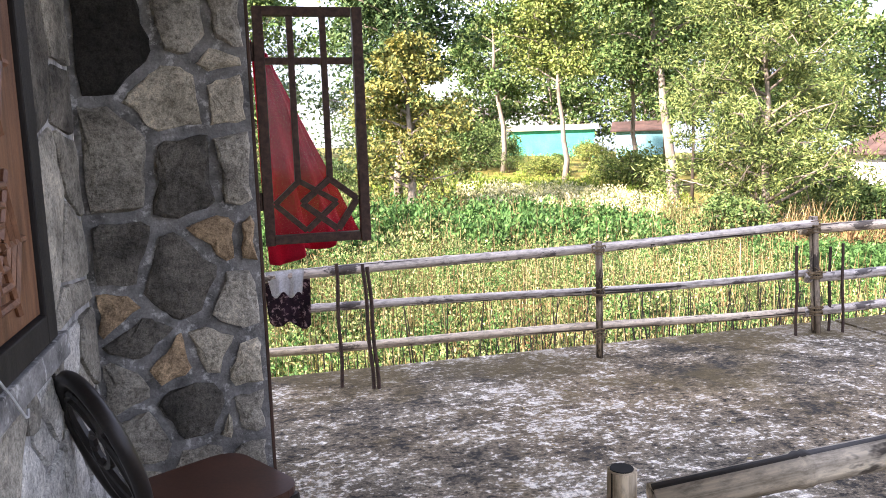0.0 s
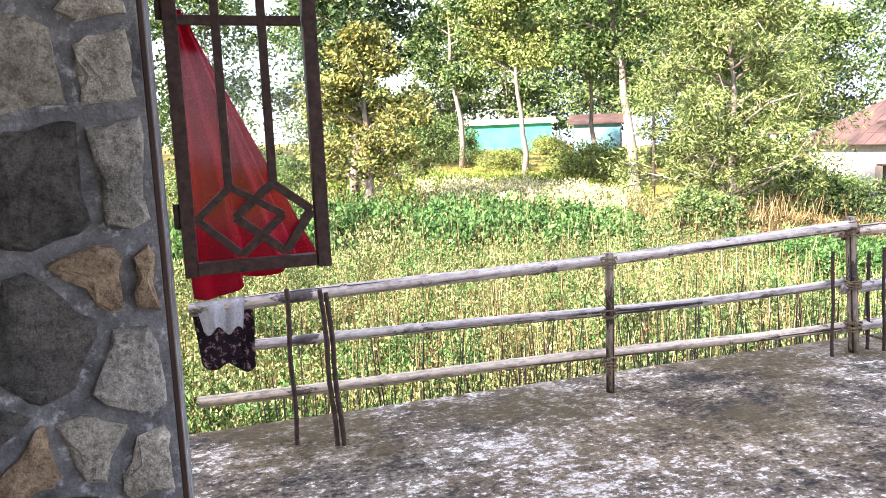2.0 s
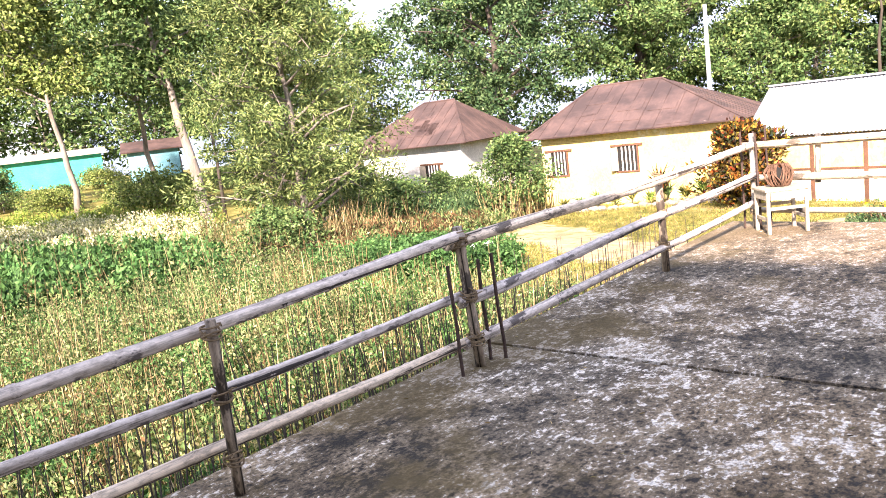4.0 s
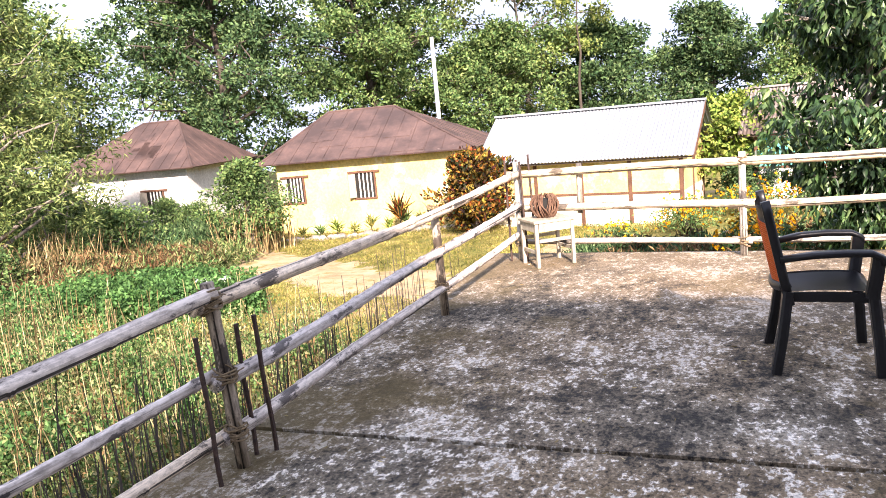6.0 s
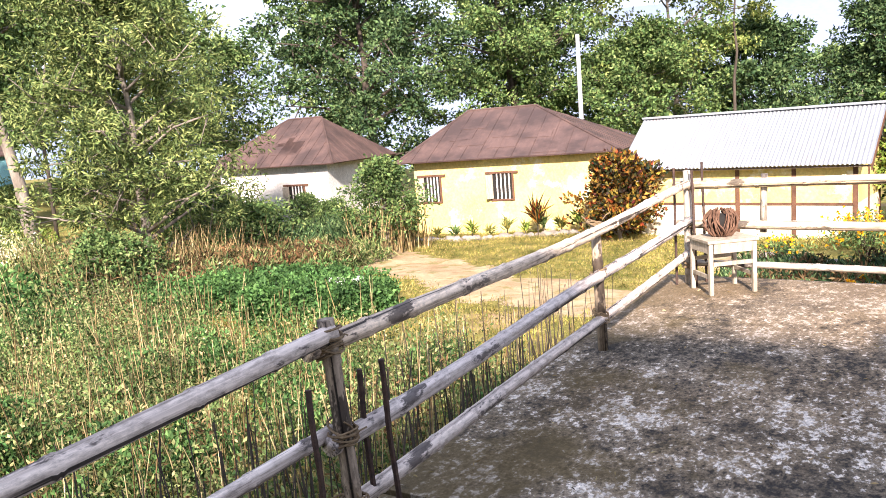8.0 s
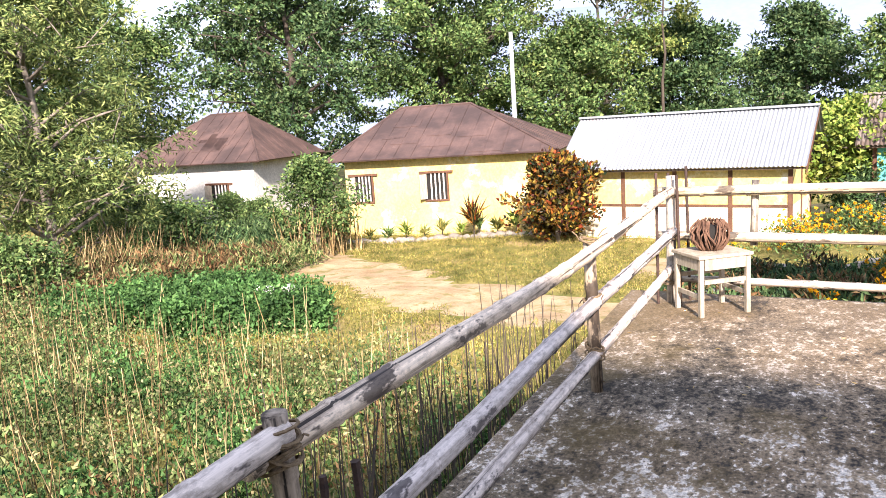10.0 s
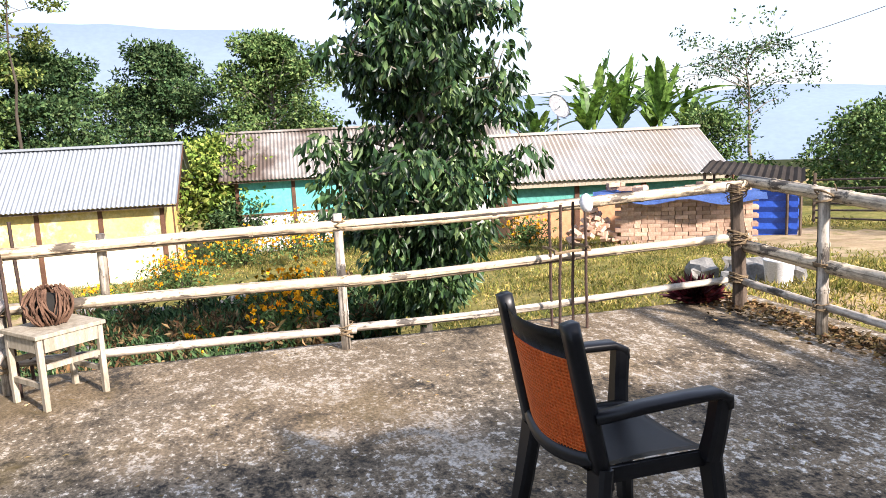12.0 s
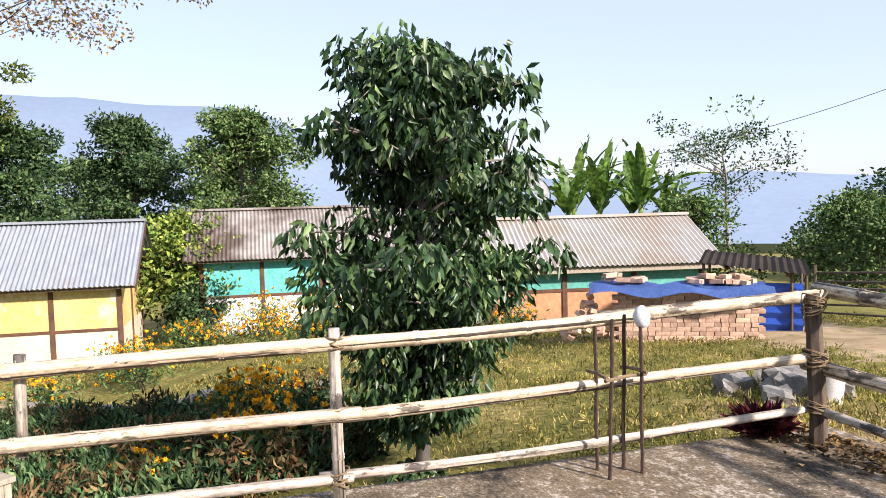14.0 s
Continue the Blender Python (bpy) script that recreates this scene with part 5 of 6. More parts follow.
def orange_chair(x, y, turn):
    """Moulded armchair; the front is -y."""
    c = thing("plastic_armchair", x, y, 0, "black plastic armchair with orange woven-pattern backrest on the terrace", "chair", turn=turn)

    def back_y(z, s=0.0):
        return 0.17 + 0.20 * (z - 0.40) + 0.045 * (1 - s * s)
    # seat
    bm = bmesh.new()
    nx, ny = 12, 12
    grid = [[bm.verts.new((0.245 * (-1 + 2 * i / nx) * (1 - 0.10 * j / ny), -0.25 + 0.46 * j / ny,
             0.425 - 0.018 * math.cos((-1 + 2 * i / nx) * 1.4) + 0.012 * math.sin(3.1 * j / ny) - (0.02 if j == 0 else 0))) for i in range(nx + 1)] for j in range(ny + 1)]
    for j in range(ny):
        for i in range(nx):
            bm.faces.new((grid[j][i], grid[j][i + 1], grid[j + 1][i + 1], grid[j + 1][i]))
    bmesh.ops.solidify(bm, geom=list(bm.faces), thickness=0.028)
    seat = part("seat", bm, PLASTIC_BLACK, c, smooth=True)
    for k in range(5):
        xx = -0.14 + 0.07 * k
        part("seat_rib", swept(bmesh.new(), [(xx, -0.17 + 0.05 * j, 0.421 - 0.018 * math.cos(xx / 0.245 * 1.4) + 0.012 * math.sin(3.1 * (0.08 + 0.05 * j) / 0.46)) for j in range(6)], 0.010, 0.006), PLASTIC_DARK, seat)
    # backrest frame
    for s in (-1, 1):
        part("back_frame", swept(bmesh.new(), [(s * (0.235 - 0.02 * (z - 0.4)), back_y(z, 1.0), z) for z in (0.36, 0.5, 0.62, 0.74, 0.84, 0.895)], 0.055, 0.045), PLASTIC_BLACK, c, smooth=True)
    bm = bmesh.new()
    n = 14
    rows = []
    for k in range(n + 1):
        s = -1 + 2 * k / n
        for z in (0.775, 0.83, 0.862 + 0.014 * abs(s) ** 3):
            rows.append(bm.verts.new((s * 0.225, back_y(z, s), z)))
    for k in range(n):
        for j in range(2):
            a = k * 3 + j
            bm.faces.new((rows[a], rows[a + 3], rows[a + 4], rows[a + 1]))
    bmesh.ops.solidify(bm, geom=list(bm.faces), thickness=0.03)
    part("top_rail", bm, PLASTIC_BLACK, c, smooth=True)
    bm = bmesh.new()
    tube(bm, [(s * 0.22, back_y(0.43, s), 0.43 + 0.02 * s * s) for s in (-1 + 0.125 * k for k in range(17))], 0.028, 8)
    part("bottom_rail", bm, PLASTIC_BLACK, c, smooth=True)
    # orange panel with raised mesh
    bm = bmesh.new()
    nu, nv = 14, 16
    grid = [[bm.verts.new((0.205 * (-1 + 2 * i / nu), back_y(0.435 + 0.345 * j / nv, -1 + 2 * i / nu), 0.435 + 0.345 * j / nv)) for i in range(nu + 1)] for j in range(nv + 1)]
    for j in range(nv):
        for i in range(nu):
            bm.faces.new((grid[j][i], grid[j][i + 1], grid[j + 1][i + 1], grid[j + 1][i]))
    bmesh.ops.solidify(bm, geom=list(bm.faces), thickness=0.008)
    panel = part("backrest", bm, PLASTIC_ORANGE, c, "orange plastic backrest panel", smooth=True)
    bm = bmesh.new()
    for i in range(27):
        s = -0.97 + 1.94 * i / 26
        tube(bm, [(0.205 * s, back_y(0.44 + 0.335 * k / 8, s) + 0.0045, 0.44 + 0.335 * k / 8) for k in range(9)], 0.0026, 4, False)
    for j in range(28):
        z = 0.442 + 0.33 * j / 27
        tube(bm, [(0.205 * s, back_y(z, s) + 0.0045, z) for s in (-1 + 0.2 * k for k in range(11))], 0.0026, 4, False)
    tagged(part("woven_mesh", bm, PLASTIC_ORANGE, panel), kind="stuff")
    for s in (-1, 1):
        part("armrest", swept(bmesh.new(), [(s * 0.25, 0.20, 0.60), (s * 0.285, 0.06, 0.625), (s * 0.295, -0.08, 0.632), (s * 0.29, -0.20, 0.628), (s * 0.285, -0.245, 0.605), (s * 0.283, -0.25, 0.57)], [0.05, 0.06, 0.066, 0.066, 0.06, 0.05], 0.03), PLASTIC_BLACK, c, smooth=True)
        part("arm_support", swept(bmesh.new(), [(s * 0.283, -0.232, 0.61), (s * 0.275, -0.22, 0.50), (s * 0.262, -0.205, 0.40)], [0.05, 0.05, 0.06], 0.06), PLASTIC_BLACK, c)
        part("leg", swept(bmesh.new(), [(s * 0.25, -0.215, 0.41), (s * 0.27, -0.235, 0.2), (s * 0.285, -0.25, 0.0)], [0.075, 0.062, 0.05], 0.05), PLASTIC_BLACK, c)
        part("leg", swept(bmesh.new(), [(s * 0.225, 0.17, 0.43), (s * 0.25, 0.20, 0.2), (s * 0.27, 0.235, 0.0)], [0.09, 0.07, 0.05], 0.05), PLASTIC_BLACK, c)
        part("apron", swept(bmesh.new(), [(s * 0.245, -0.23, 0.395), (s * 0.235, 0.0, 0.40), (s * 0.225, 0.18, 0.40)], 0.022, 0.05), PLASTIC_BLACK, c)
    return c


orange_chair(5.95, 2.46, 2)


def oval_chair(x, y, turn):
    c = thing("plastic_chair", x, y, 0, "dark brown plastic chair with oval lattice back by stone wall", "chair", turn=turn)
    bm = box(bmesh.new(), -0.22, 0.22, -0.24, 0.2, 0.395, 0.42)
    bmesh.ops.bevel(bm, geom=[e for e in bm.edges if abs(e.verts[0].co.z - e.verts[1].co.z) > 0.01], offset=0.09, segments=5, affect="EDGES", profile=0.5)
    part("seat", bm, PLASTIC_BROWN, c, "reddish brown plastic seat")
    ring = [(0.19 * math.sin(a), 0.22 + 0.14 * (0.5 - 0.5 * math.cos(a)), 0.44 + 0.215 * (1 - math.cos(a))) for a in (2 * math.pi * k / 28 for k in range(29))]
    part("back_frame", tube(bmesh.new(), ring, 0.023, 10, False), PLASTIC_DARK, c, smooth=True)
    bm = bmesh.new()

    def at(u, z):
        k = (z - 0.44) / 0.43
        return (u, 0.225 + 0.14 * k, z)
    for cu, cz, wu, wz, tilt in ((-0.035, 0.59, 0.115, 0.125, 0.5), (0.035, 0.70, 0.105, 0.125, 0.5), (0.0, 0.645, 0.075, 0.165, -0.7)):
        loop = []
        for k in range(21):
            a = 2 * math.pi * k / 20
            u, v = wu * math.cos(a), wz * math.sin(a)
            loop.append(at(cu + u * math.cos(tilt) - v * math.sin(tilt), cz + u * math.sin(tilt) + v * math.cos(tilt)))
        tube(bm, loop, 0.013, 6, False)
    part("back_lattice", bm, PLASTIC_DARK, c)
    for s in (-1, 1):
        part("leg", swept(bmesh.new(), [(s * 0.19, -0.2, 0.395), (s * 0.215, -0.225, 0.0)], 0.045, 0.04), PLASTIC_DARK, c)
        part("leg", swept(bmesh.new(), [(s * 0.18, 0.16, 0.395), (s * 0.2, 0.24, 0.0)], 0.045, 0.04), PLASTIC_DARK, c)
    return c


oval_chair(0.02, 2.69, 121)


# ---- stool with a coil of roots ----
def stool(x, y, turn):
    s = thing("wooden_stool", x, y, 0, "bleached square wooden stool in the fence corner", "stool", turn=turn)
    part("seat", box(bmesh.new(), -0.21, 0.21, -0.19, 0.19, 0.415, 0.438, bevel=0.004), OLD_WOOD, s)
    for sx, sy in ((-1, -1), (1, -1), (-1, 1), (1, 1)):
        part("leg", box(bmesh.new(), sx * 0.18 - 0.016, sx * 0.18 + 0.016, sy * 0.16 - 0.016, sy * 0.16 + 0.016, 0.0, 0.4145, bevel=0.004), OLD_WOOD, s)
    for sy in (-1, 1):
        part("apron", box(bmesh.new(), -0.159, 0.159, sy * 0.17 - 0.01, sy * 0.17 + 0.01, 0.335, 0.414), OLD_WOOD, s)
        part("stretcher", box(bmesh.new(), -0.159, 0.159, sy * 0.165 - 0.01, sy * 0.165 + 0.01, 0.235, 0.265), OLD_WOOD, s)
    for sx in (-1, 1):
        part("apron", box(bmesh.new(), sx * 0.185 - 0.01, sx * 0.185 + 0.01, -0.139, 0.139, 0.335, 0.414), OLD_WOOD, s)
        part("stretcher", box(bmesh.new(), sx * 0.18 - 0.01, sx * 0.18 + 0.01, -0.139, 0.139, 0.13, 0.16), OLD_WOOD, s)
    return s


stool(8.58, 4.55, -52)


def root_ball(x, y, z):
    rng = random.Random(5)
    t = thing("root_basket", x, y, z, "round dried root ball of tangled brown stems on the stool", "root ball")
    for k in range(60):
        a0, r = rng.uniform(0, 6.28), rng.uniform(0.085, 0.125)
        sw = rng.uniform(-1.2, 1.2)
        pts = []
        for j in range(9):
            v = j / 8
            a = a0 + sw * v
            rad = r * (0.35 + 0.75 * math.sin(math.pi * (0.12 + 0.80 * v)) ** 0.7) + rng.uniform(-0.008, 0.008)
            pts.append((rad * math.cos(a), rad * math.sin(a), 0.008 + 0.21 * (1 - v) * rng.uniform(0.95, 1.03)))
        part("stem", tube(bmesh.new(), pts, rng.uniform(0.004, 0.009), 5), TIMBER_DRY, t)
    # A near-black ball inside stands for the shade among the stems.
    bm = bmesh.new()
    bmesh.ops.create_icosphere(bm, subdivisions=3, radius=1.0)
    for v in bm.verts:
        k = 1 + 0.1 * noise.noise(v.co * 4)
        v.co = Vector((v.co.x * 0.09 * k, v.co.y * 0.09 * k, 0.095 + v.co.z * 0.09 * k))
    part("shade_core", bm, SHADE_DARK, t, smooth=True)


TIMBER_DRY = surface("dry_root", (0.07, 0.036, 0.022), (0.22, 0.125, 0.08), 12, 90, 0.9, 0.4, 0.002)
root_ball(8.60, 4.56, 0.438)
bamboo_pole("bamboo_stick", (8.92, 4.28, 0.42), (8.92, 4.27, 0.90), 0.028, None, taper=1.0, seed=77)
tagged(bpy.data.objects["bamboo_stick"], "short upright bamboo piece tied between two fence rails", "stick")

# ---- starter bars: cross ties and the cup ----
for a, b in (((8.44, 1.42, 0.56), (8.52, 1.10, 0.55)), ((8.66, 1.40, 0.575), (8.45, 1.40, 0.57)), ((8.62, 1.20, 0.585), (8.44, 1.15, 0.58))):
    ob = part("tie_stick", tube(bmesh.new(), [Vector(a) - Vector(a), (Vector(b) - Vector(a)) / 2 + Vector((0, 0, 0.008)), Vector(b) - Vector(a)], 0.011, 6), TWINE)
    ob.matrix_basis = Matrix.Translation(a)
    tagged(ob, "thin cane tied across the upright steel bars", "stick", "canes on the bars")
bm = bmesh.new()
tube(bm, [(0, 0, -0.075), (0.003, 0, -0.05), (0.008, 0.004, -0.01), (0.004, 0.004, 0.03), (0, 0, 0.048)], [0.028, 0.042, 0.05, 0.034, 0.008], 9)
cup = part("plastic_bag", bm, WHITE_CLOTH, smooth=True)
cup.matrix_basis = Matrix.Translation((8.49, 1.14, 0.90))
tagged(cup, "small crumpled white plastic bag over a steel bar", "bag")


# ---- plants of the field ----
def lay(xs, ys):
    return np.array([land(x, y) for x, y in zip(xs, ys)])


def weeds(name, label, x, y, count, tall, leaf_len, material, seed, thin=1.0, category="weeds", up=0.9, slim=0.32):
    """A thick growth of leaves over a patch; x and y are arrays of plant feet."""
    rng = np.random.default_rng(seed)
    k = rng.integers(0, len(x), count)
    z = lay(x, y)
    hgt = tall * rng.uniform(0.35, 1.0, len(x))
    v = rng.uniform(0.02, 1.0, count) ** thin
    at = np.stack([x[k] + rng.normal(0, 0.10, count), y[k] + rng.normal(0, 0.10, count), z[k] + hgt[k] * v], 1)
    way = rng.normal(0, 0.8, (count, 3)) + np.array([0, 0, up])
    ob = leaves(name, at, way, leaf_len * rng.uniform(0.6, 1.3, count), leaf_len * slim * rng.uniform(0.7, 1.3, count), material, rng=rng)
    return tagged(ob, label, category, kind="stuff")


def stalks(name, label, x, y, low, high, r, material, seed, category="stalks", lean=0.09):
    rng = np.random.default_rng(seed)
    n = len(x)
    z = lay(x, y)
    h = rng.uniform(low, high, n)
    lx, ly = rng.normal(0, lean, n) * h, rng.normal(0, lean, n) * h
    rad = r * rng.uniform(0.6, 1.4, n)
    v = np.zeros((n, 9, 3))
    for j in range(3):
        s = j / 2
        for k in range(3):
            a = 2.094 * k
            rr = rad * (1 - 0.6 * s)
            v[:, j * 3 + k] = np.stack([x + lx * s ** 1.4 + rr * np.cos(a), y + ly * s ** 1.4 + rr * np.sin(a), z - 0.05 + h * s], 1)
    q = [(j * 3 + k, j * 3 + (k + 1) % 3, j * 3 + 3 + (k + 1) % 3, j * 3 + 3 + k) for j in range(2) for k in range(3)]
    f = (np.arange(n)[:, None, None] * 9 + np.array(q)[None]).reshape(-1, 4)
    ob = raw_mesh(name, v.reshape(-1, 3).tolist(), f.tolist(), material)
    return tagged(ob, label, category, kind="stuff")


rg = np.random.default_rng(11)


def strip(n, x0, x1, y0, y1, keep=None):
    x, y = rg.uniform(x0, x1, n), rg.uniform(y0, y1, n)
    if keep is not None:
        m = np.array([keep(a, b) for a, b in zip(x, y)])
        x, y = x[m], y[m]
    return x, y


def in_field(x, y):
    """The field ends where the bare yard begins, along a slanting bank."""
    return y > 5.45 and x < 9.6 + (y - 5.5) * 0.20 + 0.7 * math.sin(y * 0.9) and not (x < 0.4 and y < 7.4)


x, y = strip(5200, -5, 14, 5.5, 17, in_field)
weeds("field_weeds", "thick yellow-green weeds growing in the field", x, y, 190000, 0.8, 0.056, LEAF_WEED, 12, slim=0.5)
x, y = strip(3600, -6, 17, 16.5, 29, lambda a, b: a < 13 + (b - 17) * 0.35)
weeds("field_weeds", "thick yellow-green weeds growing in the far field", x, y, 46000, 0.9, 0.13, LEAF_WEED, 13, slim=0.45)
x, y = strip(1500, -3.5, 11.0, 17.0, 24.5, lambda a, b: noise.noise((a * 0.35, b * 0.35, 2)) > -0.22)
weeds("green_weeds", "lush dark green leafy weeds in the field", x, y, 42000, 1.15, 0.16, LEAF_GREENS, 14, slim=0.5)
x, y = strip(900, -4, 11, 5.6, 16.5, lambda a, b: in_field(a, b) and noise.noise((a * 0.5, b * 0.5, 12)) > 0.05)
weeds("green_weeds", "leafy green clumps among the yellow weeds", x, y, 46000, 0.75, 0.065, LEAF_GREENS, 34, slim=0.5)
x, y = strip(700, -4, 13, 6.5, 19, lambda a, b: a < 10 + (b - 8) * 0.3 and noise.noise((a * 0.45, b * 0.45, 15)) > 0.1)
weeds("withered_weeds", "brown withered weeds in patches of the field", x, y, 8000, 0.95, 0.07, WITHERED, 35, slim=0.3)
x, y = strip(1700, -5, 11.2, 5.5, 14, in_field)
stalks("dry_stalks", "thin dry upright stalks standing in the weeds", x, y, 0.55, 1.25, 0.008, STALK_DRY, 15)
x, y = strip(650, -6, 15, 13, 27, lambda a, b: a < 12 + (b - 13) * 0.35)
stalks("dry_stalks", "thin pale dry stalks standing in the far field", x, y, 0.8, 1.5, 0.010, STALK_DRY, 16)
x, y = strip(430, 0.6, 9.4, 5.42, 6.5)
stalks("dark_stalks", "dark bare stalks against the terrace edge", x, y, 0.9, 1.75, 0.008, DARK_BARK, 17, lean=0.07)
x, y = strip(1700, 7.0, 18.0, 24.0, 33.0, lambda a, b: ((a - 12.4) / 4.2) ** 2 + ((b - 28.6) / 4.0) ** 2 < 1 + 0.5 * noise.noise((a * 0.6, b * 0.6, 3)))
weeds("white_flowers", "broad patch of white flowers in the field", x, y, 26000, 0.9, 0.10, BLOOM_WHITE, 18, thin=0.5, category="flowers", slim=0.45)
x, y = strip(900, 4.5, 20, 27, 40, lambda a, b: ((a - 12.5) / 7.5) ** 2 + ((b - 33.0) / 6.0) ** 2 < 1)
weeds("meadow_grass", "bright yellow-green grass round the white flowers", x, y, 22000, 0.6, 0.16, LEAF_LIME, 19)
x, y = strip(2200, 10.4, 16.0, 10.4, 17.2, lambda a, b: ((a - 13.2) / 2.1) ** 2 + ((b - 13.8) / 2.9) ** 2 < 0.7 + 1.1 * noise.noise((a * 0.9, b * 0.9, 7)))
weeds("creeping_greens", "low bright green leafy creepers on the bank", x, y, 44000, 0.75, 0.085, LEAF_GREENS, 20, up=0.5, slim=0.6)
x, y = strip(2200, -8, 12, 28, 42)
weeds("far_weeds", "rank green weeds at the field's far edge", x, y, 20000, 0.7, 0.19, LEAF_WEED, 33, slim=0.4)
x, y = strip(900, 13.0, 19.5, 15.4, 19.0)
weeds("bank_grass", "long tufted grass on the bank under the bushy tree", x, y, 16000, 0.7, 0.22, LEAF_WEED, 21, slim=0.16)
x, y = strip(800, 12.0, 18.0, 15.6, 18.6)
weeds("withered_bank", "brown dead leaves and bracken under the bushy tree", x, y, 12000, 0.8, 0.2, WITHERED, 36, slim=0.2)
x, y = strip(460, 11.5, 17.5, 17.2, 20.0)
stalks("bank_stems", "tangled dry stems under the bushy tree", x, y, 0.6, 1.6, 0.014, STALK_DRY, 22, lean=0.25)
x, y = strip(700, 17.5, 23.0, 17.0, 20.5)
weeds("bank_grass", "dark long grass in front of the white house", x, y, 12000, 1.0, 0.24, LEAF_DARK, 23, slim=0.16)
x, y = strip(120, 19.6, 22.2, 15.8, 17.4)
stalks("pale_stems", "pale bare stems of a clump of canes", x, y, 0.7, 1.7, 0.022, STALK_DRY, 24, lean=0.15)


# ---- grass and flowers of the yard ----
def in_yard(a, b):
    return not in_field(a, b) and not bare(a, b) and noise.noise((a * 0.22, b * 0.22, 9)) > (-0.7 if a < 17 else -0.45) and not (a < 9.2 and b > -0.5 and b < 5.3)


x, y = strip(24000, 9.0, 27.0, -9, 19, in_yard)
weeds("yard_grass", "short sun-dried grass of the yard", x, y, 165000, 0.08, 0.07, GRASS_DRY, 25, slim=0.20, up=1.3, category="grass")
x, y = strip(1500, 4.0, 10.6, -7, 0.3, lambda a, b: b < -0.5 or a > 9.0)
weeds("yard_grass", "short green grass beside the terrace", x, y, 20000, 0.08, 0.07, GRASS_DRY, 26, slim=0.2, up=1.3, category="grass")
def in_bed(a, b):
    """The overgrown bed between the terrace and the low dry stone wall."""
    across = (a - 14.4) * 4.2 - (b - 1.6) * 4.8
    return -26 + 3 * noise.noise((a, b, 3)) < across < -0.5 and b < 6.2 and a > 12.0


x, y = strip(2600, 9.6, 18.6, 1.7, 6.2, in_bed)
weeds("bed_plants", "dark green leafy plants in the bed below the terrace", x, y, 36000, 0.45, 0.14, LEAF_DARK, 27, slim=0.3)
x, y = strip(900, 10.5, 18.0, 1.7, 6.0, lambda a, b: in_bed(a, b) and noise.noise((a * 0.9, b * 0.9, 8)) > 0.0)
weeds("bed_litter", "brown withered leaves and stems in the bed", x, y, 12000, 0.6, 0.12, WITHERED, 28, slim=0.3, up=0.6)


def flower_bush(x, y, w, h, seed, heads=90):
    rng = np.random.default_rng(seed)
    t = thing("marigold_bush", x, y, land(x, y), "bushy marigold plant with many orange flowers in the yard", "flowers", "marigolds of the yard")
    n = 650
    off = rng.normal(size=(n, 3)) * (w * 0.26, w * 0.26, h * 0.2) + (0, 0, h * 0.48)
    off[:, 2] = np.abs(off[:, 2])
    leaves("foliage", off, rng.normal(0, 1, (n, 3)) + (0, 0, 0.4), 0.11, 0.035, LEAF_MID, t, rng=rng)
    o = rng.normal(size=(heads, 3)) * (w * 0.27, w * 0.27, h * 0.17) + (0, 0, h * 0.72)
    k = 9
    at = np.repeat(o, k, 0)
    tagged(leaves("bloom", at, rng.normal(0, 1, (heads * k, 3)) + (0, 0, 0.5), 0.048, 0.038, BLOOM_ORANGE, t, rng=rng), kind="stuff")
    bm = bmesh.new()
    for i in range(7):
        a = i * 0.9
        tube(bm, [(0, 0, -0.06), (0.1 * w * math.cos(a), 0.1 * w * math.sin(a), h * 0.4), (0.24 * w * math.cos(a), 0.24 * w * math.sin(a), h * 0.75)], [0.012, 0.009, 0.005], 5)
    part("stem", bm, DARK_BARK, t)


for i, (x, y, w, h, n) in enumerate(((20.6, 4.0, 1.4, 0.9, 100), (21.9, 4.2, 1.1, 0.8, 60), (14.2, 2.5, 0.9, 0.8, 90), (15.3, 2.7, 0.9, 0.6, 60), (22.2, 1.4, 1.7, 0.8, 140), (21.6, 0.4, 1.2, 0.7, 80), (23.3, 2.6, 1.1, 0.8, 70), (12.6, 2.7, 0.8, 0.75, 70),
                                    (13.2, 3.7, 0.8, 0.5, 36), (24.9, 3.0, 1.0, 0.8, 50), (24.5, -0.6, 1.2, 0.8, 60), (19.8, 5.6, 1.0, 0.6, 50), (23.2, -2.2, 1.2, 0.9, 50), (25.2, 0.9, 1.2, 1.1, 60), (10.6, 3.6, 0.6, 0.4, 24),
                                    (12.0, 4.6, 0.5, 0.4, 16), (17.8, -2.6, 0.8, 0.7, 40))):
    flower_bush(x, y, w, h, 40 + i, n)


def rock(name, x, y, z, size, seed, label, material=None, group="garden rocks", flat=0.7):
    bm = bmesh.new()
    bmesh.ops.create_icosphere(bm, subdivisions=2, radius=size)
    for v in bm.verts:
        k = 1 + 0.35 * noise.noise(v.co / size * 1.4 + Vector((seed, 0, 0)))
        v.co = Vector((v.co.x * k * 1.2, v.co.y * k, v.co.z * k * flat))
    ob = part(name, bm, material or ROCK)
    ob.matrix_basis = pose(x, y, z + size * flat * 0.45, 0, 0, seed * 47)
    return tagged(ob, label, "rock", group)


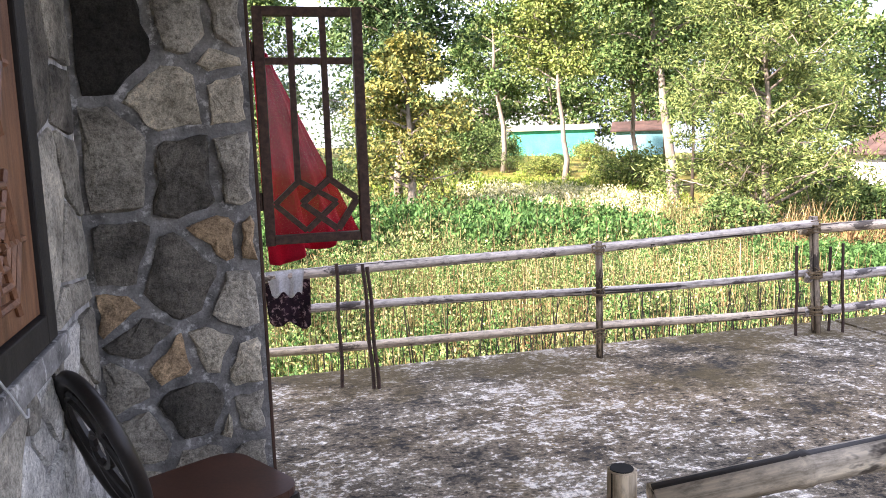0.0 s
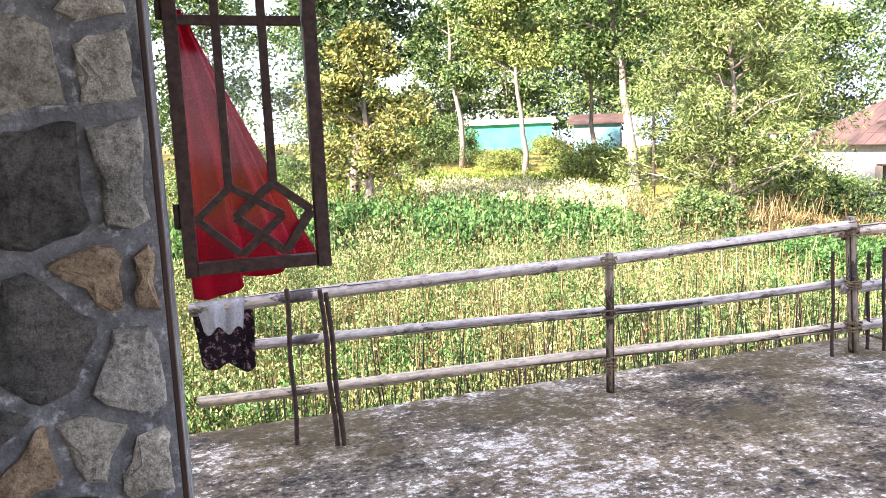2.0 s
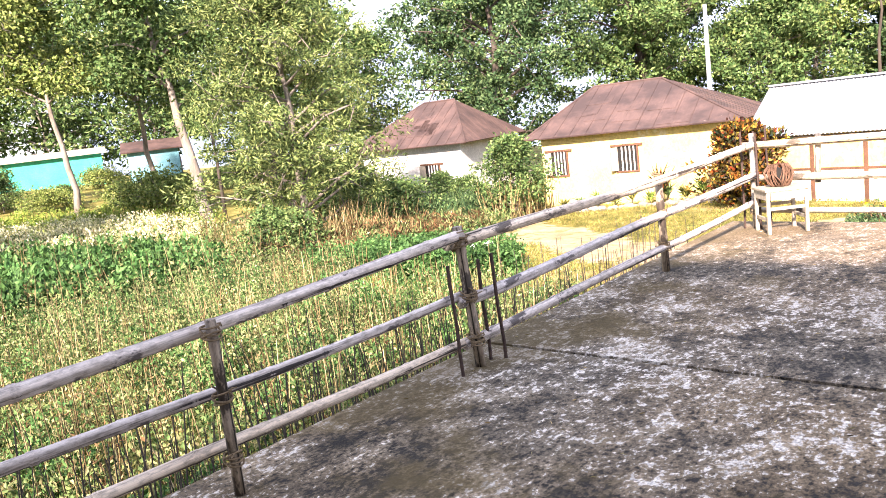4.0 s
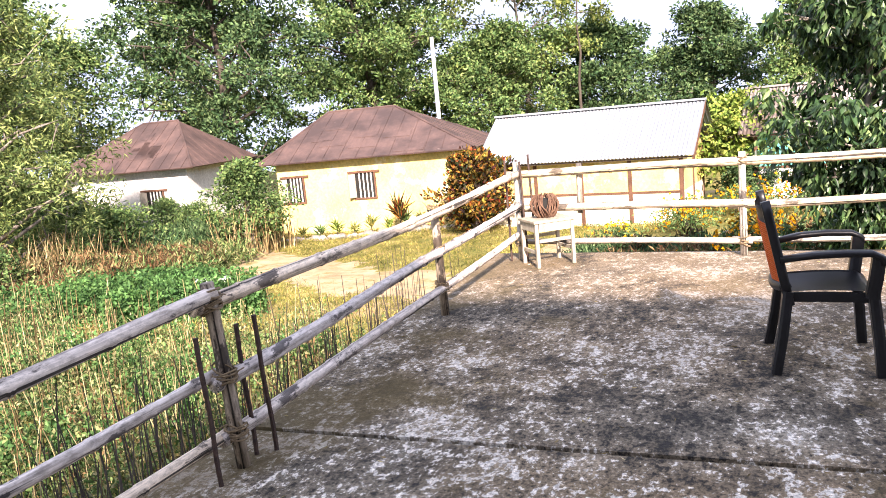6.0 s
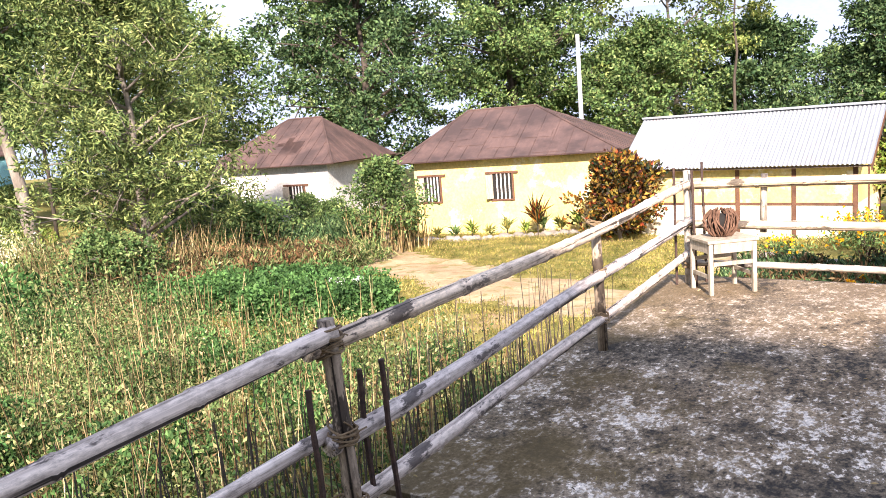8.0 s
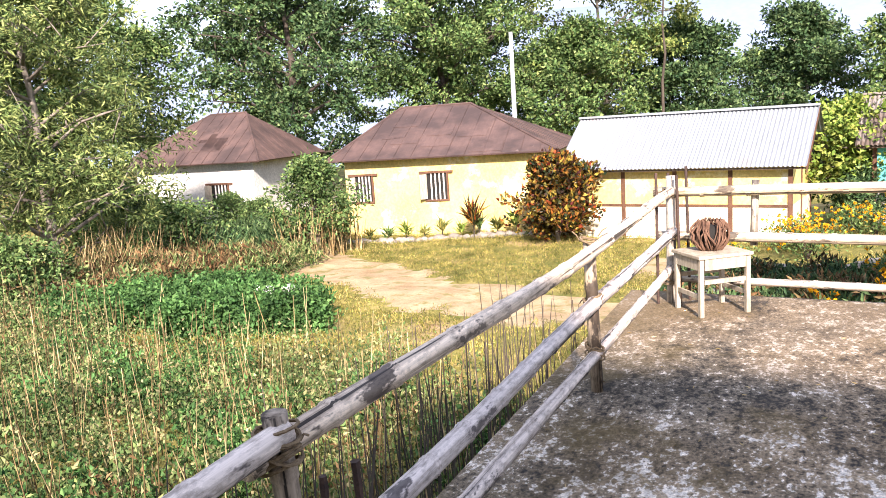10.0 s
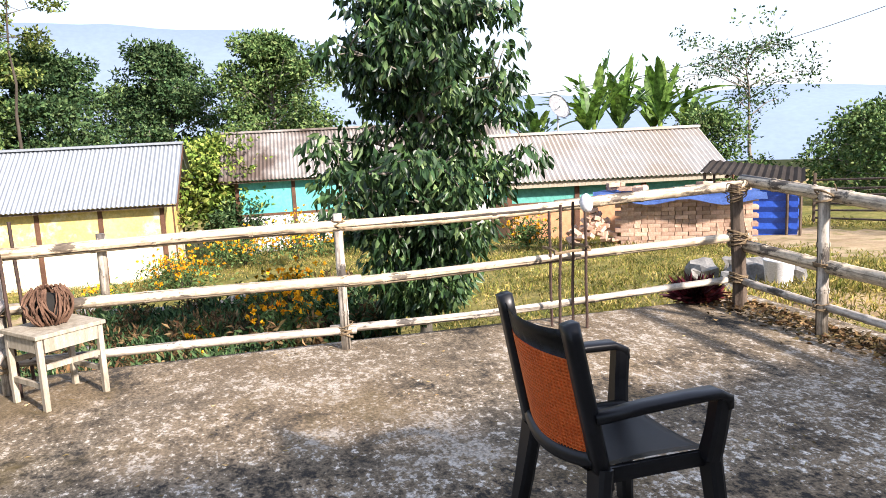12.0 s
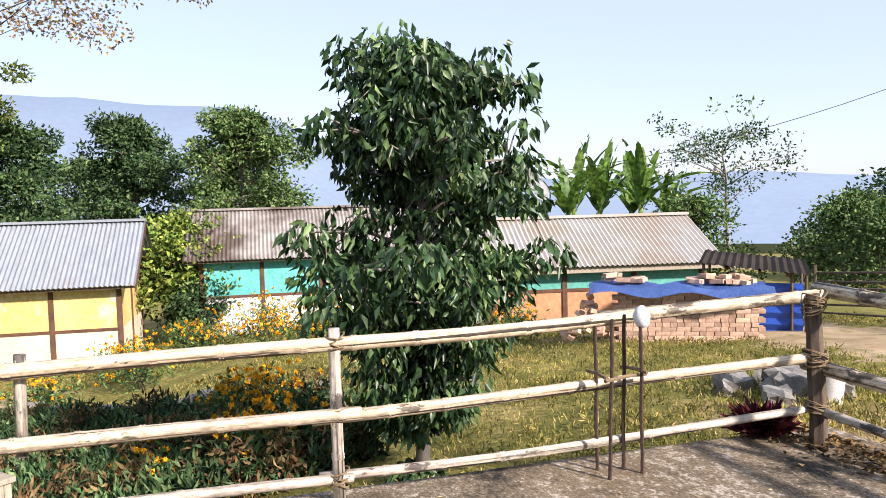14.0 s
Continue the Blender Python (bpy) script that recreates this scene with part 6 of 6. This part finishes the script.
rr = random.Random(21)
for i in range(26):
    s = i / 25
    x, y = 10.6 + 5.2 * s + rr.uniform(-0.25, 0.25), 5.9 - 0.5 * s + rr.uniform(-0.3, 0.3) - (2.4 * ease((s - 0.3) * 2) if i % 2 else 0)
    rock("rock", x, y, land(x, y), rr.uniform(0.12, 0.27), i + 1, "rough grey stone edging the garden bed")
for i in range(64):
    s = (i // 2) / 31
    x, y = 19.2 - 4.8 * s + rr.uniform(-0.12, 0.12), 5.8 - 4.2 * s + rr.uniform(-0.10, 0.10) + 0.25 * math.sin(s * 7)
    rock("rock", x, y, land(x, y) + (0.20 if i % 2 else 0.0), rr.uniform(0.13, 0.24), 130 + i, "flat stone of the low dry wall behind the bed", flat=0.5)
rock("rock", 15.4, 5.3, land(15.4, 5.3), 0.33, 60, "big pale boulder at the garden bed")
for i, (x, y, s) in enumerate(((13.55, 12.6, 0.13), (13.9, 12.35, 0.15), (13.7, 12.9, 0.10))):
    rock("pale_rock", x, y, land(x, y) + 0.42, s, 70 + i, "whitish boulder among the creepers", WHITE, "pale boulders")
for i in range(34):
    s = i / 33
    x, y = 24.0 + 2.9 * s + rr.uniform(-0.1, 0.1) - 0.5, 17.2 - 6.6 * s
    rock("rock", x, y, land(x, y), rr.uniform(0.10, 0.19), 90 + i, "small stone of the border before the yellow house")


def spiky(name, label, x, y, h, w, material, seed, n=70, category="plant", group="border plants", leaf_w=0.055, stem=True, lift=0.0):
    rng = np.random.default_rng(seed)
    t = thing(name, x, y, land(x, y) + lift, label, category, group)
    base = np.stack([rng.normal(0, 0.03, n), rng.normal(0, 0.03, n), h * (rng.uniform(0.25, 0.6, n) if stem else rng.uniform(0, 0.12, n))], 1)
    way = np.stack([rng.normal(0, 1, n) * w / h, rng.normal(0, 1, n) * w / h, rng.uniform(0.4, 1.3, n)], 1)
    leaves("foliage", base, way, h * 0.55 * rng.uniform(0.7, 1.2, n), leaf_w, material, t, rng=rng)
    if stem:
        part("stem", tube(bmesh.new(), [(0, 0, -0.05), (0.01, 0.01, h * 0.3), (0, 0, h * 0.62)], [0.02, 0.016, 0.008], 6), DARK_BARK, t)


spiky("cordyline", "red-leaved cordyline in front of the yellow house", 24.9, 13.5, 1.35, 0.6, LEAF_CROTON, 3, 60)
for i in range(11):
    s = (i + 0.5) / 11
    x, y = 24.1 + 2.3 * s - 0.25, 17.0 - 6.0 * s
    spiky("border_plant", "small potted-size plant by the yellow wall", x, y, rr.uniform(0.5, 0.95), 0.5, rr.choice((LEAF_LIME, LEAF_YELLOW, LEAF_MID)), 100 + i, 34)
spiky("red_plant", "low maroon-leaved plant at the terrace corner", 8.74, 0.06, 0.36, 0.52, LEAF_RED, 5, 620, leaf_w=0.05, stem=False, lift=0.36)


# ---- bricks, sheets and rubble ----
def brick_mesh():
    bm = box(bmesh.new(), -0.112, 0.112, -0.054, 0.054, -0.036, 0.036, bevel=0.006)
    me = bpy.data.meshes.new("brick")
    bm.to_mesh(me)
    bm.free()
    me.materials.append(BRICK)
    return me


BX, BY = 15.85, -3.42
BZ = land(BX, BY) - 0.03
stack = thing("brick_stack", BX, BY, BZ, "neat stack of pale clay bricks in the yard", "bricks", turn=math.degrees(math.atan2(-1.98, -1.19)))
me_brick = brick_mesh()
rb = random.Random(8)
for course in range(12):
    for k in range(10):
        x0 = 0.13 + 0.231 * k + (0.1 if course % 2 else 0)
        z0 = 0.04 + 0.0735 * course
        headers = rb.random() < 0.4
        for q in (-1, 1):
            ob = new("brick", me_brick)
            ob.parent = stack
            if headers:
                ob.matrix_basis = pose(x0 + 0.057 * q, 0.058 + rb.uniform(-0.012, 0.012), z0, 0, 0, 90 + rb.uniform(-1.5, 1.5))
            else:
                ob.matrix_basis = pose(x0 + rb.uniform(-0.003, 0.003), 0.058 + 0.058 * q + rb.uniform(-0.006, 0.006), z0, 0, 0, rb.uniform(-1.2, 1.2))
for k in range(44):
    ob = new("brick", me_brick)
    a, d = rb.uniform(0, 6.28), rb.uniform(0, 0.55)
    x, y = -0.38 + 0.42 * math.cos(a) * d / 0.5, -0.02 + 0.5 * math.sin(a) * d
    zz = max(0.03, (0.75 - d) * rb.uniform(0.5, 1.2))
    ob.matrix_basis = stack.matrix_basis @ pose(x, y, zz, rb.uniform(-40, 40), rb.uniform(-30, 30), rb.uniform(0, 180))
    tagged(ob, "loose reddish brick tumbled beside the stack", "brick", "loose bricks")
bm = bmesh.new()
grid = [[bm.verts.new((-0.35 + 2.85 * i / 16, -0.42 + 0.85 * j / 6, 0.99 + 0.05 * math.sin(i * 0.9 + j) - 0.10 * (j == 0) - 0.05 * i / 16 + 0.03 * math.sin(j * 2.1))) for i in range(17)] for j in range(7)]
for j in range(6):
    for i in range(16):
        bm.faces.new((grid[j][i], grid[j][i + 1], grid[j + 1][i + 1], grid[j + 1][i]))
bmesh.ops.solidify(bm, geom=list(bm.faces), thickness=0.006)
sheet = part("blue_sheet", bm, BLUE_SHEET, smooth=True)
sheet.matrix_basis = stack.matrix_basis.copy()
tagged(sheet, "blue plastic sheet laid over the brick stack", "sheet")
for k in range(34):
    ob = new("brick", me_brick)
    x = rb.choice((rb.uniform(-0.1, 0.55), rb.uniform(1.3, 2.3)))
    ob.matrix_basis = stack.matrix_basis @ pose(x, rb.uniform(-0.05, 0.38), 1.07 - 0.05 * x / 2.3 + rb.choice((0, 0, 0.07)), rb.uniform(-6, 6), rb.uniform(-6, 6), rb.uniform(0, 180))
    tagged(ob, "reddish brick weighing down the blue sheet", "brick", "bricks on the sheet")

shed = thing("lean_to", 15.1, -6.8, land(15.1, -6.8) - 0.05, "open lean-to shed with blue sheet wall and dark tin roof", "shed", turn=-133)
shed.scale = (0.9, 0.9, 0.86)
part("wall", corrugated((-0.85, 0, -0.3), (-0.85, 0, 1.02), (0.0, 0, 1.02), (0.0, 0, -0.3), 0.22, 0.022), BLUE_METAL, shed, "blue ribbed metal sheet wall")
part("side_wall", corrugated((0.0, 0.03, -0.3), (0.0, 0.03, 1.02), (0.0, 1.2, 1.02), (0.0, 1.2, -0.3), 0.22, 0.022), BLUE_METAL, shed)
part("roof", corrugated((-1.9, -0.25, 1.45), (0.12, -0.25, 1.22), (0.12, 1.9, 1.34), (-1.9, 1.9, 1.56), 0.15, 0.02), DARK_ROOF, shed, "dark rusty lean-to roof")
for x, y in ((-0.2, -0.06), (0.05, -0.12), (-1.8, -0.15), (0.05, 1.8), (-1.8, 1.8)):
    part("post", tube(bmesh.new(), [(x, y, -0.4), (x, y, 1.22 - 0.11 * x)], 0.03, 8), POST_WOOD, shed)
for x in (-1.4, -0.8, -0.3):
    part("rafter", box(bmesh.new(), x, x + 0.06, -0.2, 1.8, 1.14 - 0.11 * x, 1.19 - 0.11 * x), TIMBER, shed)

def lump(x, y, size, tall, seed):
    """An angular broken piece of concrete."""
    rng = random.Random(seed)
    bm = bmesh.new()
    bmesh.ops.create_cube(bm, size=1.0)
    bmesh.ops.subdivide_edges(bm, edges=list(bm.edges), cuts=2, use_grid_fill=True)
    for v in bm.verts:
        v.co = Vector((v.co.x * size * 1.3, v.co.y * size, (v.co.z + 0.4) * tall)) * (1 - 0.25 * max(0.0, v.co.z) * rng.random()) + Vector([rng.uniform(-0.10, 0.10) * size for _ in range(3)])
    ob = part("rubble", bm, RUBBLE)
    ob.matrix_basis = pose(x, y, land(x, y), rng.uniform(-8, 8), rng.uniform(-8, 8), rng.uniform(0, 180))
    return tagged(ob, "broken pale grey lump of concrete in the yard", "rubble", "concrete rubble")


RUBBLE = surface("broken_concrete", (0.15, 0.143, 0.13), (0.36, 0.345, 0.31), 5, 50, 0.92, 0.8, 0.015, spots=(0.2, 0.19, 0.17), spot_scale=5)
for i, (x, y, size, tall) in enumerate(((10.45, -1.85, 0.34, 0.30), (10.8, -2.2, 0.30, 0.24), (10.05, -1.35, 0.22, 0.2), (10.9, -1.6, 0.28, 0.24), (11.2, -2.4, 0.3, 0.2), (10.2, -2.2, 0.2, 0.16))):
    lump(x, y, size, tall, 200 + i)
bm = bmesh.new()
tube(bm, [(0, 0, 0), (0, 0, 0.02), (0, 0, 0.27), (0, 0, 0.285), (0, 0, 0.29)], [0.11, 0.125, 0.15, 0.16, 0.15], 20)
bucket = part("bucket", bm, WHITE_CLOTH, smooth=True)
bucket.matrix_basis = Matrix.Translation((10.0, -1.85, land(10.0, -1.85)))
tagged(bucket, "white plastic bucket on the grass outside the fence", "bucket")

# ---- far fence of the yard ----
ff = thing("bamboo_fence", 16.2, -8.25, land(16.2, -8.25), "old grey fence of many thin bamboo rails across the yard", "fence")
line = [(0, 0), (-2.0, -0.1), (-4.2, -0.3), (-6.6, -0.6)]
drop = [land(16.2 + a, -8.25 + b) - land(16.2, -8.25) for a, b in line]
for k in range(6):
    part("rail", tube(bmesh.new(), [(a, b, d + 0.14 + 0.15 * k + 0.02 * math.sin(k * 3 + a)) for (a, b), d in zip(line, drop)], 0.02, 6), POST_WOOD, ff)
for (a, b), d in zip(line, drop):
    part("post", tube(bmesh.new(), [(a, b + 0.03, d - 0.3), (a, b + 0.03, d + 1.05)], 0.03, 6), POST_WOOD, ff)


# ---- banana plants ----
def banana(x, y, h, seed):
    rng = random.Random(seed)
    t = thing("banana_plant", x, y, land(x, y), "banana plant with tall torn pale green leaves behind the houses", "plant", "banana plants")
    part("stem", tube(bmesh.new(), [(0, 0, -0.2), (0.04, 0, h * 0.3), (0.0, 0.05, h * 0.55)], [0.16, 0.13, 0.07], 9), LEAF_LIME, t, smooth=True)
    for i in range(11):
        a = i * 2.4 + rng.uniform(-0.4, 0.4)
        L, lean = h * rng.uniform(0.42, 0.60), rng.uniform(0.2, 0.9)
        side = Vector((-math.sin(a), math.cos(a), 0))
        out = Vector((math.cos(a), math.sin(a), 0))
        bm = bmesh.new()
        rows = []
        n = 14
        for k in range(n + 1):
            s = k / n
            c = Vector((0, 0, h * 0.5)) + out * L * lean * s ** 1.5 + Vector((0, 0, L * (1.0 - 0.35 * lean) * s - L * lean * 0.35 * s ** 3))
            w = 0.21 * math.sin(math.pi * min(1, 0.06 + 0.94 * s)) ** 0.6 * rng.uniform(0.7, 1.05) if s > 0.15 else 0.02
            rows.append([bm.verts.new(c - side * w + Vector((0, 0, 0.35 * w))), bm.verts.new(c), bm.verts.new(c + side * w + Vector((0, 0, 0.35 * w)))])
        for k, (p, q) in enumerate(zip(rows, rows[1:])):
            for j in range(2):
                if rng.random() > 0.2 or k < 3:
                    bm.faces.new((p[j], p[j + 1], q[j + 1], q[j]))
        part("leaf", bm, BANANA, t)


BANANA = foliage("banana_leaf", [(0.05, 0.11, 0.025), (0.10, 0.18, 0.04), (0.17, 0.23, 0.07)], 0.4, 0.25)
for i, (x, y, h) in enumerate(((27.2, -9.2, 5.3), (27.9, -10.8, 5.4), (27.0, -11.9, 5.6), (28.6, -12.6, 5.5), (28.8, -8.0, 4.6), (28.0, -9.9, 5.7), (28.9, -11.5, 5.8), (27.4, -13.2, 5.0))):
    banana(x, y, h, 300 + i)
tree("shrub", "dense green shrub behind the teal house", 25.5, -12.8, 3.4, 3.4, 0.05, LEAF_MID, 6000, 0.15, seed=51, limbs=20, trunk=0.06, narrow=0.9, category="shrub", clump=0.2)
tree("shrub", "pale green leafy shrub beyond the far fence", 22.5, -16.0, 2.7, 3.4, 0.05, LEAF_MID, 5000, 0.15, seed=52, limbs=18, trunk=0.05, narrow=0.9, category="shrub", clump=0.2)
tree("shrub", "dark green shrub beyond the far fence", 27.5, -23.5, 2.2, 5.0, 0.05, LEAF_DARK, 7000, 0.18, seed=53, limbs=20, trunk=0.06, narrow=0.9, category="shrub", clump=0.2)

# ---- poles, wire and dish ----
pole = part("steel_pole", tube(bmesh.new(), [(0, 0, -0.5), (0, 0, 4.0), (0, 0, 7.6)], [0.11, 0.10, 0.08], 10), GALV, smooth=True)
pole.matrix_basis = Matrix.Translation((34.8, 15.6, land(34.8, 15.6)))
tagged(pole, "tall plain grey steel pole behind the houses", "pole")
pole = part("wooden_pole", tube(bmesh.new(), [(0, 0, -0.5), (0.03, 0, 2.5), (0, 0, 4.6)], [0.08, 0.07, 0.06], 8), DARK_BARK, smooth=True)
pole.matrix_basis = Matrix.Translation((19.6, 31.0, land(19.6, 31.0)))
tagged(pole, "dark weathered wooden pole at the edge of the field", "pole")
wire = part("wire", tube(bmesh.new(), [Vector((24.2, -21.0, 5.2)) + (Vector((30.0, -8.0, 2.2)) - Vector((24.2, -21.0, 5.2))) * s - Vector((0, 0, 0.5 * 4 * s * (1 - s))) for s in (k / 12 for k in range(13))], 0.012, 5), PLASTIC_DARK)
tagged(wire, "thin black overhead wire across the sky", "wire")
dish = thing("satellite_dish", 25.7, -7.3, 1.15, "round grey satellite dish on a short stand behind the roof", "satellite dish")
bm = bmesh.new()
rings = [[bm.verts.new((0.42 * k / 6 * math.cos(a), 0.42 * k / 6 * math.sin(a), 0.09 * (k / 6) ** 2)) for a in (2 * math.pi * j / 24 for j in range(24))] for k in range(1, 7)]
c = bm.verts.new((0, 0, 0))
for j in range(24):
    bm.faces.new((c, rings[0][j], rings[0][(j + 1) % 24]))
    for p, q in zip(rings, rings[1:]):
        bm.faces.new((p[j], q[j], q[(j + 1) % 24], p[(j + 1) % 24]))
bmesh.ops.solidify(bm, geom=list(bm.faces), thickness=0.012)
ob = part("reflector", bm, GALV, dish, smooth=True)
ob.matrix_basis = pose(0, 0, 0.55, 62, 0, -70)
part("mast", tube(bmesh.new(), [(0, 0, -1.2), (0, 0, 0.5)], 0.03, 8), GALV, dish)
part("arm", tube(bmesh.new(), [(0, 0, 0.5), (-0.4, 0.1, 0.6)], 0.015, 6), GALV, dish)


# ---- dry leaves along the terrace edge ----
n = 1500
lx = rg.uniform(6.2, 9.0, n)
ly = -0.28 + np.abs(rg.normal(0, 0.16, n))
leaves_at = np.stack([lx, ly, rg.uniform(0.004, 0.03, n)], 1)
litter = leaves("leaf_litter", leaves_at, rg.normal(0, 1, (n, 3)) * (1, 1, 0.12), 0.05, 0.024, WITHERED)
tagged(litter, "dry brown fallen leaves along the terrace edge", "leaves", kind="stuff")
n = 500
lx, ly = rg.uniform(1.5, 9.0, n), rg.uniform(0.3, 5.1, n)
litter = leaves("straw_bits", np.stack([lx, ly, np.full(n, 0.006)], 1), rg.normal(0, 1, (n, 3)) * (1, 1, 0.03), 0.035, 0.008, STALK_DRY)
tagged(litter, "bits of straw and grit strewn on the concrete", "litter", kind="stuff")


# ---- the outermost large leaves of the garden tree ----
def big_leaf():
    bm = bmesh.new()
    rows = []
    for k in range(5):
        s = k / 4
        w = 0.042 * math.sin(math.pi * (0.08 + 0.9 * s)) ** 0.8
        z = -0.03 * s * s
        rows.append([bm.verts.new((0.16 * s, -w, z + 0.3 * w)), bm.verts.new((0.16 * s, 0, z)), bm.verts.new((0.16 * s, w, z + 0.3 * w))])
    for p, q in zip(rows, rows[1:]):
        for j in range(2):
            bm.faces.new((p[j], p[j + 1], q[j + 1], q[j]))
    me = bpy.data.meshes.new("leaf")
    bm.to_mesh(me)
    bm.free()
    me.materials.append(LEAF_GLOSS)
    return me


crown = next(o for o in garden_tree.children if o.name.startswith("crown"))
tips = np.array([v.co for v in crown.data.vertices])[::4]
mid = tips.mean(0)
order = np.argsort(-np.square((tips - mid) / (1, 1, 1.6)).sum(1))[:1400]
me_leaf = big_leaf()
rl = random.Random(31)
for i in rl.sample(list(order), 280):
    p = Vector(tips[i])
    out = math.atan2(p.y - mid[1], p.x - mid[0])
    ob = new("leaf", me_leaf)
    ob.parent = garden_tree
    ob.matrix_basis = pose(p.x, p.y, p.z, rl.uniform(-35, 35), rl.uniform(25, 75), math.degrees(out) + rl.uniform(-50, 50)) @ Matrix.Scale(rl.uniform(0.6, 0.95), 4)
